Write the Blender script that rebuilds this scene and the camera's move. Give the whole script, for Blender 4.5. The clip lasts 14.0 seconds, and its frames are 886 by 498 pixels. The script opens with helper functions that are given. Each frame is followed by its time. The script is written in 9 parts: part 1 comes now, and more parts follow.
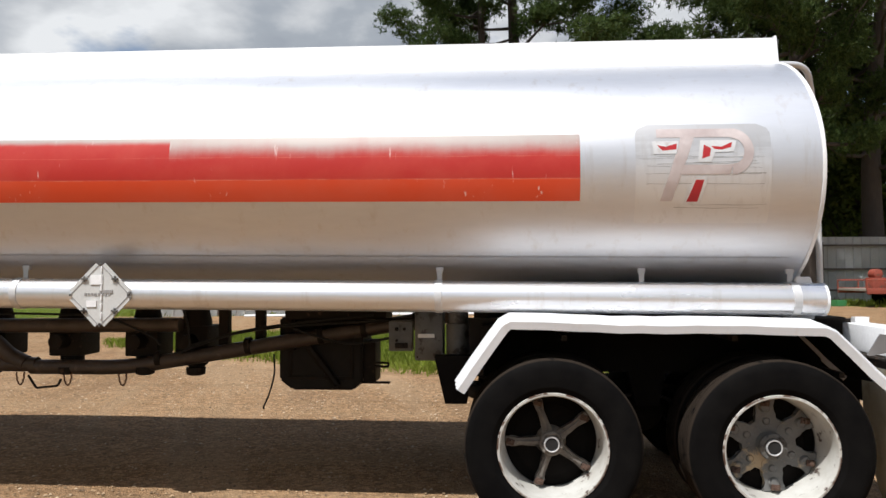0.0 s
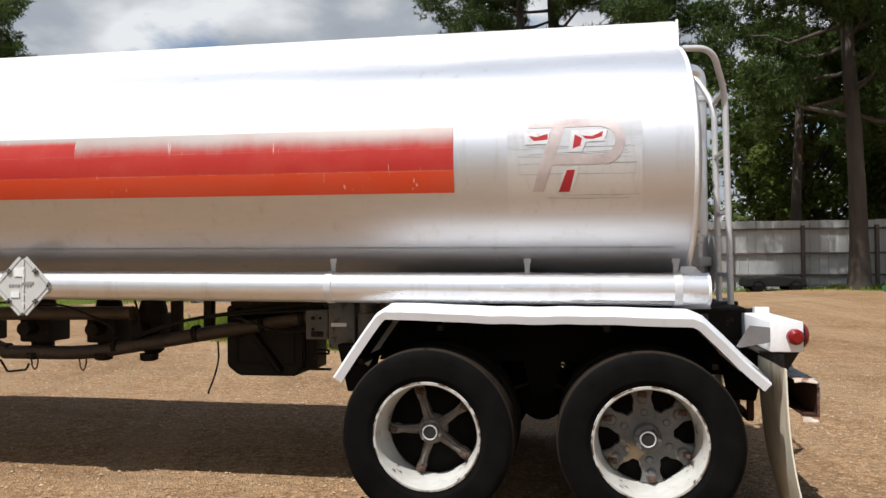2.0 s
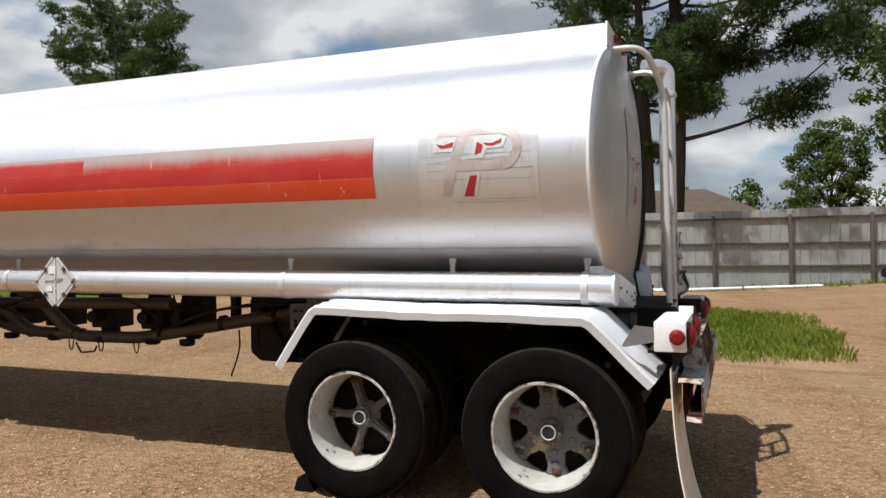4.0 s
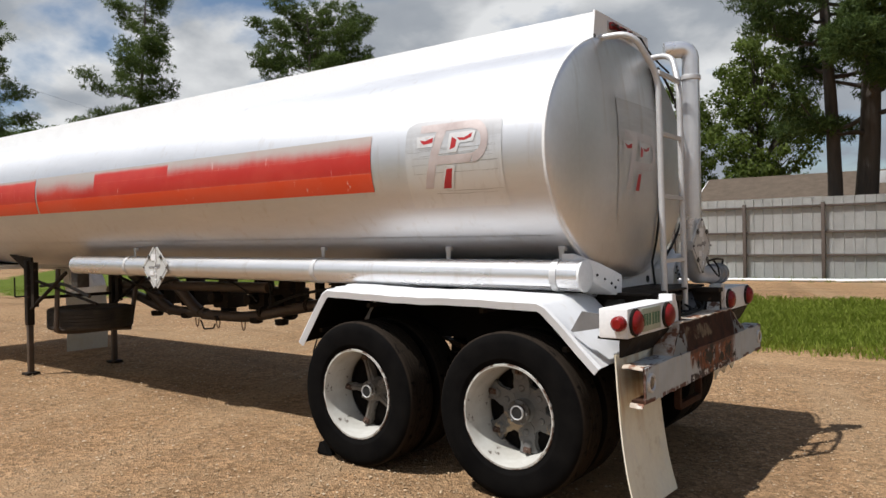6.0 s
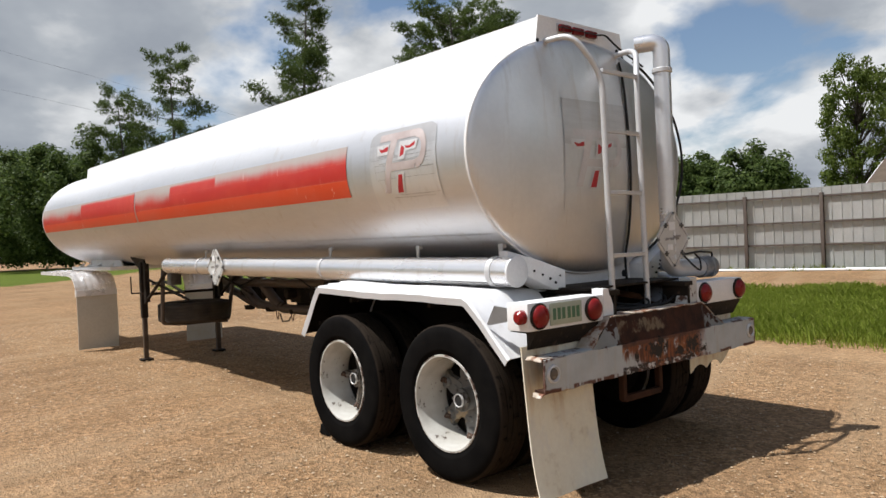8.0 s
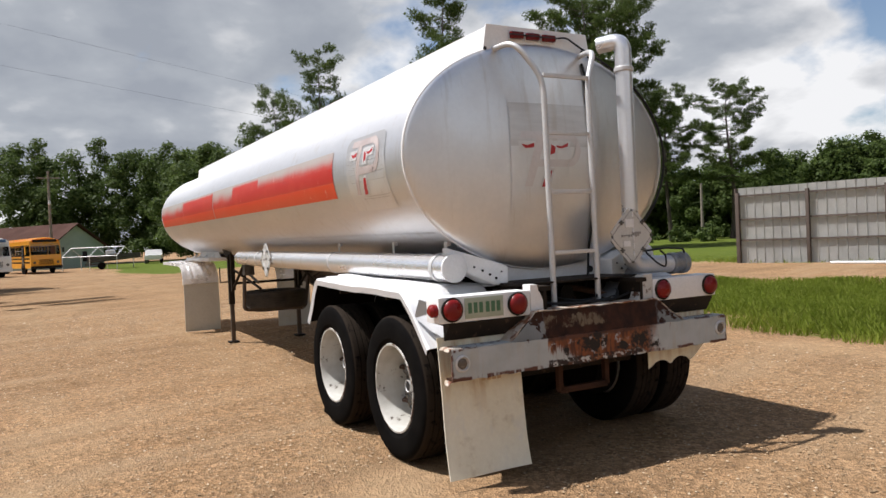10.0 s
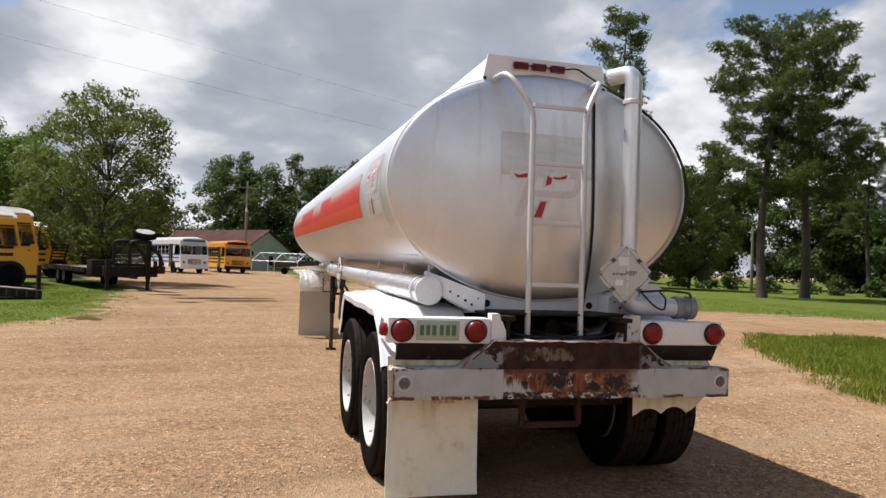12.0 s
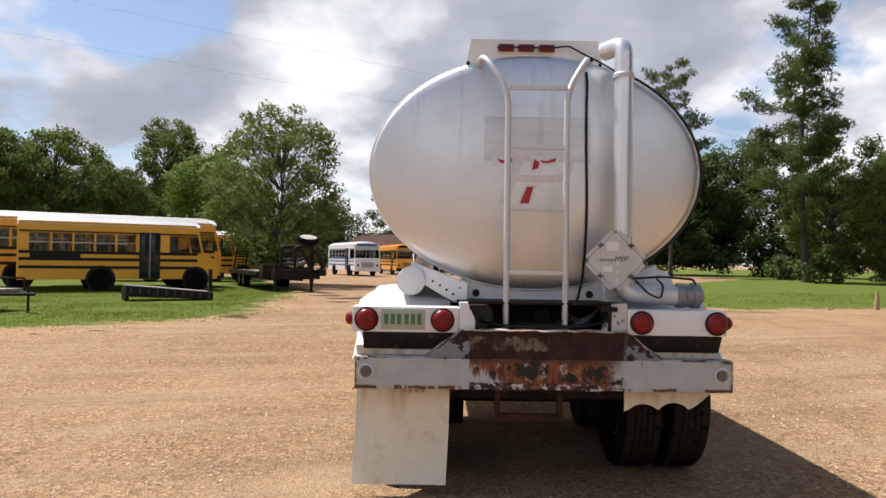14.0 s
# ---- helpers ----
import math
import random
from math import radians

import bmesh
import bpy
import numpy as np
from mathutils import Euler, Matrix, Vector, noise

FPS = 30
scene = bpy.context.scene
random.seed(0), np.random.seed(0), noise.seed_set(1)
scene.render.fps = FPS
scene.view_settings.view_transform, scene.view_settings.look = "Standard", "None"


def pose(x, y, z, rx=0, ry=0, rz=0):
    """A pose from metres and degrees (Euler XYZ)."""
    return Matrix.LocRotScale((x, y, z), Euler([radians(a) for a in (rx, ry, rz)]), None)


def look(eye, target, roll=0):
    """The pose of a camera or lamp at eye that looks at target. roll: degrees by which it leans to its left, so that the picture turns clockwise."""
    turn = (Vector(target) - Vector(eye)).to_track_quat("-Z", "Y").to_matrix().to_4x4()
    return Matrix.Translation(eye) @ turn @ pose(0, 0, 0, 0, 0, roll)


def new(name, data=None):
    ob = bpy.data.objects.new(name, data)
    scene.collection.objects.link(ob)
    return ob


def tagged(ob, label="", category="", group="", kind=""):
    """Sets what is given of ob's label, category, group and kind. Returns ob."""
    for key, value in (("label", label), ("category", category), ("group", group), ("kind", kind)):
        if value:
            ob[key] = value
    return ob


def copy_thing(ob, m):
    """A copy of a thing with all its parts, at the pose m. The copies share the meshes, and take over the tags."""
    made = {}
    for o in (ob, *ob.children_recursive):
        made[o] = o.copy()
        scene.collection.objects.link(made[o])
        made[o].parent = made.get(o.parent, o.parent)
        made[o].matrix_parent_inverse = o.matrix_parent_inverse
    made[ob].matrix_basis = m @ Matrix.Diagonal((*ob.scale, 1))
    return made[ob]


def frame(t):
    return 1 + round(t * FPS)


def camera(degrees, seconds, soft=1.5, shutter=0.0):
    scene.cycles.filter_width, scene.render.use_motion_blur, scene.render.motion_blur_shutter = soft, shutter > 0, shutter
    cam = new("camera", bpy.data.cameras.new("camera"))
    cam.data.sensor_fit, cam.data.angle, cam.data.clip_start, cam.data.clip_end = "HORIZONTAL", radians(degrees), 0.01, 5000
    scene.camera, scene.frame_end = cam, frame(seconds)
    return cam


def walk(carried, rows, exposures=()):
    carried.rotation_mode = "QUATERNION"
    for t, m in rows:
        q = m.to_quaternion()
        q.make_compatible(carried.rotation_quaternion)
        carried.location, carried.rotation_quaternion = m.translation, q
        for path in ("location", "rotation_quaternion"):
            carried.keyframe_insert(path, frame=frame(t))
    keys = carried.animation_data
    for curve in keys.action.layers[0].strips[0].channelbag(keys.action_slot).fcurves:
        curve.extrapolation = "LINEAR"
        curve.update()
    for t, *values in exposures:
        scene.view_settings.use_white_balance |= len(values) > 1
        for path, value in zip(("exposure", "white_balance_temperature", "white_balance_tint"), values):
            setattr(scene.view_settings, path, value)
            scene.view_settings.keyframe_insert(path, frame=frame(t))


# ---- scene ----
cam = camera(62.2, 14.0)
PATH = [
    (0, (0.663, 0.131, 1.469), (0.496, 2.122, 1.544), -0.2),
    (0.5, (0.912, 0.203, 1.487), (0.76, 2.196, 1.564), -0.4),
    (1, (1.208, 0.199, 1.509), (0.93, 2.179, 1.546), -0.7),
    (1.5, (1.491, 0.186, 1.483), (1.18, 2.161, 1.55), -0.3),
    (2, (1.769, 0.19, 1.5), (1.419, 2.159, 1.535), -0.5),
    (4.5, (3.523, 0.308, 1.562), (2.632, 2.098, 1.577), -0.4),
    (5, (3.809, 0.43, 1.525), (2.746, 2.124, 1.55), 0.3),
    (5.5, (4.159, 0.542, 1.528), (2.945, 2.131, 1.53), 0.3),
    (6, (4.5, 0.62, 1.537), (3.297, 2.218, 1.522), -1.1),
    (6.5, (4.802, 0.808, 1.532), (3.505, 2.331, 1.524), -1.8),
    (7, (5.153, 0.957, 1.531), (3.706, 2.339, 1.531), -1.2),
    (7.5, (5.461, 1.125, 1.534), (3.971, 2.459, 1.53), -1.7),
    (10, (6.853, 2.222, 1.539), (5.095, 3.175, 1.507), -2.6),
    (10.5, (7.005, 2.487, 1.53), (5.201, 3.349, 1.572), -1.3),
    (11, (7.151, 2.8, 1.54), (5.273, 3.487, 1.594), -1.3),
    (11.5, (7.351, 3.098, 1.538), (5.43, 3.652, 1.587), -0.9),
    (12, (7.445, 3.449, 1.509), (5.51, 3.955, 1.552), 2.1),
    (12.5, (7.541, 3.819, 1.493), (5.568, 4.143, 1.515), 0.3),
    (13, (7.617, 4.143, 1.499), (5.635, 4.409, 1.528), -0.1),
    (13.5, (7.577, 4.478, 1.481), (5.581, 4.602, 1.511), 0.5),
    (14, (7.594, 4.804, 1.467), (5.594, 4.827, 1.499), 0.9),
]
EXPOSURES = [(0, 0.23, 6300, 10), (2, 0.22, 6300, 10), (5, 0.05, 6380, 10), (7.5, 0.23, 6400, 10), (10, 0.34, 6420, 12), (12, 0.42, 6360, 13), (14, 0.59, 6340, 14)]
walk(cam, [(t, look(eye, target, roll)) for t, eye, target, roll in PATH], EXPOSURES)

# light: high sun over the near side of the trailer, broken cloud
SUN_FROM = Vector((-0.295, -0.45, 1.0)).normalized()
world = bpy.data.worlds.new("sky")
scene.world = world
world.use_nodes = True
wn, wl = world.node_tree.nodes, world.node_tree.links
wn.clear()
w_out, w_bg = wn.new("ShaderNodeOutputWorld"), wn.new("ShaderNodeBackground")
w_sky = wn.new("ShaderNodeTexSky")
w_sky.sky_type, w_sky.sun_disc = "NISHITA", False
w_sky.sun_elevation = math.asin(SUN_FROM.z)
w_sky.sun_rotation = math.atan2(SUN_FROM.x, SUN_FROM.y)
w_co, w_sep = wn.new("ShaderNodeTexCoord"), wn.new("ShaderNodeSeparateXYZ")
wl.new(w_co.outputs["Generated"], w_sep.inputs[0])


def wmath(op, a, b=None):
    n = wn.new("ShaderNodeMath")
    n.operation = op
    for i, v in enumerate((a, b)):
        if v is None:
            continue
        if isinstance(v, (int, float)):
            n.inputs[i].default_value = v
        else:
            wl.new(v, n.inputs[i])
    return n.outputs[0]


w_up = wmath("ADD", wmath("MAXIMUM", w_sep.outputs[2], 0.0), 0.36)
w_vec = wn.new("ShaderNodeCombineXYZ")
wl.new(wmath("DIVIDE", w_sep.outputs[0], w_up), w_vec.inputs[0])
wl.new(wmath("DIVIDE", w_sep.outputs[1], w_up), w_vec.inputs[1])
w_vec.inputs[2].default_value = 3.7


def wnoise(scale, detail, rough, dist=0.0):
    n = wn.new("ShaderNodeTexNoise")
    n.inputs["Scale"].default_value, n.inputs["Detail"].default_value = scale, detail
    n.inputs["Roughness"].default_value, n.inputs["Distortion"].default_value = rough, dist
    wl.new(w_vec.outputs[0], n.inputs["Vector"])
    return n.outputs["Fac"]


def wramp(fac, stops):
    n = wn.new("ShaderNodeValToRGB")
    els = n.color_ramp.elements
    while len(els) < len(stops):
        els.new(0.5)
    for e, (p, c) in zip(els, stops):
        e.position, e.color = p, (*c, 1)
    wl.new(fac, n.inputs[0])
    return n.outputs[0]


# clouds: cover, and their grey undersides and white tops
w_thin = wmath("MULTIPLY", wmath("MAXIMUM", wmath("SUBTRACT", w_sep.outputs[2], 0.30), 0.0), -0.22)
w_cover = wramp(wmath("ADD", wnoise(1.9, 7, 0.52, 0.15), w_thin), [(0.385, (0, 0, 0)), (0.465, (1, 1, 1))])
w_body = wramp(wnoise(2.6, 8, 0.50, 0.1), [(0.36, (0.44, 0.48, 0.54)), (0.46, (0.55, 0.59, 0.64)), (0.53, (0.82, 0.84, 0.86)), (0.61, (1.13, 1.14, 1.14))])
w_blue = wn.new("ShaderNodeMix")
w_blue.data_type, w_blue.blend_type = "RGBA", "MULTIPLY"
w_blue.inputs["Factor"].default_value = 1.0
wl.new(w_sky.outputs[0], w_blue.inputs["A"])
SKY = 0.14
w_blue.inputs["B"].default_value = (SKY, SKY, SKY, 1)
w_mix = wn.new("ShaderNodeMix")
w_mix.data_type = "RGBA"
wl.new(w_cover, w_mix.inputs["Factor"])
wl.new(w_blue.outputs["Result"], w_mix.inputs["A"])
wl.new(w_body, w_mix.inputs["B"])
wl.new(w_mix.outputs["Result"], w_bg.inputs["Color"])
w_bg.inputs["Strength"].default_value = 0.63
wl.new(w_bg.outputs[0], w_out.inputs[0])

sun = new("sun", bpy.data.lights.new("sun", "SUN"))
sun.data.energy, sun.data.angle, sun.data.color = 5.2, radians(0.53), (1.0, 0.972, 0.937)
sun.matrix_world = look(SUN_FROM * 60, (0, 0, 0))


# ---- materials ----
def mixer(nt, fac, a, b, blend="MIX"):
    n = nt.nodes.new("ShaderNodeMix")
    n.data_type, n.blend_type = "RGBA", blend
    for sock, v in (("Factor", fac), ("A", a), ("B", b)):
        if isinstance(v, (int, float)):
            n.inputs[sock].default_value = v
        elif isinstance(v, tuple):
            n.inputs[sock].default_value = (*v, 1)
        else:
            nt.links.new(v, n.inputs[sock])
    return n.outputs["Result"]


def noisy(nt, vec, scale, detail=5, rough=0.55, lo=0.4, hi=0.6, kind="noise"):
    """A 0 to 1 mask from noise or cells."""
    if kind == "noise":
        n = nt.nodes.new("ShaderNodeTexNoise")
        n.inputs["Detail"].default_value, n.inputs["Roughness"].default_value = detail, rough
        out = n.outputs["Fac"]
    else:
        n = nt.nodes.new("ShaderNodeTexVoronoi")
        out = n.outputs["Distance"]
    n.inputs["Scale"].default_value = scale
    nt.links.new(vec, n.inputs["Vector"])
    r = nt.nodes.new("ShaderNodeMapRange")
    r.clamp = True
    r.inputs["From Min"].default_value, r.inputs["From Max"].default_value = lo, hi
    nt.links.new(out, r.inputs["Value"])
    return r.outputs[0]


def base_material(name, world_space=False, stretch=(1, 1, 1)):
    m = bpy.data.materials.new(name)
    m.use_nodes = True
    nt = m.node_tree
    bsdf = nt.nodes["Principled BSDF"]
    if world_space:
        vec = nt.nodes.new("ShaderNodeNewGeometry").outputs["Position"]
    else:
        vec = nt.nodes.new("ShaderNodeTexCoord").outputs["Object"]
    if stretch != (1, 1, 1):
        mp = nt.nodes.new("ShaderNodeMapping")
        mp.inputs["Scale"].default_value = stretch
        nt.links.new(vec, mp.inputs["Vector"])
        vec = mp.outputs[0]
    return m, nt, bsdf, vec


def bumped(nt, bsdf, height, strength, distance):
    b = nt.nodes.new("ShaderNodeBump")
    b.inputs["Strength"].default_value, b.inputs["Distance"].default_value = strength, distance
    nt.links.new(height, b.inputs["Height"])
    nt.links.new(b.outputs[0], bsdf.inputs["Normal"])


def surface(name, a, b, rough=0.6, metal=0.0, big=2.0, fine=40.0, bump=0.15, bump_at=0.004, spot=None, spot_scale=8.0, spot_from=0.6, vary=0.0, rough_var=0.12, coat=0.0, gloss=0.5, stretch=(1, 1, 1), world_space=False):
    """Two colours at two scales, with grain, bump, stains (spot) and a tone that varies from piece to piece (vary)."""
    m, nt, bsdf, vec = base_material(name, world_space, stretch)
    g1 = noisy(nt, vec, big, 5, 0.6, 0.3, 0.7)
    g2 = noisy(nt, vec, fine, 3, 0.6, 0.25, 0.75)
    c = mixer(nt, g1, a, b)
    c = mixer(nt, mixer_value(nt, g2, 0.35), c, tuple(x * 0.72 for x in b))
    if spot:
        s = noisy(nt, vec, spot_scale, 8, 0.65, spot_from, spot_from + 0.06)
        c = mixer(nt, s, c, spot)
    if vary:
        info = nt.nodes.new("ShaderNodeObjectInfo")
        v = nt.nodes.new("ShaderNodeMapRange")
        v.inputs["To Min"].default_value, v.inputs["To Max"].default_value = 1 - vary, 1 + vary
        nt.links.new(info.outputs["Random"], v.inputs["Value"])
        cc = nt.nodes.new("ShaderNodeCombineColor")
        for i in range(3):
            nt.links.new(v.outputs[0], cc.inputs[i])
        c = mixer(nt, 1.0, c, cc.outputs[0], "MULTIPLY")
    nt.links.new(c, bsdf.inputs["Base Color"])
    bsdf.inputs["Metallic"].default_value = metal
    rr = nt.nodes.new("ShaderNodeMapRange")
    rr.inputs["To Min"].default_value, rr.inputs["To Max"].default_value = rough - rough_var, min(1.0, rough + rough_var)
    nt.links.new(g1, rr.inputs["Value"])
    nt.links.new(rr.outputs[0], bsdf.inputs["Roughness"])
    bsdf.inputs["Specular IOR Level"].default_value = gloss
    if coat:
        bsdf.inputs["Coat Weight"].default_value = coat
    if bump:
        bumped(nt, bsdf, g2, bump, bump_at)
    return m


def mixer_value(nt, v, k):
    n = nt.nodes.new("ShaderNodeMath")
    n.operation = "MULTIPLY"
    nt.links.new(v, n.inputs[0])
    n.inputs[1].default_value = k
    return n.outputs[0]


def metal_skin(name, col, col2, rough, streak=(0.25, 1, 1), dirt=(0.42, 0.34, 0.25), metal=0.9):
    """Weathered aluminium: brushed lengthwise, faint runs and dull patches."""
    m, nt, bsdf, vec = base_material(name)
    mp = nt.nodes.new("ShaderNodeMapping")
    mp.inputs["Scale"].default_value = streak
    nt.links.new(vec, mp.inputs["Vector"])
    g1 = noisy(nt, mp.outputs[0], 1.6, 6, 0.6, 0.35, 0.68)
    g2 = noisy(nt, mp.outputs[0], 26, 4, 0.6, 0.3, 0.7)
    mp2 = nt.nodes.new("ShaderNodeMapping")
    mp2.inputs["Scale"].default_value = (9, 9, 0.7)
    nt.links.new(vec, mp2.inputs["Vector"])
    runs = noisy(nt, mp2.outputs[0], 1.4, 6, 0.65, 0.56, 0.72)
    c = mixer(nt, g1, col, col2)
    c = mixer(nt, mixer_value(nt, runs, 0.28), c, dirt)
    c = mixer(nt, mixer_value(nt, g2, 0.10), c, tuple(x * 0.6 for x in col2))
    nt.links.new(c, bsdf.inputs["Base Color"])
    bsdf.inputs["Metallic"].default_value = metal
    rr = nt.nodes.new("ShaderNodeMapRange")
    rr.inputs["To Min"].default_value, rr.inputs["To Max"].default_value = rough - 0.05, rough + 0.08
    nt.links.new(g1, rr.inputs["Value"])
    nt.links.new(rr.outputs[0], bsdf.inputs["Roughness"])
    big = noisy(nt, mp.outputs[0], 2.2, 3, 0.5, 0.2, 0.8)
    bumped(nt, bsdf, big, 0.10, 0.010)
    return m


ALU = metal_skin("brushed_aluminium", (0.71, 0.718, 0.74), (0.64, 0.648, 0.67), 0.45, metal=0.82)
ALU_HEAD = metal_skin("dull_aluminium", (0.77, 0.77, 0.77), (0.69, 0.69, 0.69), 0.40, (1, 1, 1))
ALU_TUBE = metal_skin("bright_aluminium_tube", (0.80, 0.805, 0.82), (0.73, 0.735, 0.75), 0.30, metal=0.72)
POLISHED = metal_skin("polished_sheet", (0.92, 0.92, 0.93), (0.86, 0.86, 0.87), 0.26, metal=0.35)
FENDER = metal_skin("painted_fender", (0.64, 0.645, 0.655), (0.56, 0.565, 0.575), 0.52, metal=0.04)
WHITE = surface("white_paint", (0.82, 0.82, 0.82), (0.75, 0.75, 0.745), 0.45, 0.0, 3, 60, 0.08, 0.002, (0.55, 0.50, 0.44), 9, 0.70)
WHITE_WORN = surface("chipped_white_paint", (0.62, 0.61, 0.58), (0.48, 0.47, 0.44), 0.5, 0.0, 5, 60, 0.2, 0.003, (0.085, 0.034, 0.018), 13, 0.54)
SILVER = surface("silver_paint", (0.66, 0.66, 0.66), (0.58, 0.58, 0.58), 0.42, 0.35, 4, 60, 0.1, 0.002)
GALV = surface("weathered_zinc", (0.30, 0.305, 0.31), (0.20, 0.20, 0.205), 0.45, 0.5, 8, 60, 0.2, 0.003, (0.10, 0.09, 0.08), 14, 0.60)
GUSSET = surface("dull_grey_bracket", (0.19, 0.19, 0.195), (0.27, 0.27, 0.275), 0.4, 0.4, 5, 60, 0.1, 0.002)
FLAKED = surface("flaking_bumper_paint", (0.56, 0.52, 0.46), (0.40, 0.31, 0.22), 0.7, 0.0, 9, 60, 0.4, 0.003, (0.17, 0.065, 0.028), 13, 0.50)
BLACK_STEEL = surface("oily_dark_steel", (0.013, 0.011, 0.009), (0.030, 0.023, 0.018), 0.60, 0.0, 5, 50, 0.3, 0.004, (0.075, 0.048, 0.033), 12, 0.60, gloss=0.12)
BROWN_PIPE = surface("grimy_brown_pipe", (0.050, 0.036, 0.028), (0.095, 0.070, 0.054), 0.42, 0.1, 6, 50, 0.25, 0.003, (0.10, 0.075, 0.06), 10, 0.58, gloss=0.5)
# near-black for underbody recesses: deep shade put into the colour along with road dirt
SHADE_GRIME = surface("road_grime_black", (0.0050, 0.0045, 0.0042), (0.011, 0.0095, 0.0085), 0.8, 0.0, 4, 50, 0.3, 0.004, gloss=0.05)
TOOLBOX = surface("dusty_black_box", (0.018, 0.016, 0.014), (0.034, 0.030, 0.026), 0.6, 0.0, 3, 40, 0.2, 0.003, gloss=0.1)
RUBBER = surface("tyre_rubber", (0.0060, 0.0057, 0.0055), (0.0115, 0.0107, 0.010), 0.75, 0.0, 4, 70, 0.25, 0.003, (0.030, 0.025, 0.020), 9, 0.66, gloss=0.015)
RUBBER_DUST = surface("dusty_tread", (0.03, 0.028, 0.026), (0.09, 0.075, 0.06), 0.85, 0.0, 5, 60, 0.4, 0.004, gloss=0.2)
CAST = surface("greasy_cast_hub", (0.035, 0.033, 0.031), (0.12, 0.115, 0.108), 0.5, 0.3, 7, 50, 0.3, 0.004, (0.20, 0.12, 0.07), 12, 0.62, gloss=0.2)
HUB_SLIM = surface("worn_slim_hub", (0.26, 0.235, 0.205), (0.10, 0.088, 0.075), 0.55, 0.1, 9, 50, 0.35, 0.004, (0.030, 0.026, 0.023), 7, 0.55, gloss=0.3)
HUB_STAR = surface("grey_star_hub", (0.20, 0.20, 0.195), (0.115, 0.115, 0.11), 0.5, 0.1, 5, 50, 0.3, 0.004, (0.40, 0.31, 0.20), 5, 0.57, gloss=0.3)
CLAMP_RUST = surface("rusty_rim_clamp", (0.050, 0.028, 0.020), (0.10, 0.055, 0.036), 0.7, 0.1, 20, 70, 0.4, 0.003, (0.42, 0.38, 0.32), 26, 0.60)
CAST_GREY = surface("grey_cast_hub", (0.055, 0.054, 0.050), (0.150, 0.148, 0.138), 0.5, 0.2, 6, 50, 0.3, 0.004, (0.035, 0.028, 0.024), 9, 0.55)
RUST = surface("rusted_nut", (0.20, 0.085, 0.04), (0.10, 0.05, 0.03), 0.8, 0.1, 12, 70, 0.4, 0.003)
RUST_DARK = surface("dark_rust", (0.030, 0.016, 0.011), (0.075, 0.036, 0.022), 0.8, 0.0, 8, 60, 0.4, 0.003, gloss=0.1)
LENS = surface("red_lens", (0.23, 0.010, 0.010), (0.16, 0.008, 0.008), 0.30, 0.0, 8, 90, 0.1, 0.001, coat=0.08, gloss=0.25)
LENS_DARK = surface("dark_red_lens", (0.16, 0.010, 0.010), (0.10, 0.006, 0.006), 0.2, 0.0, 8, 90, 0.1, 0.001, coat=0.08, gloss=0.25)
LENS_CLEAR = surface("clear_marker_lens", (0.16, 0.14, 0.12), (0.10, 0.085, 0.075), 0.25, 0.2, 20, 90, 0.2, 0.002)


def vmath(nt, op, a, b=None, c=None):
    """One math node; numbers or sockets in, a socket out."""
    n = nt.nodes.new("ShaderNodeMath")
    n.operation = op
    for i, v in enumerate((a, b, c)):
        if v is None:
            continue
        if isinstance(v, (int, float)):
            n.inputs[i].default_value = v
        else:
            nt.links.new(v, n.inputs[i])
    return n.outputs[0]


def ramp01(nt, v, lo, hi):
    """0 at lo, 1 at hi, smooth between; lo may lie above hi."""
    r = nt.nodes.new("ShaderNodeMapRange")
    r.interpolation_type = "SMOOTHSTEP"
    flip = lo > hi
    r.inputs["From Min"].default_value, r.inputs["From Max"].default_value = min(lo, hi), max(lo, hi)
    r.inputs["To Min"].default_value, r.inputs["To Max"].default_value = (1, 0) if flip else (0, 1)
    nt.links.new(v, r.inputs["Value"])
    return r.outputs[0]


def stretched(nt, vec, k):
    mp = nt.nodes.new("ShaderNodeMapping")
    mp.inputs["Scale"].default_value = k
    nt.links.new(vec, mp.inputs["Vector"])
    return mp.outputs[0]


def plain_noise(nt, vec, scale, detail=6, rough=0.6):
    n = nt.nodes.new("ShaderNodeTexNoise")
    n.inputs["Scale"].default_value, n.inputs["Detail"].default_value, n.inputs["Roughness"].default_value = scale, detail, rough
    nt.links.new(vec, n.inputs["Vector"])
    return n.outputs["Fac"]


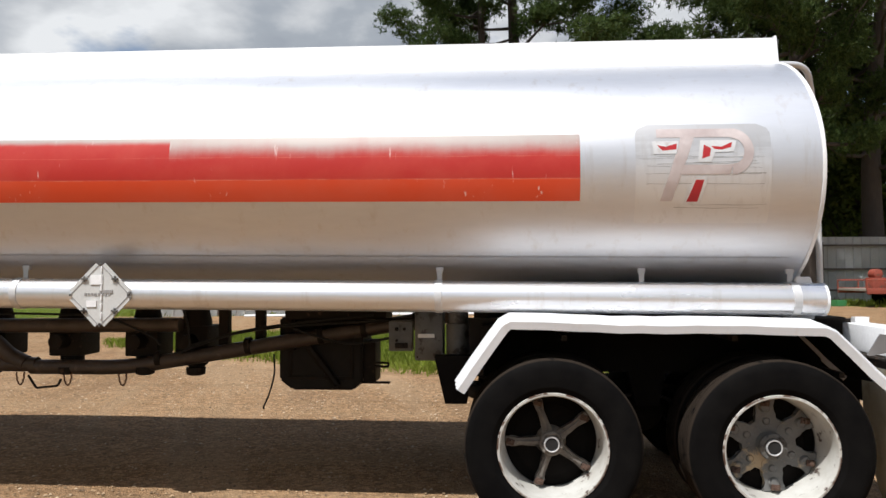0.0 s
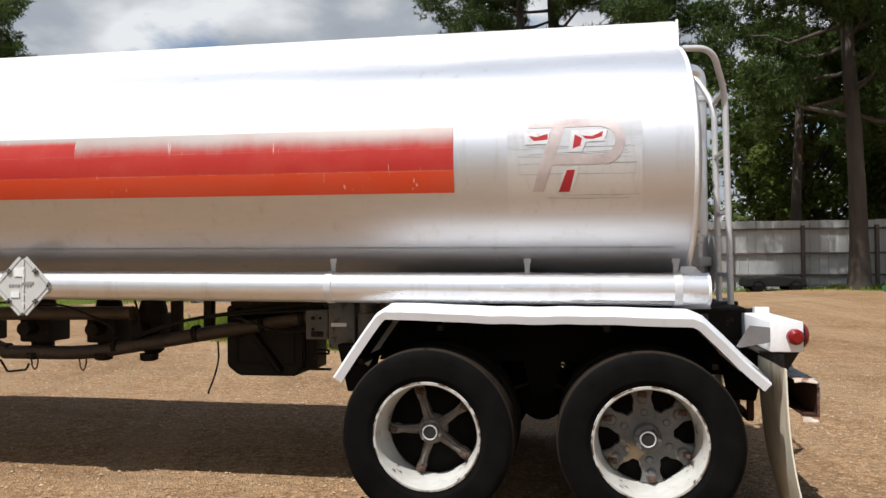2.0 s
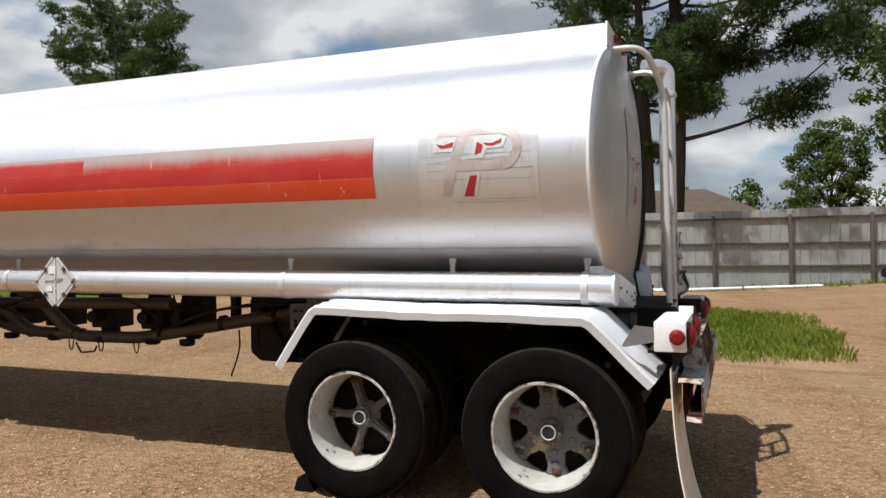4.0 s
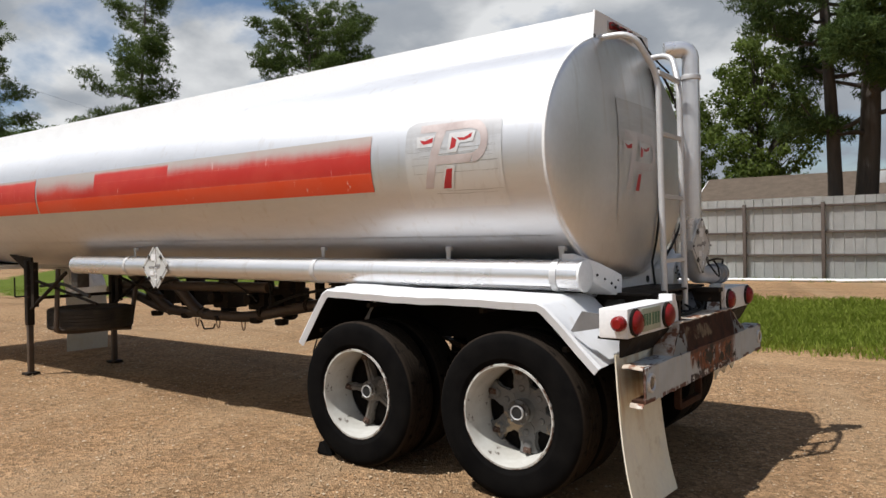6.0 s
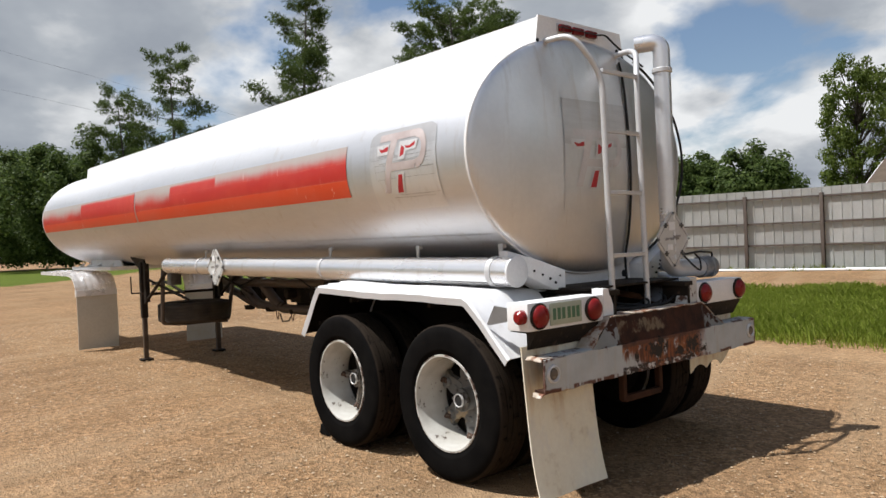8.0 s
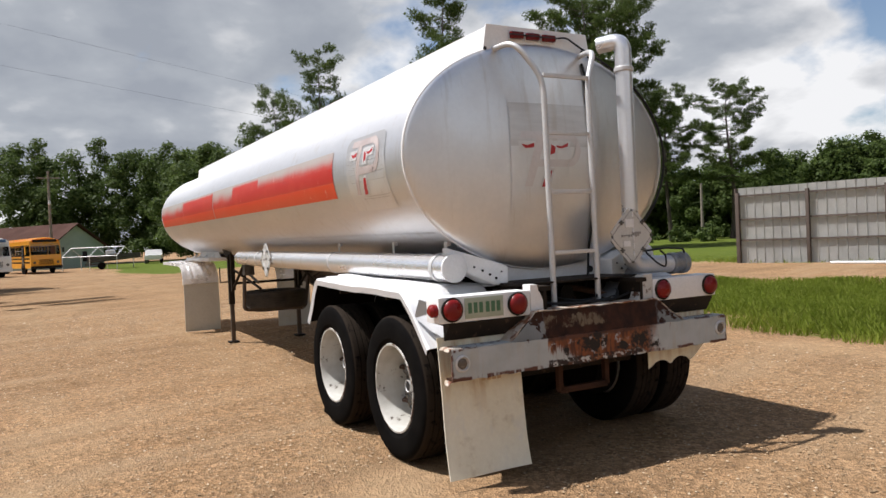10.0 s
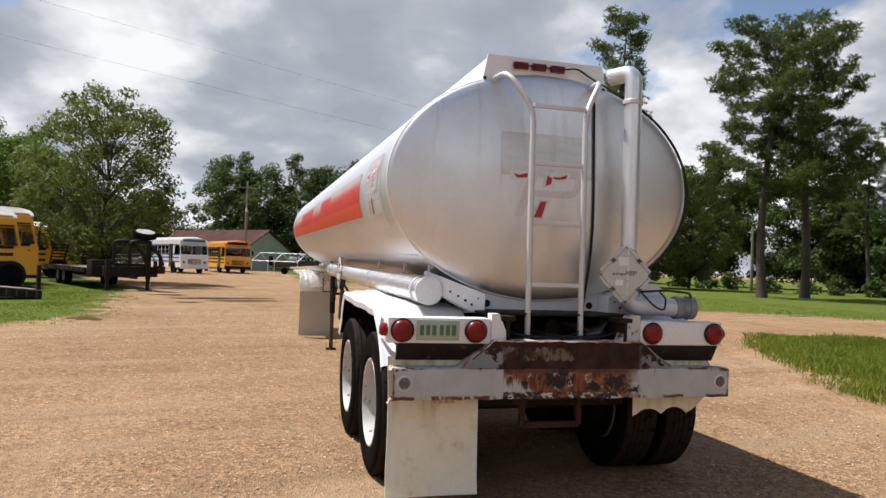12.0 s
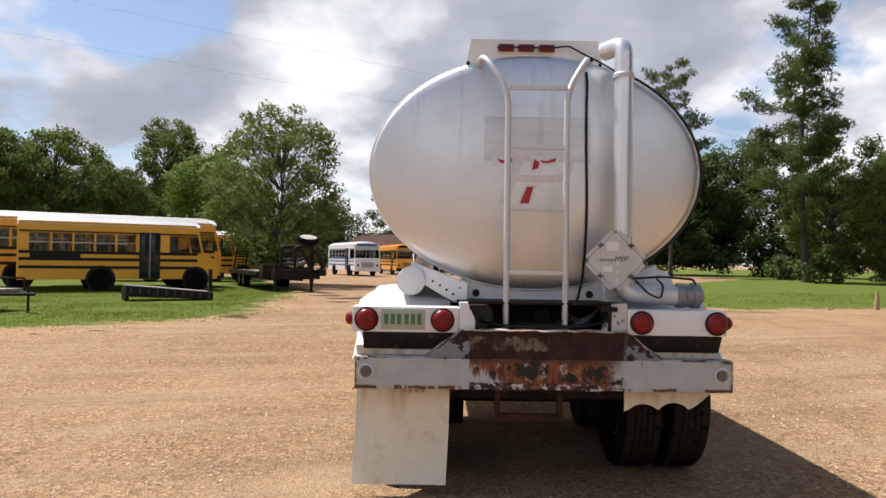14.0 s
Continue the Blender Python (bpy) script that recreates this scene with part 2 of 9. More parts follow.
def flap_material():
    m, nt, bsdf, vec = base_material("dusty_white_flap")
    sep = nt.nodes.new("ShaderNodeSeparateXYZ")
    nt.links.new(vec, sep.inputs[0])
    g1, g2 = noisy(nt, vec, 2.5, 5, 0.6, 0.3, 0.7), noisy(nt, vec, 30, 4, 0.6, 0.3, 0.7)
    c = mixer(nt, g1, (0.82, 0.775, 0.635), (0.74, 0.675, 0.505))
    c = mixer(nt, mixer_value(nt, g2, 0.2), c, (0.5, 0.44, 0.33))
    c = mixer(nt, mixer_value(nt, noisy(nt, vec, 5, 7, 0.65, 0.56, 0.68), 0.5), c, (0.45, 0.36, 0.22))
    runs = noisy(nt, stretched(nt, vec, (1, 1, 0.10)), 12, 5, 0.6, 0.48, 0.66)
    fall = ramp01(nt, sep.outputs[2], 0.36, 0.68)
    c = mixer(nt, vmath(nt, "MULTIPLY", runs, vmath(nt, "MULTIPLY", fall, 0.55)), c, (0.46, 0.27, 0.10))
    scuff = noisy(nt, stretched(nt, vec, (1, 1.6, 1)), 3.4, 8, 0.7, 0.52, 0.62)
    c = mixer(nt, vmath(nt, "MULTIPLY", scuff, 0.35), c, (0.62, 0.60, 0.55))
    nt.links.new(c, bsdf.inputs["Base Color"])
    bsdf.inputs["Roughness"].default_value = 0.7
    bumped(nt, bsdf, g1, 0.2, 0.01)
    return m


FLAP = flap_material()
FLAP_MARK = surface("faded_orange_mark", (0.52, 0.33, 0.17), (0.60, 0.44, 0.27), 0.7, 0.0, 20, 60, 0.1, 0.001)
FLAP_PLAIN = surface("grey_tan_flap", (0.60, 0.57, 0.49), (0.53, 0.50, 0.42), 0.75, 0.0, 2.5, 30, 0.15, 0.004, (0.50, 0.45, 0.35), 4, 0.62)
PLACARD = surface("grey_placard", (0.62, 0.62, 0.60), (0.54, 0.54, 0.52), 0.45, 0.1, 6, 60, 0.1, 0.002)
DARK_MARK = surface("worn_dark_mark", (0.22, 0.21, 0.20), (0.32, 0.31, 0.30), 0.6, 0.0, 20, 80, 0.1, 0.001)
PLATE = surface("faded_plate", (0.42, 0.46, 0.36), (0.36, 0.40, 0.31), 0.45, 0.1, 12, 90, 0.1, 0.001)
PLATE_MARK = surface("plate_green_mark", (0.05, 0.15, 0.08), (0.08, 0.18, 0.10), 0.5, 0.0, 20, 90, 0.1, 0.001)
CABLE = surface("black_cable", (0.014, 0.014, 0.014), (0.026, 0.026, 0.026), 0.6, 0.0, 10, 90, 0.1, 0.001, gloss=0.2)
LOGO_FADED = surface("faded_rose_paint", (0.46, 0.37, 0.35), (0.60, 0.53, 0.51), 0.45, 0.3, 9, 40, 0.1, 0.002)
LOGO_PALE = surface("pale_rose_paint", (0.62, 0.57, 0.56), (0.70, 0.67, 0.66), 0.45, 0.5, 9, 40, 0.1, 0.002)
LOGO_EDGE = surface("worn_white_border", (0.72, 0.715, 0.71), (0.66, 0.655, 0.65), 0.45, 0.35, 9, 40, 0.1, 0.002, (0.55, 0.52, 0.50), 11, 0.56)
LOGO_RED = surface("old_red_paint", (0.45, 0.018, 0.022), (0.36, 0.016, 0.02), 0.45, 0.0, 12, 60, 0.1, 0.002)


def bumper_paint():
    """Grey-white steel: a brown rusted middle with a hard left edge, orange runs below it, flakes and eaten holes."""
    m, nt, bsdf, vec = base_material("rusted_white_bumper", True)
    sep = nt.nodes.new("ShaderNodeSeparateXYZ")
    nt.links.new(vec, sep.inputs[0])
    y, z = sep.outputs[1], sep.outputs[2]
    wob = vmath(nt, "MULTIPLY_ADD", plain_noise(nt, vec, 16, 8, 0.7), 0.10, -0.05)
    wob2 = vmath(nt, "MULTIPLY_ADD", plain_noise(nt, vec, 6, 8, 0.68), 0.36, -0.18)
    yw = vmath(nt, "ADD", y, wob)
    upper = ramp01(nt, z, 0.852, 0.866)
    # the rusted middle
    mid_up = vmath(nt, "MULTIPLY", ramp01(nt, yw, 5.022, 5.036), ramp01(nt, vmath(nt, "ADD", yw, vmath(nt, "MULTIPLY", wob2, 0.3)), 6.03, 6.00))
    mid_low = vmath(nt, "MULTIPLY", ramp01(nt, vmath(nt, "ADD", y, vmath(nt, "MULTIPLY", wob, 0.3)), 5.028, 5.040), ramp01(nt, vmath(nt, "ADD", y, vmath(nt, "ADD", wob2, vmath(nt, "MULTIPLY", wob, 0.8))), 6.06, 5.84))
    # paint, yellowed and smeared a little
    paint = mixer(nt, noisy(nt, vec, 5, 6, 0.6, 0.35, 0.65), (0.445, 0.468, 0.472), (0.365, 0.385, 0.382))
    paint = mixer(nt, vmath(nt, "MULTIPLY", noisy(nt, stretched(nt, vec, (1, 1, 0.16)), 17, 6, 0.65, 0.50, 0.72), 0.42), paint, (0.40, 0.33, 0.24))
    # upper plate: deep brown, with a belt of pale paint left in vertical flecks
    brown = mixer(nt, noisy(nt, vec, 9, 8, 0.7, 0.36, 0.64), (0.038, 0.015, 0.010), (0.105, 0.036, 0.018))
    flecks = plain_noise(nt, stretched(nt, vec, (1, 1, 0.45)), 30, 8, 0.72)
    patch = plain_noise(nt, vec, 5.2, 5, 0.6)
    belt = vmath(nt, "MULTIPLY", ramp01(nt, z, 0.885, 0.925), ramp01(nt, z, 1.020, 0.985))
    belt = vmath(nt, "MULTIPLY", belt, ramp01(nt, y, 5.78, 5.60))
    left = vmath(nt, "ADD", vmath(nt, "MULTIPLY", flecks, 0.62), vmath(nt, "MULTIPLY", patch, 0.62))
    left = vmath(nt, "ADD", left, vmath(nt, "MULTIPLY_ADD", belt, 0.22, -0.22))
    brown = mixer(nt, vmath(nt, "MULTIPLY", ramp01(nt, left, 0.60, 0.70), 0.85), brown, (0.37, 0.28, 0.18))
    # channel: orange rust in runs from the joint, paint showing between them lower down
    run = plain_noise(nt, stretched(nt, vec, (1, 1, 0.14)), 34, 6, 0.7)
    rusty = mixer(nt, ramp01(nt, run, 0.38, 0.62), (0.062, 0.020, 0.010), (0.235, 0.066, 0.018))
    rusty = mixer(nt, noisy(nt, vec, 8, 6, 0.65, 0.52, 0.68), rusty, (0.30, 0.118, 0.044))
    reach = vmath(nt, "ADD", vmath(nt, "MULTIPLY_ADD", run, 0.36, -0.18), vmath(nt, "MULTIPLY", ramp01(nt, y, 5.10, 5.45), -0.16))
    runs_down = ramp01(nt, vmath(nt, "SUBTRACT", z, reach), 0.745, 0.800)
    bare = ramp01(nt, plain_noise(nt, vec, 12, 8, 0.7), 0.56, 0.60)
    low_rust = vmath(nt, "MULTIPLY", mid_low, vmath(nt, "MULTIPLY", runs_down, vmath(nt, "MULTIPLY_ADD", bare, -0.75, 1.0)))
    joint = vmath(nt, "MULTIPLY", mid_low, ramp01(nt, vmath(nt, "ADD", z, vmath(nt, "MULTIPLY", wob, 0.25)), 0.825, 0.850))
    # patches of rust on the slanted ends of the plate
    ends = vmath(nt, "SUBTRACT", upper, vmath(nt, "MULTIPLY", upper, mid_up))
    blotch = vmath(nt, "ADD", plain_noise(nt, vec, 7.5, 9, 0.66), vmath(nt, "MULTIPLY", ramp01(nt, z, 0.93, 1.02), 0.07))
    end_rust = vmath(nt, "MULTIPLY", ends, ramp01(nt, blotch, 0.535, 0.55))
    # edges: a rust line along both lips, in lengths
    lengths = plain_noise(nt, stretched(nt, vec, (1, 1, 0.1)), 5.5, 6, 0.7)
    foot = vmath(nt, "MULTIPLY", ramp01(nt, vmath(nt, "ADD", z, vmath(nt, "MULTIPLY", wob, 0.35)), 0.697, 0.686), ramp01(nt, lengths, 0.43, 0.47))
    lip = vmath(nt, "MULTIPLY", vmath(nt, "MULTIPLY", ramp01(nt, vmath(nt, "ADD", z, vmath(nt, "MULTIPLY", wob, 0.45)), 0.842, 0.850), ramp01(nt, z, 0.870, 0.866)), ramp01(nt, lengths, 0.53, 0.57))
    end_l = ramp01(nt, vmath(nt, "ADD", y, vmath(nt, "MULTIPLY", wob, 0.7)), 4.338, 4.322)
    end_r = ramp01(nt, vmath(nt, "ADD", y, vmath(nt, "MULTIPLY", wob, 0.7)), 6.658, 6.676)
    torn = vmath(nt, "MULTIPLY", vmath(nt, "MAXIMUM", end_l, end_r), ramp01(nt, plain_noise(nt, vec, 14, 6, 0.7), 0.42, 0.50))
    weep = vmath(nt, "MULTIPLY", ramp01(nt, plain_noise(nt, stretched(nt, vec, (1, 1, 0.12)), 21, 6, 0.7), 0.60, 0.68), vmath(nt, "MULTIPLY", ramp01(nt, z, 0.785, 0.850), ramp01(nt, z, 0.870, 0.862)))
    # eaten through: black holes in the channel, with pale loose flakes at its foot
    hole = None
    for hy, hz, ry, rz in ((5.40, 0.790, 0.11, 0.055), (5.82, 0.765, 0.09, 0.060), (5.66, 0.745, 0.06, 0.03), (5.18, 0.770, 0.03, 0.03), (5.96, 0.722, 0.045, 0.025)):
        dy, dz = vmath(nt, "MULTIPLY", vmath(nt, "SUBTRACT", y, hy), 1 / ry), vmath(nt, "MULTIPLY", vmath(nt, "SUBTRACT", z, hz), 1 / rz)
        d = vmath(nt, "ADD", vmath(nt, "MULTIPLY", dy, dy), vmath(nt, "MULTIPLY", dz, dz))
        h = ramp01(nt, vmath(nt, "ADD", vmath(nt, "MULTIPLY", d, 0.30), vmath(nt, "MULTIPLY_ADD", plain_noise(nt, vec, 22, 9, 0.75), 3.4, -1.7)), 0.30, 0.20)
        hole = h if hole is None else vmath(nt, "MAXIMUM", hole, h)
    rim_line = vmath(nt, "MULTIPLY", vmath(nt, "MULTIPLY", mid_low, ramp01(nt, vmath(nt, "ADD", z, vmath(nt, "MULTIPLY", wob, 0.5)), 0.722, 0.712)), ramp01(nt, plain_noise(nt, vec, 24, 6, 0.7), 0.44, 0.50))
    flake = vmath(nt, "MULTIPLY", vmath(nt, "MULTIPLY", mid_low, ramp01(nt, z, 0.714, 0.706)), ramp01(nt, plain_noise(nt, stretched(nt, vec, (1, 0.7, 1)), 19, 6, 0.7), 0.53, 0.57))
    c = mixer(nt, low_rust, paint, rusty)
    c = mixer(nt, vmath(nt, "MULTIPLY", mid_low, vmath(nt, "MULTIPLY", ramp01(nt, run, 0.60, 0.70), 0.8)), c, (0.11, 0.035, 0.015))
    c = mixer(nt, joint, c, brown)
    c = mixer(nt, vmath(nt, "MULTIPLY", upper, mid_up), c, brown)
    c = mixer(nt, end_rust, c, (0.070, 0.027, 0.016))
    c = mixer(nt, vmath(nt, "MAXIMUM", foot, lip), c, (0.10, 0.036, 0.020))
    c = mixer(nt, torn, c, (0.085, 0.032, 0.018))
    c = mixer(nt, vmath(nt, "MULTIPLY", weep, 0.7), c, (0.17, 0.060, 0.022))
    c = mixer(nt, rim_line, c, (0.022, 0.012, 0.010))
    c = mixer(nt, hole, c, (0.010, 0.007, 0.006))
    c = mixer(nt, flake, c, (0.50, 0.49, 0.46))
    nt.links.new(c, bsdf.inputs["Base Color"])
    bsdf.inputs["Roughness"].default_value = 0.72
    eaten = vmath(nt, "MAXIMUM", vmath(nt, "MAXIMUM", low_rust, end_rust), vmath(nt, "MAXIMUM", vmath(nt, "MULTIPLY", upper, mid_up), hole))
    bumped(nt, bsdf, eaten, 0.5, -0.004)
    return m


BUMPER = bumper_paint()


def round_wear(name, base, base2, worn, r0, r1, r2, keep, rough, gloss, speck=None, back=None):
    """A wheel part whose wear follows its radius about its own axis (y). back: a near-black tone towards its inner
    side.
    """
    m, nt, bsdf, vec = base_material(name)
    sep = nt.nodes.new("ShaderNodeSeparateXYZ")
    nt.links.new(vec, sep.inputs[0])
    rad = vmath(nt, "SQRT", vmath(nt, "ADD", vmath(nt, "MULTIPLY", sep.outputs[0], sep.outputs[0]), vmath(nt, "MULTIPLY", sep.outputs[2], sep.outputs[2])))
    c = mixer(nt, noisy(nt, vec, 6, 6, 0.6, 0.35, 0.65), base, base2)
    if speck:
        c = mixer(nt, noisy(nt, vec, 13, 8, 0.7, 0.60, 0.635), c, speck)
    n = plain_noise(nt, vec, 14, 8, 0.7)
    k = vmath(nt, "MULTIPLY", vmath(nt, "MULTIPLY", ramp01(nt, rad, r0, r1), ramp01(nt, rad, r2 + 0.004, r2)), ramp01(nt, n, keep, keep + 0.10))
    c = mixer(nt, k, c, worn)
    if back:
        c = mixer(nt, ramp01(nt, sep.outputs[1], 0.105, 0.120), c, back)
    nt.links.new(c, bsdf.inputs["Base Color"])
    bsdf.inputs["Roughness"].default_value, bsdf.inputs["Specular IOR Level"].default_value = rough, gloss
    bumped(nt, bsdf, n, 0.2, 0.003)
    return m


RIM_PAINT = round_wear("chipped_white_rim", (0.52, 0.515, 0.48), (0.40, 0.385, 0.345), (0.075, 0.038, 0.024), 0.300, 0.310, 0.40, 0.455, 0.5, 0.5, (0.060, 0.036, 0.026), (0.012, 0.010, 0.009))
TYRE_RUBBER = round_wear("road_dusted_tyre", (0.0042, 0.0040, 0.0040), (0.0075, 0.0070, 0.0066), (0.026, 0.020, 0.0155), 0.490, 0.498, 0.520, 0.36, 0.75, 0.02)


def stripe_paint(name, fade, chalk=1.0):
    """Two reds, the lower one more orange; chalked pale along the upper edge, with runs and scratches. fade: how far down the chalking reaches."""
    m, nt, bsdf, vec = base_material(name)
    sep = nt.nodes.new("ShaderNodeSeparateXYZ")
    nt.links.new(vec, sep.inputs[0])
    level = vmath(nt, "MULTIPLY_ADD", sep.outputs[0], 0.009, sep.outputs[2])
    wavy = vmath(nt, "MULTIPLY_ADD", plain_noise(nt, vec, 3.0, 4, 0.6), 0.016, -0.008)
    seam = ramp01(nt, vmath(nt, "ADD", level, wavy), 2.032, 2.037)
    c = mixer(nt, seam, (0.60, 0.055, 0.013), (0.43, 0.024, 0.017))
    # thin worn line where the two colours lap, and one higher up
    for at, w, k in ((2.036, 0.006, 0.45), (2.168, 0.004, 0.30)):
        off = vmath(nt, "ABSOLUTE", vmath(nt, "SUBTRACT", vmath(nt, "ADD", level, wavy), at))
        c = mixer(nt, vmath(nt, "MULTIPLY", ramp01(nt, off, w, 0.0), vmath(nt, "MULTIPLY", noisy(nt, vec, 6, 6, 0.7, 0.40, 0.60), k)), c, (0.70, 0.26, 0.16))
    c = mixer(nt, mixer_value(nt, noisy(nt, vec, 2.2, 6, 0.6, 0.4, 0.7), 0.35), c, (0.62, 0.12, 0.075))
    streak = plain_noise(nt, stretched(nt, vec, (1, 1, 0.10)), 14, 6, 0.7)
    patchy = plain_noise(nt, stretched(nt, vec, (0.8, 1, 1.5)), 2.4, 7, 0.62)
    high = ramp01(nt, level, 2.29 - 2 * fade, 2.29)
    worn = vmath(nt, "ADD", vmath(nt, "MULTIPLY", high, 1.55), vmath(nt, "ADD", vmath(nt, "MULTIPLY_ADD", streak, 0.40, -0.20), vmath(nt, "MULTIPLY_ADD", patchy, 1.3, -0.65)))
    worn = vmath(nt, "MULTIPLY", ramp01(nt, worn, 0.05, 1.65), chalk)
    c = mixer(nt, worn, c, (0.47, 0.42, 0.385))
    scratch = vmath(nt, "MULTIPLY", noisy(nt, stretched(nt, vec, (1, 1, 0.06)), 48, 3, 0.6, 0.66, 0.71), noisy(nt, vec, 2.6, 3, 0.5, 0.52, 0.60))
    chips = vmath(nt, "MAXIMUM", noisy(nt, stretched(nt, vec, (1, 1, 0.5)), 20, 6, 0.72, 0.70, 0.725), scratch)
    c = mixer(nt, vmath(nt, "MULTIPLY", chips, 0.6), c, (0.78, 0.73, 0.69))
    nt.links.new(c, bsdf.inputs["Base Color"])
    bsdf.inputs["Roughness"].default_value = 0.42
    nt.links.new(vmath(nt, "MULTIPLY", worn, 0.35), bsdf.inputs["Metallic"])
    return m


STRIPE_FADED = stripe_paint("bleached_red_stripe", 0.085)
STRIPE_FRESH = stripe_paint("red_stripe", 0.028)
STRIPE_CHALKED = stripe_paint("chalked_red_stripe", 0.135)


def gravel_colour(nt, vec):
    """Packed tan dirt, stones, damp patches and wheel tracks: colour and height."""
    big = noisy(nt, vec, 0.22, 6, 0.6, 0.36, 0.64)
    mid = noisy(nt, vec, 2.3, 8, 0.7, 0.38, 0.62)
    c = mixer(nt, big, (0.338, 0.207, 0.108), (0.234, 0.139, 0.070))
    c = mixer(nt, mixer_value(nt, mid, 0.55), c, (0.362, 0.234, 0.132))
    st = nt.nodes.new("ShaderNodeTexVoronoi")
    st.inputs["Scale"].default_value = 30
    nt.links.new(vec, st.inputs["Vector"])
    fine = nt.nodes.new("ShaderNodeTexVoronoi")
    fine.inputs["Scale"].default_value = 75
    nt.links.new(vec, fine.inputs["Vector"])
    for cells, lo, hi, k in ((st, 0.52, 1.42, 0.75), (fine, 0.54, 1.40, 0.65)):
        sep = nt.nodes.new("ShaderNodeSeparateColor")
        nt.links.new(cells.outputs["Color"], sep.inputs[0])
        tone = nt.nodes.new("ShaderNodeMapRange")
        tone.inputs["To Min"].default_value, tone.inputs["To Max"].default_value = lo, hi
        nt.links.new(sep.outputs[0], tone.inputs["Value"])
        cc = nt.nodes.new("ShaderNodeCombineColor")
        for i in range(3):
            nt.links.new(tone.outputs[0], cc.inputs[i])
        c = mixer(nt, k, c, cc.outputs[0], "MULTIPLY")
    damp = noisy(nt, vec, 0.75, 9, 0.74, 0.50, 0.64)
    c = mixer(nt, mixer_value(nt, damp, 0.30), c, (0.215, 0.128, 0.063))
    clods = noisy(nt, vec, 7, 6, 0.7, 0.50, 0.66)
    c = mixer(nt, mixer_value(nt, clods, 0.40), c, (0.165, 0.100, 0.048))
    # wheel tracks: long bands of smooth sand, and of dark coarse stones between them
    for turn, width, low, high, k, tone in ((1.92, 1.0, 0.50, 0.62, 0.55, (0.350, 0.243, 0.144)), (1.80, 0.8, 0.54, 0.66, 0.45, (0.166, 0.102, 0.057)), (0.10, 1.3, 0.50, 0.64, 0.40, (0.342, 0.237, 0.136)), (-0.12, 0.7, 0.56, 0.67, 0.45, (0.160, 0.098, 0.053))):
        mp = nt.nodes.new("ShaderNodeMapping")
        mp.vector_type = "TEXTURE"
        mp.inputs["Rotation"].default_value = (0, 0, turn)
        mp.inputs["Scale"].default_value = (9 * width, width, 1)
        nt.links.new(vec, mp.inputs["Vector"])
        band = noisy(nt, mp.outputs[0], 1.0, 7, 0.62, low, high)
        c = mixer(nt, mixer_value(nt, band, k), c, tone)
    h = mixer(nt, 0.55, st.outputs["Distance"], mid)
    h = mixer(nt, 0.35, h, fine.outputs["Distance"])
    return c, h


def gravel_ground():
    m, nt, bsdf, vec = base_material("tan_gravel", True)
    c, h = gravel_colour(nt, vec)
    nt.links.new(c, bsdf.inputs["Base Color"])
    bsdf.inputs["Roughness"].default_value = 0.95
    bsdf.inputs["Specular IOR Level"].default_value = 0.12
    bumped(nt, bsdf, h, 0.85, 0.045)
    return m


def lawn_ground():
    """Grass that thins into the gravel towards its worn edge."""
    m, nt, bsdf, vec = base_material("lawn", True)
    soil, h = gravel_colour(nt, vec)
    c = mixer(nt, noisy(nt, vec, 0.6, 5, 0.6, 0.35, 0.65), (0.066, 0.098, 0.010), (0.104, 0.134, 0.018))
    c = mixer(nt, mixer_value(nt, noisy(nt, vec, 5, 6, 0.7, 0.40, 0.62), 0.6), c, (0.046, 0.074, 0.010))
    c = mixer(nt, mixer_value(nt, noisy(nt, vec, 34, 4, 0.7, 0.35, 0.65), 0.5), c, (0.125, 0.145, 0.030))
    at = nt.nodes.new("ShaderNodeAttribute")
    at.attribute_name = "inset"
    n = nt.nodes.new("ShaderNodeTexNoise")
    n.inputs["Scale"].default_value, n.inputs["Detail"].default_value, n.inputs["Roughness"].default_value = 1.1, 9, 0.68
    nt.links.new(vec, n.inputs["Vector"])
    a = nt.nodes.new("ShaderNodeMath")
    a.operation = "MULTIPLY_ADD"
    nt.links.new(n.outputs["Fac"], a.inputs[0])
    a.inputs[1].default_value = -4.6
    nt.links.new(at.outputs["Fac"], a.inputs[2])
    cover = nt.nodes.new("ShaderNodeMapRange")
    cover.inputs["From Min"].default_value, cover.inputs["From Max"].default_value = -1.9, -1.3
    nt.links.new(a.outputs[0], cover.inputs["Value"])
    c = mixer(nt, cover.outputs[0], soil, c)
    nt.links.new(c, bsdf.inputs["Base Color"])
    bsdf.inputs["Roughness"].default_value = 0.95
    bsdf.inputs["Specular IOR Level"].default_value = 0.1
    bumped(nt, bsdf, h, 0.7, 0.04)
    return m


GRAVEL = gravel_ground()
LAWN = lawn_ground()
PEBBLE = None


def pebble_material():
    m, nt, bsdf, vec = base_material("gravel_stones")
    g = nt.nodes.new("ShaderNodeNewGeometry")
    r = nt.nodes.new("ShaderNodeValToRGB")
    els = r.color_ramp.elements
    els.new(0.4), els.new(0.8)
    for e, (p, c) in zip(els, [(0, (0.115, 0.074, 0.041)), (0.4, (0.265, 0.176, 0.094)), (0.8, (0.36, 0.250, 0.143)), (1, (0.49, 0.385, 0.265))]):
        e.position, e.color = p, (*c, 1)
    nt.links.new(g.outputs["Random Per Island"], r.inputs[0])
    nt.links.new(r.outputs[0], bsdf.inputs["Base Color"])
    bsdf.inputs["Roughness"].default_value = 0.9
    return m


PEBBLE = pebble_material()


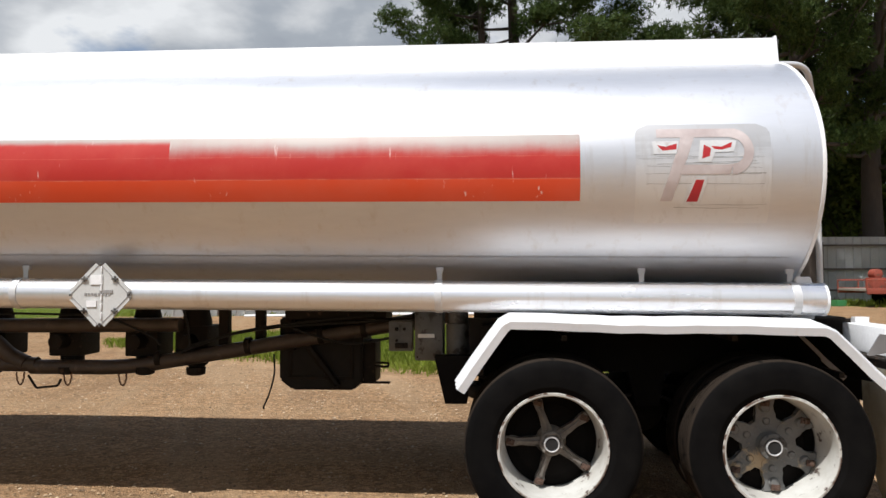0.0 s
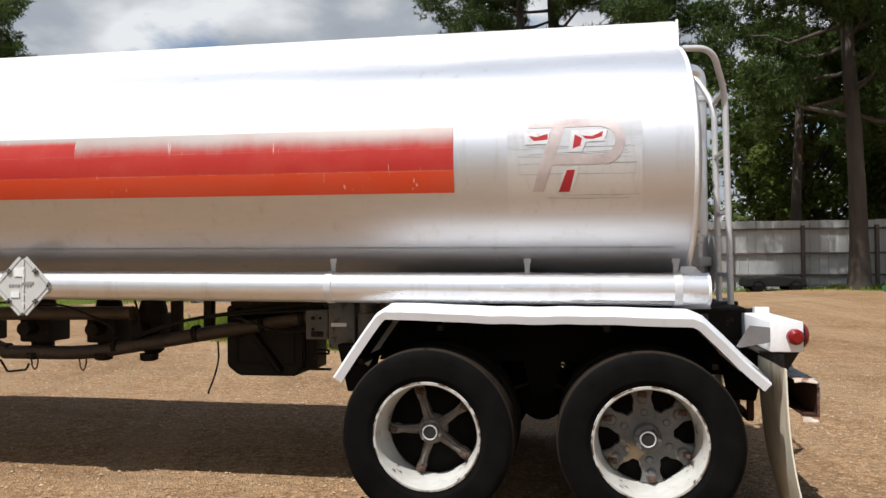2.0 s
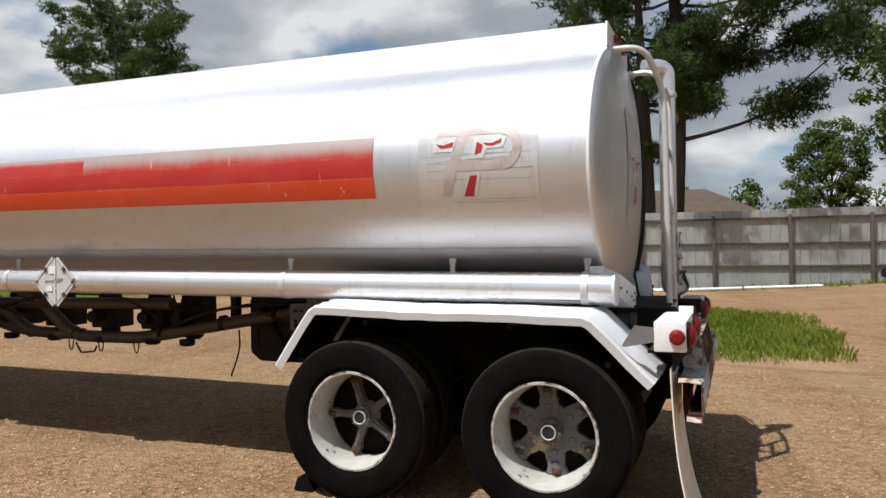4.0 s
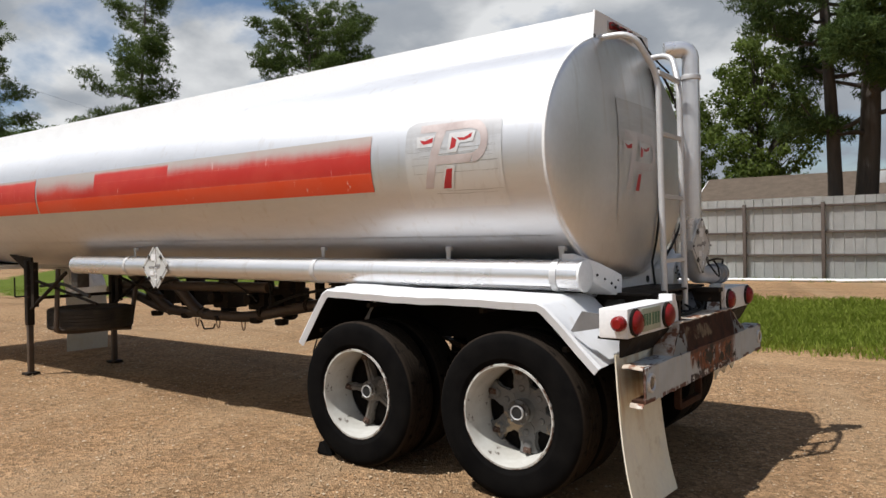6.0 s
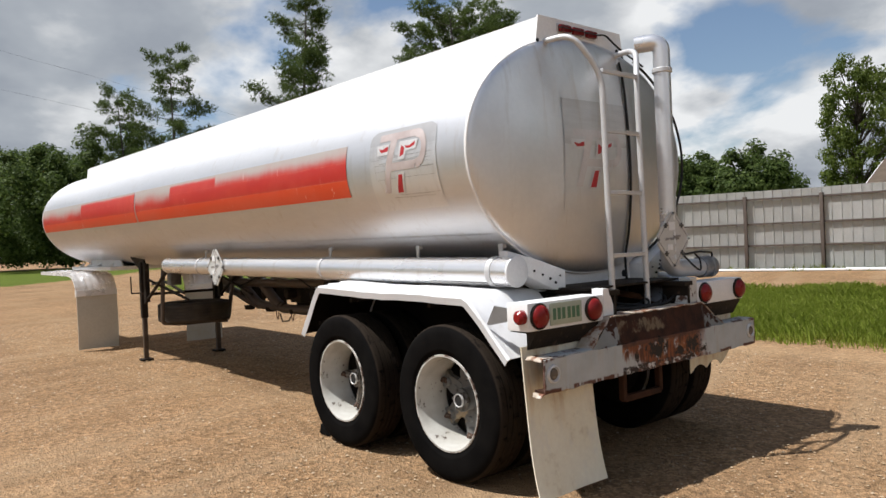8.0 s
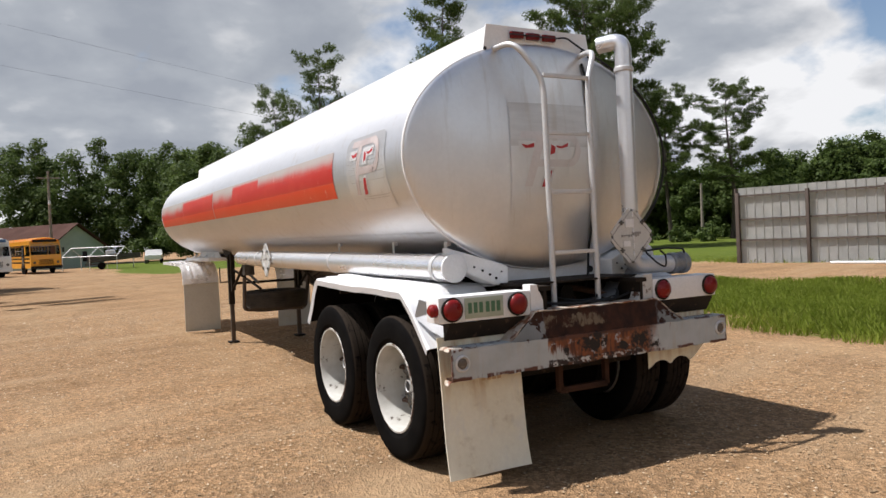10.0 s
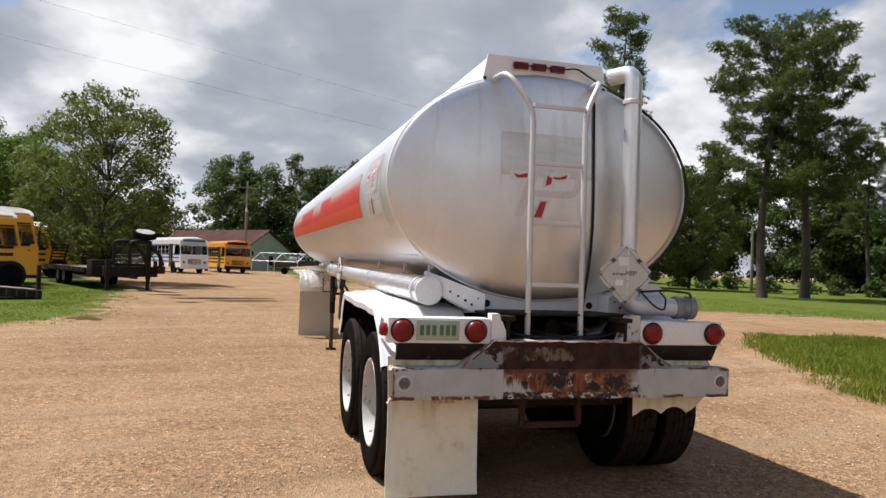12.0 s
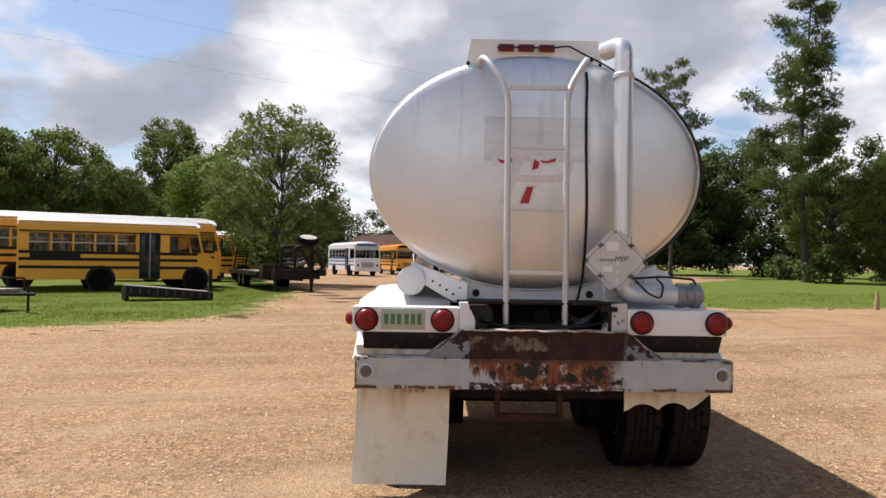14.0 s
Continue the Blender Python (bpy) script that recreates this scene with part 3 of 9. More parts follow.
def leaf_material(name, a, b, c, through_light=0.22):
    m, nt, bsdf, vec = base_material(name)
    g = nt.nodes.new("ShaderNodeNewGeometry")
    r = nt.nodes.new("ShaderNodeValToRGB")
    els = r.color_ramp.elements
    els.new(0.5)
    for e, (p, col) in zip(els, [(0, a), (0.5, b), (1, c)]):
        e.position, e.color = p, (*col, 1)
    nt.links.new(g.outputs["Random Per Island"], r.inputs[0])
    patch = noisy(nt, vec, 0.7, 4, 0.6, 0.35, 0.65)
    col = mixer(nt, mixer_value(nt, patch, 0.4), r.outputs[0], a)
    nt.links.new(col, bsdf.inputs["Base Color"])
    bsdf.inputs["Roughness"].default_value = 0.6
    bsdf.inputs["Specular IOR Level"].default_value = 0.15
    tr = nt.nodes.new("ShaderNodeBsdfTranslucent")
    nt.links.new(col, tr.inputs["Color"])
    mx = nt.nodes.new("ShaderNodeMixShader")
    mx.inputs[0].default_value = through_light
    nt.links.new(bsdf.outputs[0], mx.inputs[1])
    nt.links.new(tr.outputs[0], mx.inputs[2])
    nt.links.new(mx.outputs[0], nt.nodes["Material Output"].inputs["Surface"])
    return m


# lighter copy of PINE_LEAF, sunlight on the crowns mixed into its green
PINE_FAR = leaf_material("sunlit_pine_needles", (0.046, 0.072, 0.018), (0.085, 0.122, 0.032), (0.145, 0.185, 0.055), 0.45)
PINE_LEAF = leaf_material("pine_needles", (0.030, 0.052, 0.014), (0.058, 0.090, 0.023), (0.105, 0.146, 0.040), 0.33)
OAK_LEAF = leaf_material("oak_leaves", (0.058, 0.086, 0.016), (0.104, 0.142, 0.026), (0.175, 0.215, 0.050), 0.50)
WOODS_LEAF = leaf_material("far_wood_leaves", (0.040, 0.066, 0.016), (0.078, 0.116, 0.028), (0.130, 0.172, 0.048), 0.42)
LIGHT_LEAF = leaf_material("light_green_leaves", (0.085, 0.110, 0.021), (0.134, 0.162, 0.034), (0.210, 0.234, 0.060), 0.42)
BRIGHT_LEAF = leaf_material("bright_green_leaves", (0.085, 0.140, 0.018), (0.130, 0.200, 0.028), (0.18, 0.26, 0.045), 0.40)
LAWN_BLADE = leaf_material("short_lawn_blades", (0.112, 0.150, 0.013), (0.158, 0.200, 0.020), (0.215, 0.245, 0.042), 0.45)
GRASS_BLADE = leaf_material("grass_blades", (0.135, 0.182, 0.018), (0.200, 0.250, 0.030), (0.29, 0.32, 0.070), 0.40)
BARK = surface("bark", (0.034, 0.027, 0.022), (0.085, 0.066, 0.052), 0.9, 0.0, 3, 25, 0.6, 0.03, stretch=(1, 1, 0.3))
FENCE_SHEET = surface("weathered_fence_sheet", (0.63, 0.63, 0.61), (0.53, 0.53, 0.51), 0.6, 0.0, 1.2, 30, 0.1, 0.003, (0.30, 0.26, 0.20), 1.6, 0.66, vary=0.06, stretch=(1, 1, 0.35))
FENCE_STEEL = surface("brown_fence_steel", (0.075, 0.055, 0.045), (0.11, 0.085, 0.07), 0.75, 0.1, 4, 40, 0.2, 0.003)
SHINGLE = surface("brown_shingles", (0.125, 0.097, 0.073), (0.092, 0.072, 0.055), 0.9, 0.0, 2, 9, 0.4, 0.02, gloss=0.08)
RED_ROOF = surface("red_brown_roof_sheet", (0.085, 0.044, 0.034), (0.062, 0.034, 0.027), 0.85, 0.0, 0.6, 8, 0.2, 0.02, gloss=0.05)
SIDING = surface("pale_green_siding", (0.36, 0.44, 0.38), (0.31, 0.385, 0.33), 0.7, 0.0, 1, 20, 0.15, 0.01)
TAN_SIDING = surface("tan_siding", (0.42, 0.37, 0.30), (0.36, 0.31, 0.25), 0.8, 0.0, 1, 20, 0.15, 0.01)
BUS_YELLOW = surface("school_bus_yellow", (0.87, 0.395, 0.026), (0.79, 0.350, 0.022), 0.35, 0.0, 1.5, 40, 0.05, 0.002, coat=0.3)
BUS_BLACK = surface("bus_black_trim", (0.012, 0.012, 0.012), (0.02, 0.02, 0.02), 0.6, 0.0, 4, 40, 0.1, 0.002, gloss=0.12)
BUS_WHITE = surface("bus_white_paint", (0.84, 0.84, 0.82), (0.77, 0.77, 0.75), 0.45, 0.0, 1.5, 40, 0.05, 0.002, coat=0.3)
BLUE_TRIM = surface("blue_stripe_paint", (0.05, 0.12, 0.28), (0.06, 0.14, 0.30), 0.4, 0.0, 4, 40, 0.05, 0.002)
GLASS = surface("tinted_window_glass", (0.012, 0.014, 0.017), (0.022, 0.025, 0.028), 0.08, 0.0, 1, 40, 0.0, 0.001, rough_var=0.03, coat=0.1, gloss=0.35)


def clear_pane():
    """Thin window glass: see-through, a little dusty, glossy at a slant."""
    m, nt, bsdf, vec = base_material("clear_window_glass")
    nt.nodes.remove(bsdf)
    see, gl, mx = nt.nodes.new("ShaderNodeBsdfTransparent"), nt.nodes.new("ShaderNodeBsdfGlossy"), nt.nodes.new("ShaderNodeMixShader")
    dust = mixer(nt, noisy(nt, vec, 3, 5, 0.6), (0.86, 0.89, 0.88), (0.74, 0.77, 0.76))
    nt.links.new(dust, see.inputs["Color"])
    gl.inputs["Roughness"].default_value = 0.04
    fr = nt.nodes.new("ShaderNodeFresnel")
    fr.inputs["IOR"].default_value = 1.45
    nt.links.new(fr.outputs[0], mx.inputs[0])
    nt.links.new(see.outputs[0], mx.inputs[1])
    nt.links.new(gl.outputs[0], mx.inputs[2])
    nt.links.new(mx.outputs[0], nt.nodes["Material Output"].inputs["Surface"])
    return m


PANE = clear_pane()
SEAT_VINYL = surface("dark_green_vinyl", (0.045, 0.055, 0.045), (0.035, 0.042, 0.036), 0.5, 0.0, 4, 40, 0.1, 0.002)
RIM_CHALK = surface("chalky_worn_rim", (0.40, 0.37, 0.31), (0.28, 0.255, 0.21), 0.8, 0.0, 9, 40, 0.2, 0.004, (0.10, 0.07, 0.05), 14, 0.56)
RED_PAINT = surface("glossy_red_paint", (0.52, 0.045, 0.03), (0.44, 0.038, 0.026), 0.35, 0.0, 2, 40, 0.05, 0.002, coat=0.3)
RED_MACHINE = surface("faded_red_machine", (0.30, 0.055, 0.03), (0.22, 0.05, 0.03), 0.7, 0.0, 4, 40, 0.2, 0.003, (0.12, 0.06, 0.04), 6, 0.58)
GREEN_BOX = surface("green_plastic", (0.05, 0.25, 0.08), (0.04, 0.20, 0.07), 0.5, 0.0, 6, 50, 0.1, 0.002)
WOOD_GREY = surface("grey_timber", (0.28, 0.24, 0.20), (0.20, 0.17, 0.14), 0.85, 0.0, 4, 40, 0.3, 0.004, stretch=(0.3, 1, 1))
STUMP = surface("weathered_tan_stump", (0.42, 0.30, 0.16), (0.30, 0.21, 0.11), 0.85, 0.0, 6, 40, 0.3, 0.004, stretch=(1, 1, 0.3))
MUD = surface("wet_mud", (0.055, 0.034, 0.018), (0.105, 0.064, 0.033), 0.8, 0.0, 2, 30, 0.05, 0.002, rough_var=0.15, gloss=0.04, world_space=True)


# ---- building helpers ----
def link_mesh(name, bm, material, smooth=True):
    me = bpy.data.meshes.new(name)
    bmesh.ops.recalc_face_normals(bm, faces=bm.faces)
    bm.to_mesh(me)
    bm.free()
    me.materials.append(material)
    if smooth:
        me.shade_smooth()
        me.set_sharp_from_angle(angle=radians(38))
    return me


def part(name, bm, material, parent, label="", smooth=True):
    """Links bm as one mesh object under a thing or a part; bm is in the parent's space."""
    ob = new(name, link_mesh(name, bm, material, smooth))
    ob.parent = parent
    if label:
        ob["label"] = label
    return ob


def again(ob, m, name=None):
    """One more part on the same mesh, beside ob, with its own children."""
    o = new(name or ob.name.split(".")[0], ob.data)
    o.parent, o.matrix_basis = ob.parent, m
    if ob.get("label"):
        o["label"] = ob["label"]
    for ch in ob.children:
        c = new(ch.name.split(".")[0], ch.data)
        c.parent, c.matrix_basis = o, ch.matrix_basis.copy()
        if ch.get("label"):
            c["label"] = ch["label"]
    return o


def thing(name, label, category, at=(0, 0, 0), turn=0.0, group="", kind=""):
    e = new(name)
    e.empty_display_size = 0.2
    e.matrix_basis = pose(*at, 0, 0, turn)
    return tagged(e, label, category, group, kind)


def solo(name, bm, material, label, category, at=(0, 0, 0), turn=0.0, group="", kind="", smooth=True):
    ob = new(name, link_mesh(name, bm, material, smooth))
    ob.matrix_basis = pose(*at, 0, 0, turn)
    return tagged(ob, label, category, group, kind)


def block(bm, x0, x1, y0, y1, z0, z1, bevel=0.0, m=None):
    r = bmesh.ops.create_cube(bm, size=1.0)
    mm = Matrix.Translation(((x0 + x1) / 2, (y0 + y1) / 2, (z0 + z1) / 2)) @ Matrix.Diagonal((abs(x1 - x0), abs(y1 - y0), abs(z1 - z0), 1))
    bmesh.ops.transform(bm, matrix=(m @ mm) if m else mm, verts=r["verts"])
    if bevel:
        es = list({e for v in r["verts"] for e in v.link_edges})
        bmesh.ops.bevel(bm, geom=es, offset=bevel, segments=2, affect="EDGES", profile=0.6)


def prism(bm, outline, axis, lo, hi):
    """A plate with a given outline (pairs of the two other axes in order), from lo to hi along axis 0, 1 or 2."""
    def at(p, v):
        q = list(p)
        q.insert(axis, v)
        return q
    a = [bm.verts.new(at(p, lo)) for p in outline]
    b = [bm.verts.new(at(p, hi)) for p in outline]
    bm.faces.new(a)
    bm.faces.new(list(reversed(b)))
    for i in range(len(a)):
        j = (i + 1) % len(a)
        bm.faces.new((a[i], b[i], b[j], a[j]))


def sweep(bm, pts, r, seg=10, caps=True):
    """A round bar or pipe along points; r may be one radius or one for each point."""
    pts = [Vector(p) for p in pts]
    rs = r if isinstance(r, (list, tuple)) else [r] * len(pts)
    up = None
    rings = []
    for i, p in enumerate(pts):
        d = (pts[min(i + 1, len(pts) - 1)] - pts[max(i - 1, 0)]).normalized()
        if up is None:
            up = d.orthogonal().normalized()
        up = (up - d * up.dot(d))
        up = up.normalized() if up.length > 1e-6 else d.orthogonal().normalized()
        s = d.cross(up)
        rings.append([bm.verts.new(p + (up * math.cos(a) + s * math.sin(a)) * rs[i]) for a in [2 * math.pi * k / seg for k in range(seg)]])
    for a, b in zip(rings, rings[1:]):
        for k in range(seg):
            bm.faces.new((a[k], a[(k + 1) % seg], b[(k + 1) % seg], b[k]))
    if caps:
        bm.faces.new(list(reversed(rings[0])))
        bm.faces.new(rings[-1])


def rounded(pts, radius=0.1, n=5):
    """The points with their corners rounded."""
    pts = [Vector(p) for p in pts]
    out = [pts[0]]
    for a, b, c in zip(pts, pts[1:], pts[2:]):
        u, v = (a - b), (c - b)
        k = min(radius, u.length * 0.45, v.length * 0.45)
        p, q = b + u.normalized() * k, b + v.normalized() * k
        for i in range(n + 1):
            t = i / n
            out.append(p * (1 - t) ** 2 + b * 2 * t * (1 - t) + q * t * t)
    out.append(pts[-1])
    return out


def lathe(bm, profile, axis="y", seg=40, centre=(0, 0, 0), closed=False):
    """Turns a profile of (along, radius) about an axis."""
    c = Vector(centre)
    rings = []
    for al, r in profile:
        ring = []
        for k in range(seg):
            a = 2 * math.pi * k / seg
            u, v = math.cos(a) * r, math.sin(a) * r
            p = {"x": (al, u, v), "y": (u, al, v), "z": (u, v, al)}[axis]
            ring.append(bm.verts.new(c + Vector(p)))
        rings.append(ring)
    pairs = list(zip(rings, rings[1:])) + ([(rings[-1], rings[0])] if closed else [])
    for a, b in pairs:
        for k in range(seg):
            bm.faces.new((a[k], a[(k + 1) % seg], b[(k + 1) % seg], b[k]))
    if not closed:
        for ring in (rings[0], rings[-1]):
            bm.faces.new(ring)


def slab(bm, grid, off):
    """A closed bent plate: a grid of points and the same grid moved by off."""
    a = [[bm.verts.new(p) for p in r] for r in grid]
    b = [[bm.verts.new(Vector(p) + Vector(off)) for p in r] for r in grid]
    n, m = len(grid) - 1, len(grid[0]) - 1
    for i in range(n):
        for k in range(m):
            bm.faces.new((a[i][k], a[i][k + 1], a[i + 1][k + 1], a[i + 1][k]))
            bm.faces.new((b[i][k], b[i + 1][k], b[i + 1][k + 1], b[i][k + 1]))
    for i in range(n):
        bm.faces.new((a[i][0], a[i + 1][0], b[i + 1][0], b[i][0]))
        bm.faces.new((a[i][m], b[i][m], b[i + 1][m], a[i + 1][m]))
    for k in range(m):
        bm.faces.new((a[0][k], b[0][k], b[0][k + 1], a[0][k + 1]))
        bm.faces.new((a[n][k], a[n][k + 1], b[n][k + 1], b[n][k]))


def fresh():
    return bmesh.new()


def from_arrays(name, verts, faces, material, smooth=False):
    me = bpy.data.meshes.new(name)
    verts, faces = np.asarray(verts, dtype=np.float32), np.asarray(faces, dtype=np.int32)
    n, k = faces.shape
    me.vertices.add(len(verts))
    me.vertices.foreach_set("co", verts.ravel())
    me.loops.add(n * k)
    me.loops.foreach_set("vertex_index", faces.ravel())
    me.polygons.add(n)
    me.polygons.foreach_set("loop_start", np.arange(0, n * k, k, dtype=np.int32))
    me.update(calc_edges=True)
    me.materials.append(material)
    if smooth:
        me.shade_smooth()
    return me


# ---- ground ----
def smooth01(t):
    t = max(0.0, min(1.0, t))
    return t * t * (3 - 2 * t)


def rise(x, y):
    """The yard is level, and rises a little towards the fence corner."""
    return 0.40 * smooth01((x - 1) / 10) * smooth01((y - 13) / 13) + 0.08 * smooth01((y - 16) / 8)


def axis_steps(lo, hi, fine_lo, fine_hi, fine, grow=1.35):
    inner = list(np.arange(fine_lo, fine_hi + 1e-6, fine))
    out, s = [], fine
    v = fine_hi
    while v < hi:
        s *= grow
        v += s
        out.append(v)
    low, s, v = [], fine, fine_lo
    while v > lo:
        s *= grow
        v -= s
        low.append(v)
    return list(reversed(low)) + inner + out


def ground_z(x, y):
    near = math.exp(-((x - 2) ** 2 + (y - 3) ** 2) / 900)
    w = 0.022 * near * noise.noise(Vector((x * 0.55, y * 0.55, 0.3)))
    if abs(y - 5.5) < 2.5 and -9 < x < 4:
        w *= 0.3
    return rise(x, y) + w - 0.006


def build_ground():
    xs, ys = axis_steps(-900, 900, -40, 40, 0.8), axis_steps(-900, 900, -20, 50, 0.8)
    verts = [(x, y, ground_z(x, y)) for y in ys for x in xs]
    faces = []
    n = len(xs)
    for j in range(len(ys) - 1):
        for i in range(n - 1):
            faces.append((j * n + i, j * n + i + 1, (j + 1) * n + i + 1, (j + 1) * n + i))
    ob = new("ground", from_arrays("ground", verts, faces, GRAVEL, True))
    tagged(ob, "tan gravel and packed dirt yard reaching to the horizon", "ground", kind="structure")


build_ground()


def inset_of(p, poly):
    """How far p lies inside the outline (negative outside)."""
    best = 1e9
    for (x1, y1), (x2, y2) in zip(poly, poly[1:] + poly[:1]):
        dx, dy = x2 - x1, y2 - y1
        t = max(0.0, min(1.0, ((p[0] - x1) * dx + (p[1] - y1) * dy) / (dx * dx + dy * dy)))
        best = min(best, math.hypot(p[0] - x1 - dx * t, p[1] - y1 - dy * t))
    return best if inside(p, poly) else -best


def inside(p, poly):
    x, y, c = p[0], p[1], False
    for (x1, y1), (x2, y2) in zip(poly, poly[1:] + poly[:1]):
        if (y1 > y) != (y2 > y) and x < (x2 - x1) * (y - y1) / (y2 - y1) + x1:
            c = not c
    return c


def sheet(name, outline, material, label, category, step=0.8, lift=0.012, margin=1.6):
    """A patch on the ground; its vertices know how far inside the outline they lie."""
    xs, ys = [p[0] for p in outline], [p[1] for p in outline]
    nx, ny = int((max(xs) - min(xs) + 2 * margin) / step) + 2, int((max(ys) - min(ys) + 2 * margin) / step) + 2
    x0, y0 = min(xs) - margin, min(ys) - margin
    verts, far, index, faces = [], [], {}, []
    for j in range(ny):
        for i in range(nx):
            p = (x0 + i * step, y0 + j * step)
            d = inset_of(p, outline)
            if d > -margin:
                index[i, j] = len(verts)
                verts.append((*p, max(ground_z(*p), rise(*p) - 0.004) + lift - 0.12 * (1 - smooth01((d + margin) / 0.9))))
                far.append(d)
    for i, j in index:
        q = [index.get(k) for k in ((i, j), (i + 1, j), (i + 1, j + 1), (i, j + 1))]
        if None not in q:
            faces.append(q)
    me = from_arrays(name, verts, faces, material)
    at = me.attributes.new("inset", "FLOAT", "POINT")
    at.data.foreach_set("value", np.asarray(far, dtype=np.float32))
    return tagged(new(name, me), label, category, kind="structure")


VERGE = [(-8.2, 16.0), (-6.8, 14.6), (-4.2, 13.0), (-2.6, 12.4), (-1.2, 11.5), (0.6, 10.9), (3, 11.0), (4.2, 11.5), (4.7, 13.4), (4.6, 16.5), (3.6, 18.6), (0, 19.6), (-5, 19.2), (-7.6, 17.8)]
YARD_LAWN = [(-5, -5), (-7.6, -1.8), (-10, 0.2), (-12, 0.6), (-14.5, 0.0), (-20, -0.2), (-26.5, -1.2), (-33, -2.4), (-48, -9), (-60, -16), (-90, -30), (-90, -70), (-20, -60), (-3, -16)]
FAR_LAWN = [(-14.5, 13.5), (-17, 17), (-17.5, 20.5), (-14.5, 24), (-11, 27), (-8, 31), (-6, 60), (10, 240), (-240, 240), (-240, 60), (-84, 36), (-64, 34), (-52, 26), (-36, 15), (-24, 11)]
BACK_LAWN = [(-40, 8.5), (-52, 6), (-64, 7), (-92, 4), (-110, 20), (-90, 33), (-66, 28), (-50, 17)]
FENCE_GRASS = [(-14, 24.0), (-8, 25.4), (0, 26.2), (9, 26.0), (13, 23.2), (18, 22.8), (30, 24), (40, 31), (12, 30), (0, 29), (-10, 28), (-14.5, 26)]
sheet("lawn", VERGE, LAWN, "bright green uncut grass verge beside the gravel", "grass", 0.5)
sheet("lawn", YARD_LAWN, LAWN, "patchy mown lawn under the parked buses", "grass", 0.75)
sheet("lawn", FAR_LAWN, LAWN, "wide mown lawn under tall pines", "grass", 2.0)
sheet("lawn", BACK_LAWN, LAWN, "lawn in front of a pale green building", "grass", 1.4)
sheet("lawn", FENCE_GRASS, LAWN, "thin grass along the foot of a metal fence", "grass", 0.7)
for px, py, ax, ay in ((-20.4, 2.5, 1.9, 0.42), (-21.9, 0.5, 0.8, 0.30), (-19.1, 3.5, 1.2, 0.34), (-27.6, 0.2, 1.9, 0.5), (-17.6, 1.6, 0.5, 0.16), (-10.6, -0.1, 0.34, 0.55)):
    bm = fresh()
    rim_ = []
    for k in range(56):
        a = 2 * math.pi * k / 56
        c, d = math.cos(a), math.sin(a)
        r = 1 + 0.55 * noise.noise(Vector((c * 1.5, d * 1.5, px))) + 0.35 * noise.noise(Vector((c * 5, d * 5, py)))
        turn = 1.9
        qx, qy = ax * r * c, ay * r * d
        rim_.append(bm.verts.new((px + qx * math.cos(turn) - qy * math.sin(turn), py + qx * math.sin(turn) + qy * math.cos(turn), 0.012)))
    bm.faces.new(rim_)
    solo("puddle", bm, MUD, "drying muddy puddle in the gravel yard", "puddle", kind="structure")


def grass_tufts(name, poly, count, height, label, seed, box=None, wide=0.010, blade=None):
    rng = np.random.default_rng(seed)
    xs, ys = [p[0] for p in poly], [p[1] for p in poly]
    x0, x1, y0, y1 = box or (min(xs), max(xs), min(ys), max(ys))
    V, F = [], []
    made = 0
    while made < count:
        p = (rng.uniform(x0, x1), rng.uniform(y0, y1))
        made += 1
        d = inset_of(p, poly)
        if d < -0.5 or d < 2.2 * rng.random() - 0.5:
            continue
        patch = 0.55 + 0.9 * max(0, noise.noise(Vector((p[0] * 0.5, p[1] * 0.5, 2.2))) + 0.25)
        for b in range(4):
            a = rng.uniform(0, 6.28)
            h = height * patch * rng.uniform(0.5, 1.2)
            lean = rng.uniform(0.1, 0.7) * h
            x, y = p[0] + rng.normal(0, 0.05), p[1] + rng.normal(0, 0.05)
            z = rise(x, y)
            dx, dy = math.cos(a), math.sin(a)
            w = wide * rng.uniform(0.7, 1.5)
            i = len(V)
            V += [(x - dy * w, y + dx * w, z), (x + dy * w, y - dx * w, z), (x + dx * lean * 0.4 + dy * w * 0.7, y + dy * lean * 0.4 - dx * w * 0.7, z + h * 0.65), (x + dx * lean, y + dy * lean, z + h)]
            F += [(i, i + 1, i + 2, i + 3)]
    ob = new(name, from_arrays(name, V, F, blade or GRASS_BLADE))
    tagged(ob, label, "grass", kind="stuff")


grass_tufts("grass", VERGE, 46000, 0.17, "uncut green grass with seed heads", 3, None, 0.0065)
grass_tufts("grass", YARD_LAWN, 30000, 0.05, "short patchy grass", 4, (-30, -4, -13, 1), 0.007, LAWN_BLADE)
grass_tufts("grass", FENCE_GRASS, 9000, 0.18, "thin weeds by the fence", 5)
grass_tufts("grass", FAR_LAWN, 7000, 0.05, "short mown grass", 6, (-30, -10, 12, 30), 0.012)


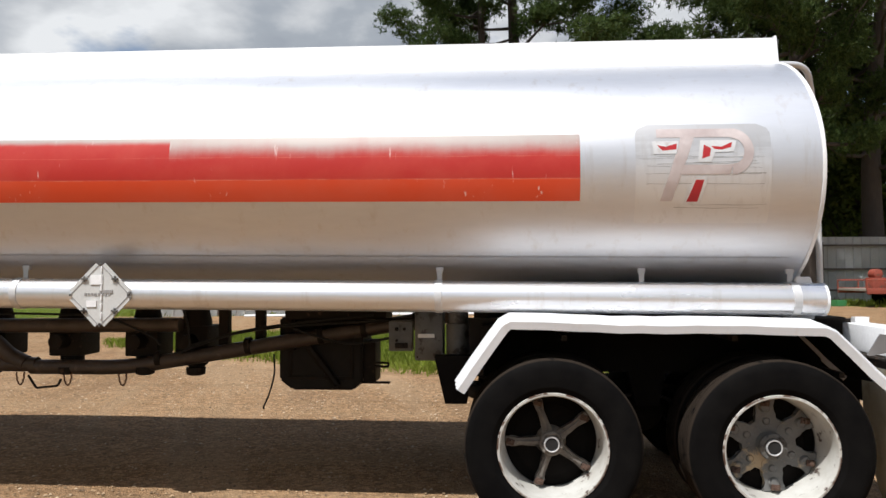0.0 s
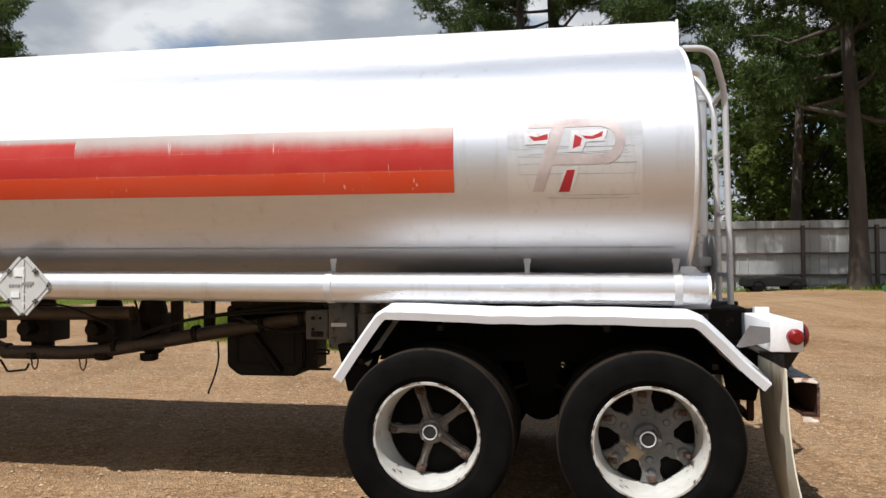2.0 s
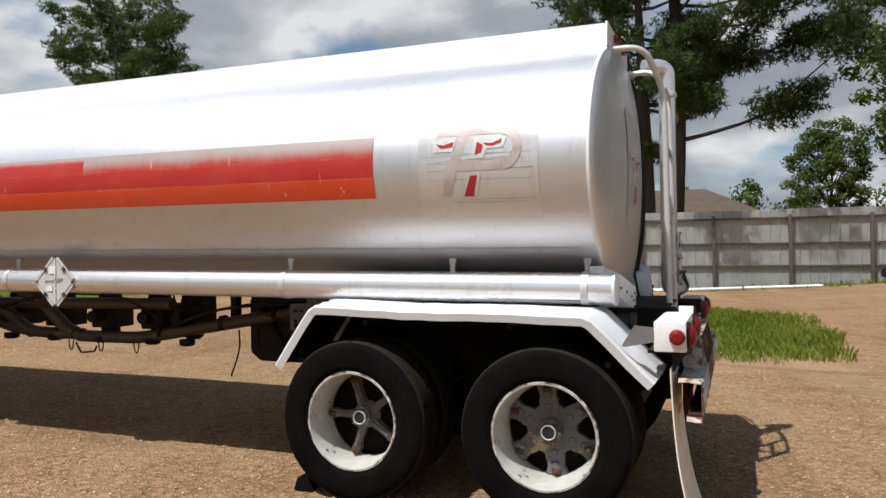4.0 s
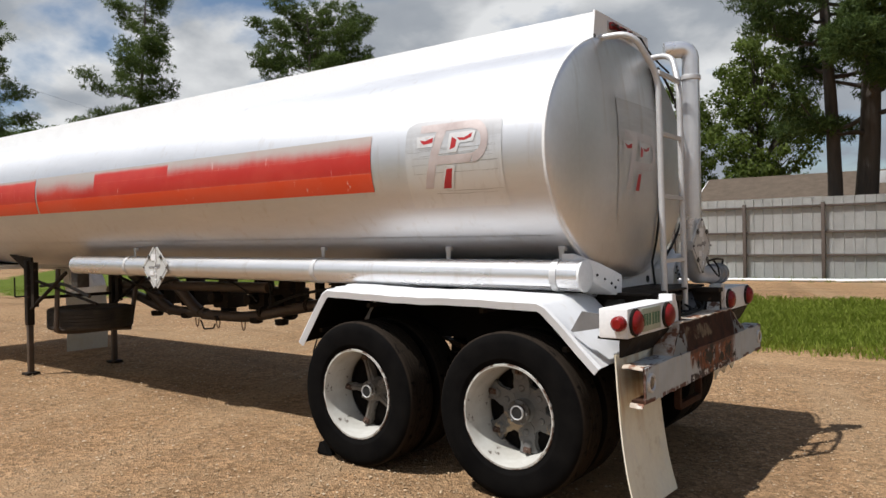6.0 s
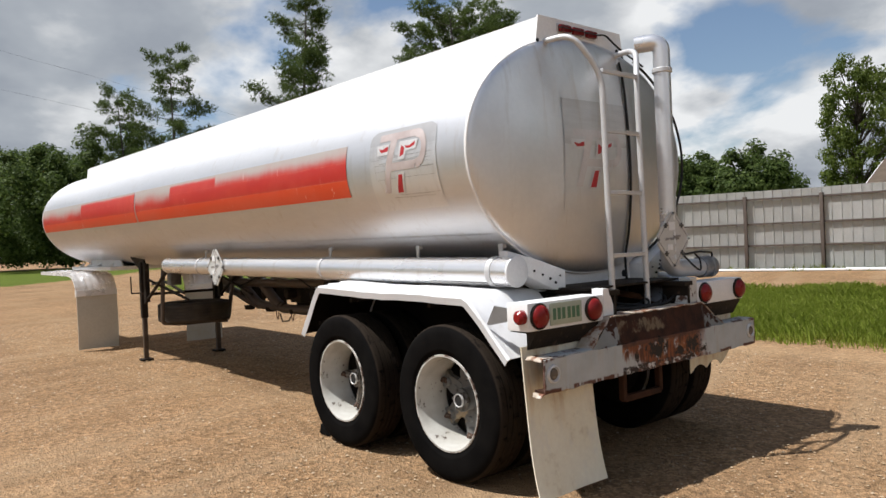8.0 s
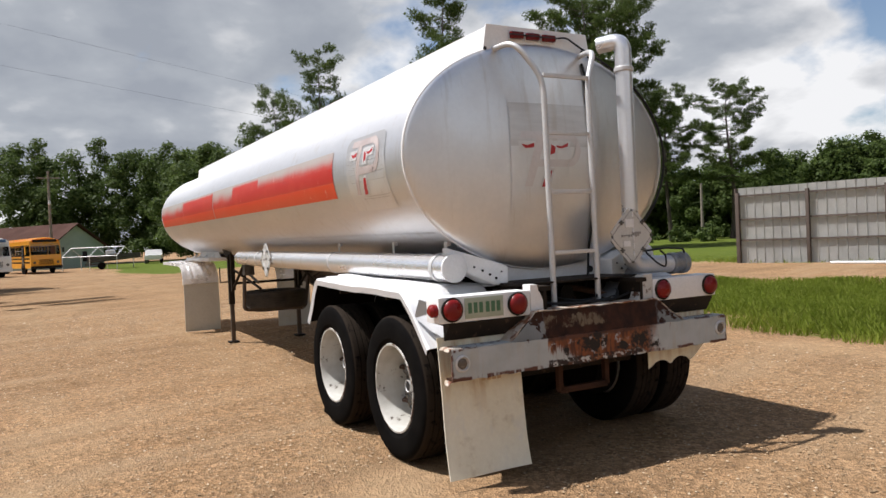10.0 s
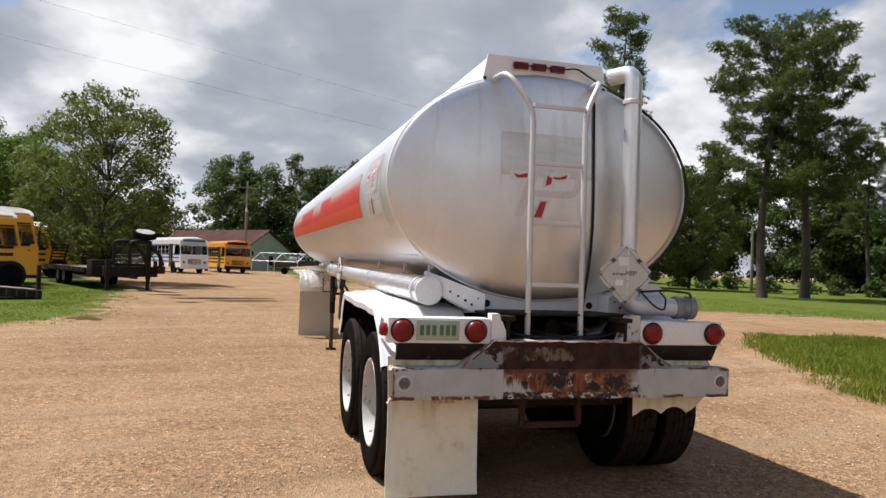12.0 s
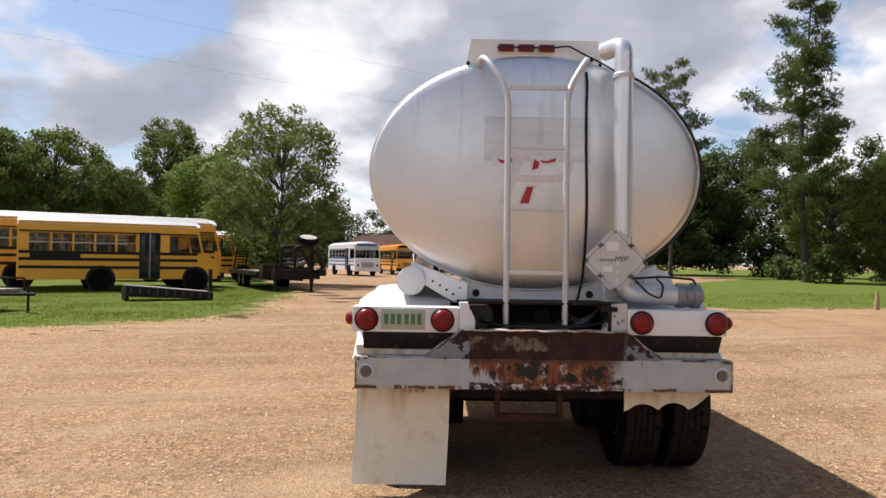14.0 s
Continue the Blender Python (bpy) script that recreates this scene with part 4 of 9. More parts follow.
def gravel_stones():
    rng = np.random.default_rng(11)
    n = 150000
    r = 0.6 + 12.5 * rng.random(n) ** 0.75
    a = rng.random(n) * 2 * math.pi
    x, y = 3.0 + r * np.cos(a) * 1.25, 4.2 + r * np.sin(a)
    keep = (y < 12.5) & (y > -4)
    x, y = x[keep], y[keep]
    n = len(x)
    s = (0.0032 + 0.0085 * rng.random(n) ** 2.6) * (0.85 + 0.05 * np.hypot(x - 4, y - 2))
    base = np.array([(1, 0, 0), (0, 1, 0), (-1, 0, 0), (0, -1, 0), (0, 0, 0.75), (0, 0, -0.4)])
    tri = np.array([(0, 1, 4), (1, 2, 4), (2, 3, 4), (3, 0, 4)])
    V = np.empty((n, 6, 3))
    rot = rng.random(n) * 6.28
    c, sn = np.cos(rot), np.sin(rot)
    jit = base[None] * (0.7 + 0.6 * rng.random((n, 6, 1)))
    jx, jy = jit[..., 0] * 1.25, jit[..., 1]
    V[..., 0] = x[:, None] + s[:, None] * (jx * c[:, None] - jy * sn[:, None])
    V[..., 1] = y[:, None] + s[:, None] * (jx * sn[:, None] + jy * c[:, None])
    V[..., 2] = 0.002 + s[:, None] * jit[..., 2]
    F = (tri[None] + (np.arange(n) * 6)[:, None, None]).reshape(-1, 3)
    ob = new("gravel", from_arrays("gravel", V.reshape(-1, 3), F, PEBBLE))
    tagged(ob, "loose tan and brown gravel stones on packed dirt", "gravel", kind="stuff")


gravel_stones()

# ---- the tank trailer ----
CY, CZ, HALF_W, HALF_H = 5.5, 2.10, 1.16, 0.825
REAR, FRONT, CLIMB = 2.44, -8.90, 0.009
trailer = thing("tank_trailer", "old aluminium tank semi-trailer with a faded red stripe, on gravel", "trailer")


def tank_z(x):
    return CZ + CLIMB * (2.4 - x)


def on_tank(x, h, off=0.0, side=-1):
    """A point of the barrel at height h over its axis."""
    q = math.sqrt(max(0.0, 1 - (h / HALF_H) ** 2))
    nrm = Vector((0, side * q / HALF_W, h / HALF_H ** 2)).normalized()
    return Vector((x, CY + side * HALF_W * q, tank_z(x) + h)) + nrm * off


def on_head(y, z, off=0.0):
    q = min(1.0, ((y - CY) / HALF_W) ** 2 + ((z - tank_z(REAR)) / HALF_H) ** 2)
    return Vector((REAR + 0.115 * math.sqrt(max(0.0, 1 - q)) * (1 - 0.25 * q) + off, y, z))


def barrel():
    bm = fresh()
    seg = 96
    xs = [FRONT + (REAR - FRONT) * i / 40 for i in range(41)]
    rings = []
    for x in xs:
        rings.append([bm.verts.new((x, CY + HALF_W * math.cos(a), tank_z(x) + HALF_H * math.sin(a))) for a in [2 * math.pi * k / seg for k in range(seg)]])
    for a, b in zip(rings, rings[1:]):
        for k in range(seg):
            bm.faces.new((a[k], a[(k + 1) % seg], b[(k + 1) % seg], b[k]))
    return part("barrel", bm, ALU, trailer, "long oval barrel of brushed aluminium with dull streaks")


def head(x0, way, name, label):
    bm = fresh()
    seg = 72
    rings = []
    for i in range(14):
        s = math.cos(i / 13 * math.pi / 2)
        d = 0.115 * math.sin(i / 13 * math.pi / 2) * (1 - 0.25 * s * s)
        if i == 13:
            rings.append([bm.verts.new((x0 + way * d, CY, tank_z(x0)))])
        else:
            rings.append([bm.verts.new((x0 + way * d, CY + HALF_W * s * math.cos(a), tank_z(x0) + HALF_H * s * math.sin(a))) for a in [2 * math.pi * k / seg for k in range(seg)]])
    for a, b in zip(rings, rings[1:]):
        for k in range(seg):
            if len(b) == 1:
                bm.faces.new((a[k], a[(k + 1) % seg], b[0]))
            else:
                bm.faces.new((a[k], a[(k + 1) % seg], b[(k + 1) % seg], b[k]))
    return part(name, bm, ALU_HEAD, trailer, label)


def rim_ring(x0):
    bm = fresh()
    seg = 96
    prof = [(-0.010, 0.0), (-0.010, 0.004), (0.0, 0.006), (0.008, 0.005), (0.012, 0.0), (0.010, -0.008)]
    rings = []
    for k in range(seg):
        a = 2 * math.pi * k / seg
        rings.append([bm.verts.new((x0 + px, CY + (HALF_W + pr) * math.cos(a), tank_z(x0) + (HALF_H + pr) * math.sin(a))) for px, pr in prof])
    for i in range(seg):
        a, b = rings[i], rings[(i + 1) % seg]
        for k in range(len(prof) - 1):
            bm.faces.new((a[k], a[k + 1], b[k + 1], b[k]))
    return part("end_rim", bm, WHITE, trailer, "white edge band round the tank end")


barrel()
head(REAR, 1, "rear_head", "dished dull aluminium rear head")
head(FRONT, -1, "front_head", "dished aluminium front head")
rim_ring(REAR - 0.005)
rim_ring(FRONT + 0.005)

# a lengthwise lap seam low on the barrel, both sides
for side in (-1, 1):
    bm = fresh()
    h0 = 1.575 - tank_z(2.4)
    for i in range(40):
        xa, xb = FRONT + 0.1 + (REAR - 0.1 - FRONT - 0.1) * i / 40, FRONT + 0.1 + (REAR - 0.1 - FRONT - 0.1) * (i + 1) / 40
        vs = [bm.verts.new(p) for p in (on_tank(xa, h0, 0.0025, side), on_tank(xb, h0, 0.0025, side), on_tank(xb, h0 - 0.007, 0.001, side), on_tank(xa, h0 - 0.007, 0.001, side))]
        bm.faces.new(vs)
    part("lap_seam", bm, ALU, trailer)


def skin_patch(x0, x1, h0, h1, off, material, name, label="", nx=10, nh=10, corner=0.0):
    """A patch of paint or film lying on the barrel; corner rounds its upper corners."""
    bm = fresh()
    g = []
    for j in range(nh + 1):
        h = h0 + (h1 - h0) * j / nh
        over = max(0.0, h - (h1 - corner))
        cut = corner - math.sqrt(max(0.0, corner ** 2 - over ** 2))
        g.append([bm.verts.new(on_tank(x0 + cut + (x1 - x0 - 2 * cut) * i / nx, h, off)) for i in range(nx + 1)])
    for j in range(nh):
        for i in range(nx):
            bm.faces.new((g[j][i], g[j][i + 1], g[j + 1][i + 1], g[j + 1][i]))
    return part(name, bm, material, trailer, label)


# red stripe, in the lengths it was painted in
H0, H1 = -0.212, 0.168
for x0, x1, mat, top in ((-1.33, 1.095, STRIPE_FADED, H1), (-2.59, -1.33, STRIPE_FRESH, H1), (-3.80, -2.59, STRIPE_CHALKED, H1), (-6.35, -3.835, STRIPE_FRESH, H1), (-8.86, -6.355, STRIPE_CHALKED, H1)):
    skin_patch(x0, x1, H0, top, 0.003, mat, "stripe_panel", "sun-bleached red and orange painted stripe", max(4, int((x1 - x0) * 5)), 10)

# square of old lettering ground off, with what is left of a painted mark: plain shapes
LOGO_BANDS = [
    [(-0.36, 0.70), (0.98, 0.70), (0.98, 0.56), (-0.36, 0.56)],
    [(0.05, 0.56), (0.28, 0.56), (-0.10, -0.42), (-0.30, -0.42)],
    [(0.10, 0.13), (0.93, 0.13), (0.87, -0.02), (0.04, -0.02)],
]
LOGO_EDGES = [
    [(-0.44, 0.50), (0.02, 0.50), (-0.03, 0.30), (-0.42, 0.30)],
    [(0.38, 0.51), (1.00, 0.51), (0.94, 0.33), (0.62, 0.32), (0.56, 0.17), (0.33, 0.17)],
    [(0.27, -0.05), (0.51, -0.05), (0.39, -0.47), (0.09, -0.47)],
]
LOGO_REDS = [
    [(-0.36, 0.44), (-0.30, 0.38), (-0.12, 0.44), (-0.02, 0.46), (-0.03, 0.37), (-0.26, 0.35)],
    [(0.44, 0.44), (0.56, 0.38), (0.53, 0.26), (0.40, 0.22)],
    [(0.56, 0.42), (0.72, 0.40), (0.92, 0.48), (0.90, 0.40), (0.74, 0.36), (0.62, 0.37)],
    [(0.30, -0.10), (0.44, -0.10), (0.34, -0.43), (0.15, -0.43)],
]


def logo(place, su, sv, u0, v0, parent, off, faded):
    """place(u, v, off) gives the point of the skin."""
    def poly(bm, pts, o):
        n = 8
        fine = [(a[0] + (b[0] - a[0]) * k / 4, a[1] + (b[1] - a[1]) * k / 4) for a, b in zip(pts, pts[1:] + pts[:1]) for k in range(4)]
        top = [Vector((*p, 0)) for p in fine]
        c = sum(top, Vector()) / len(top)
        rings = []
        for j in range(n + 1):
            rings.append([bm.verts.new(place(u0 + su * c.lerp(p, j / n).x, v0 + sv * c.lerp(p, j / n).y, o)) for p in top] if j else None)
        mid = bm.verts.new(place(u0 + su * c.x, v0 + sv * c.y, o))
        m = len(top)
        for k in range(m):
            bm.faces.new((mid, rings[1][k], rings[1][(k + 1) % m]))
        for j in range(1, n):
            for k in range(m):
                bm.faces.new((rings[j][k], rings[j + 1][k], rings[j + 1][(k + 1) % m], rings[j][(k + 1) % m]))
    bm = fresh()
    for q in LOGO_BANDS:
        poly(bm, q, off)
    # the bowl: a half ring
    ring = []
    for k in range(19):
        a = math.pi / 2 - math.pi * k / 18
        ring.append([bm.verts.new(place(u0 + su * (0.92 + r * math.cos(a)), v0 + sv * (0.34 + r * math.sin(a)), off + 0.0008)) for r in (0.20, 0.28, 0.36)])
    for a, b in zip(ring, ring[1:]):
        for k in range(2):
            bm.faces.new((a[k], a[k + 1], b[k + 1], b[k]))
    part("faded_mark", bm, faded, parent, "bleached rose remains of a painted mark")
    for q in LOGO_EDGES:
        bm = fresh()
        poly(bm, q, off + 0.0012)
        part("pale_border", bm, LOGO_EDGE, parent, "white border left round the mark")
    for q in LOGO_REDS:
        bm = fresh()
        poly(bm, q, off + 0.0016)
        part("red_mark", bm, LOGO_RED, parent, "leftover sliver of red paint")


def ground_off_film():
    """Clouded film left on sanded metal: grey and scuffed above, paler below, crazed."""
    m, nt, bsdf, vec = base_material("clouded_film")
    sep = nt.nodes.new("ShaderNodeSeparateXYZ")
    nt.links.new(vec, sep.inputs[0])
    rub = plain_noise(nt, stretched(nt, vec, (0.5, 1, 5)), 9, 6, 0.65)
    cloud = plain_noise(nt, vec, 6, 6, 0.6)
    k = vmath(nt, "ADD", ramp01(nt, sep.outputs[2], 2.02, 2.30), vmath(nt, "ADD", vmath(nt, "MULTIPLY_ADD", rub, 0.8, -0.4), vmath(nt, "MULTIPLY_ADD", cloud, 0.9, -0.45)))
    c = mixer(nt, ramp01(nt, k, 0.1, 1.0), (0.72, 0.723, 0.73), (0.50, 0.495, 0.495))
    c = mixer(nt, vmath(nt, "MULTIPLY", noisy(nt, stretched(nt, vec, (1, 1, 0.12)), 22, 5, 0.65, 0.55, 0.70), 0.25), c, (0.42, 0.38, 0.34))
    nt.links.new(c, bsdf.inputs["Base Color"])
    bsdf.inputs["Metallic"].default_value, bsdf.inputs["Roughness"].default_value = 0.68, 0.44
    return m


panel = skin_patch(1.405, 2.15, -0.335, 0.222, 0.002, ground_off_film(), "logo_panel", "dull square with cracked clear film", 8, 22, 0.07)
logo(lambda u, v, o: on_tank(u, v, o), 0.323, 0.363, 1.641, -0.061, panel, 0.0038, LOGO_FADED)
# cracks running along the film
rng = random.Random(5)
for k in range(11):
    bm = fresh()
    h = -0.25 + 0.30 * rng.random()
    x = 1.42 + 0.3 * rng.random()
    while x < 2.10:
        x2 = x + 0.05 + 0.05 * rng.random()
        h2 = h + 0.008 * (rng.random() - 0.5)
        if x2 < 2.14:
            w = 0.0012 + 0.001 * rng.random()
            bm.faces.new([bm.verts.new(p) for p in (on_tank(x, h, 0.0028), on_tank(x2, h2, 0.0028), on_tank(x2, h2 + w, 0.0028), on_tank(x, h + w, 0.0028))])
        x, h = x2, h2
    part("film_crack", bm, DARK_MARK, panel)

bm = fresh()
n = 10
g = [[bm.verts.new(on_head(5.13 + 0.745 * i / n, 1.71 + 0.77 * j / n, 0.003)) for i in range(n + 1)] for j in range(n + 1)]
for j in range(n):
    for i in range(n):
        bm.faces.new((g[j][i], g[j][i + 1], g[j + 1][i + 1], g[j + 1][i]))
panel = part("head_logo_panel", bm, ALU_HEAD, trailer, "dull square where a mark was ground off")
logo(lambda u, v, o: on_head(u, v, o), 0.323, 0.352, 5.336, 2.021, panel, 0.0055, LOGO_PALE)
bm = fresh()
g = [[bm.verts.new(on_head(5.135 + 0.735 * i / n, 2.16 + 0.31 * j / n, 0.0042)) for i in range(n + 1)] for j in range(n + 1)]
for j in range(n):
    for i in range(n):
        bm.faces.new((g[j][i], g[j][i + 1], g[j + 1][i + 1], g[j + 1][i]))
part("scuffed_field", bm, metal_skin("scuffed_grey", (0.68, 0.67, 0.66), (0.57, 0.56, 0.55), 0.45, (0.5, 1, 7)), panel, "darker scuffed upper half")

# spill box along the top
bm = fresh()
BX0, BX1 = -8.55, 2.43
sec = [(4.985, 2.62), (5.046, 3.028), (5.93, 3.028), (5.99, 2.62)]
ends = []
for x in (BX0, BX1):
    dz = CLIMB * (2.4 - x)
    ends.append([bm.verts.new((x, y, z + dz)) for y, z in sec])
for i in range(3):
    bm.faces.new((ends[0][i], ends[0][i + 1], ends[1][i + 1], ends[1][i]))
bm.faces.new(ends[0]), bm.faces.new(list(reversed(ends[1])))
bmesh.ops.bevel(bm, geom=[e for e in bm.edges if all(v.co.z > 2.9 for v in e.verts)], offset=0.012, segments=2, affect="EDGES")
spill = part("spill_box", bm, WHITE, trailer, "long raised aluminium spill box on the tank top")
bm = fresh()
prism(bm, [(4.978, 2.70), (5.04, 3.035), (5.936, 3.035), (5.998, 2.70)], 0, BX1 - 0.002, BX1 + 0.012)
part("end_plate", bm, WHITE, spill, "white rear plate of the box")
for y, z in ((5.02, 2.86), (5.95, 2.86), (5.89, 2.90)):
    bm = fresh()
    lathe(bm, [(0, 0.014), (0.006, 0.014)], "x", 10, (BX1 + 0.012, y, z))
    part("bolt_hole", bm, CABLE, spill)
for y in (5.285, 5.425, 5.57):
    bm = fresh()
    block(bm, BX1 + 0.012, BX1 + 0.05, y - 0.055, y + 0.055, 2.945, 2.995, 0.010)
    lamp = part("marker_lamp", bm, LENS_DARK, trailer, "small dark red marker lamp")
    bm = fresh()
    block(bm, BX1 + 0.012, BX1 + 0.022, y - 0.064, y + 0.064, 2.937, 3.003, 0.003)
    part("lamp_base", bm, SILVER, lamp)
bm = fresh()
sweep(bm, rounded([(2.475, 5.22, 2.97), (2.475, 5.63, 2.972), (2.475, 5.72, 2.99), (2.475, 5.83, 2.93), (2.50, 5.96, 2.86), (2.56, 6.05, 2.78)], 0.06), 0.007, 6)
part("wiring", bm, CABLE, trailer)

# hose tube under each flank, strapped to the tank
for side in (-1, 1):
    yc, zc = CY + side * 0.855, 1.326
    # the tube climbs forward with the barrel
    lean = Matrix(((1, 0, 0, 0), (0, 1, 0, 0), (-CLIMB, 0, 1, CLIMB * 2.53), (0, 0, 0, 1)))
    bm = fresh()
    prof = [(-3.56, 0.085), (-3.552, 0.096), (2.528, 0.096), (2.535, 0.085)]
    lathe(bm, prof, "x", 36, (0, yc, zc))
    bmesh.ops.transform(bm, matrix=lean, verts=bm.verts)
    tube = part("hose_tube", bm, ALU_TUBE, trailer, "long white aluminium hose tube under the barrel")
    bm = fresh()
    lathe(bm, [(2.522, 0.098), (2.536, 0.098), (2.540, 0.092)], "x", 36, (0, yc, zc))
    part("end_cap", bm, WHITE, tube, "round white end cap")
    bm = fresh()
    block(bm, 1.75, 2.34, yc + side * 0.067, yc + side * 0.072, zc - 0.072, zc - 0.066)
    part("weld_line", bm, DARK_MARK, tube)
    for x in (-2.45, 0.26, 1.49, 2.36):
        zc = 1.326 + CLIMB * (2.53 - x)
        bm = fresh()
        if x != 1.49:
            for k in range(13):
                a0, a1 = radians(-110 + 20 * k), radians(-110 + 20 * (k + 1))
                pts = []
                for a in (a0, a1):
                    for r in (0.0975, 0.1015):
                        pts.append((yc + side * math.cos(a) * r, zc + math.sin(a) * r))
                vs = [[bm.verts.new((x + dx, *p)) for p in (pts[0], pts[2], pts[3], pts[1])] for dx in (-0.022, 0.022)]
                bm.faces.new((vs[0][3], vs[0][2], vs[1][2], vs[1][3]))
                bm.faces.new((vs[0][0], vs[1][0], vs[1][3], vs[0][3])) if k == 0 else None
                bm.faces.new((vs[0][2], vs[0][3], vs[0][0], vs[0][1]))
                bm.faces.new((vs[1][1], vs[1][0], vs[1][3], vs[1][2]))
        bmesh.ops.remove_doubles(bm, verts=bm.verts, dist=0.0005)
        if x != 1.49:
            part("strap", bm, SILVER, tube, "grey metal strap round the tube")
            bm = fresh()
        top = zc + 0.180
        block(bm, x - 0.016, x + 0.016, yc - side * 0.035 - 0.004, yc - side * 0.035 + 0.004, zc + 0.080, top, 0.002)
        block(bm, x - 0.022, x + 0.024, yc - side * 0.045 - 0.014, yc - side * 0.045 + 0.018, top - 0.030, top, 0.004)
        part("hanger", bm, SILVER, tube, "small grey hanger")


def placard(at_m, name_label):
    """A diamond sign frame, facing -y in its own space, with flip plates and clips."""
    bm = fresh()
    s = 0.161
    prism(bm, [(-s, -s), (s, -s), (s, s), (-s, s)], 1, 0.0, 0.010)
    bmesh.ops.bevel(bm, geom=[e for e in bm.edges if abs((e.verts[0].co - e.verts[1].co).y) > 0.005], offset=0.042, segments=5, affect="EDGES")
    bmesh.ops.transform(bm, matrix=at_m @ Matrix.Rotation(radians(45), 4, "Y"), verts=bm.verts)
    board = part("placard", bm, PLACARD, trailer, name_label)
    bm = fresh()
    g = s - 0.022
    for a, b in (((-g, -g), (g, -g + 0.004)), ((-g, g - 0.004), (g, g)), ((-g, -g + 0.004), (-g + 0.004, g - 0.004)), ((g - 0.004, -g + 0.004), (g, g - 0.004))):
        block(bm, a[0], b[0], -0.003, -0.0005, a[1], b[1])
    bmesh.ops.transform(bm, matrix=at_m @ Matrix.Rotation(radians(45), 4, "Y"), verts=bm.verts)
    part("seam", bm, DARK_MARK, board)
    for k in range(6):
        bm = fresh()
        z = -0.15 + 0.058 * k
        lathe(bm, [(z, 0.003), (z + 0.002, 0.006), (z + 0.036, 0.006), (z + 0.038, 0.003)], "z", 8, (0.012, -0.004, 0))
        bmesh.ops.transform(bm, matrix=at_m, verts=bm.verts)
        part("hinge_knuckle", bm, WHITE, board)
    for x, z in ((-0.10, 0.10), (0.10, 0.10), (0.10, -0.10), (-0.10, -0.10)):
        bm = fresh()
        block(bm, x - 0.020, x + 0.020, -0.014, -0.001, z - 0.006, z + 0.006, 0.002)
        block(bm, x - 0.004, x + 0.004, -0.012, -0.001, z - 0.018, z + 0.018)
        bmesh.ops.transform(bm, matrix=at_m, verts=bm.verts)
        part("clip", bm, CAST_GREY, board)
    for x, z in ((0, 0.19), (0, -0.19), (0.19, 0), (-0.19, 0)):
        bm = fresh()
        lathe(bm, [(-0.012, 0.006), (0.0, 0.008)], "y", 8, (x, 0, z))
        bmesh.ops.transform(bm, matrix=at_m, verts=bm.verts)
        part("rivet", bm, CAST_GREY, board)
    for x0, x1, z0, z1 in ((-0.085, -0.02, -0.075, -0.035), (-0.06, 0.02, 0.065, 0.125)):
        bm = fresh()
        block(bm, x0, x1, -0.006, -0.001, z0, z1)
        bmesh.ops.transform(bm, matrix=at_m, verts=bm.verts)
        part("flip_plate", bm, WHITE, board)
    bm = fresh()
    for k in range(8):
        block(bm, -0.10 + 0.022 * k, -0.086 + 0.022 * k, -0.004, -0.001, -0.006 + 0.003 * (k % 3), 0.012)
    block(bm, 0.0, 0.085, -0.005, -0.001, 0.012, 0.030)
    bmesh.ops.transform(bm, matrix=at_m, verts=bm.verts)
    part("worn_mark", bm, DARK_MARK, board)


placard(pose(-1.86, 4.533, 1.362), "grey diamond placard frame on the hose tube")
placard(pose(2.80, 5.99, 1.485, 0, 0, 90), "grey diamond placard frame at the rear")
bm = fresh()
block(bm, -1.92, -1.80, 4.540, 4.575, 1.31, 1.41, 0.004)
part("placard_bracket", bm, SILVER, trailer)
bm = fresh()
block(bm, 2.70, 2.787, 5.95, 6.03, 1.45, 1.52, 0.004)
part("placard_bracket", bm, SILVER, trailer)

# cradle plates at the rear under the head
bm = fresh()
low = []
for k in range(33):
    y = 5.0 + 1.0 * k / 32
    low.append((y, tank_z(2.4) - HALF_H * math.sqrt(1 - ((y - CY) / HALF_W) ** 2) - 0.008))
prism(bm, low + [(6.07, 1.28), (6.07, 1.175), (4.93, 1.175), (4.93, 1.28)], 0, 2.40, 2.425)
cradle = part("cradle_plate", bm, WHITE, trailer, "white cradle plate under the tank head")
for y, z, r in ((5.10, 1.245, 0.026), (5.90, 1.245, 0.026)):
    bm = fresh()
    lathe(bm, [(2.425, r), (2.430, r)], "x", 14, (0, y, z))
    part("plate_hole", bm, CABLE, cradle)
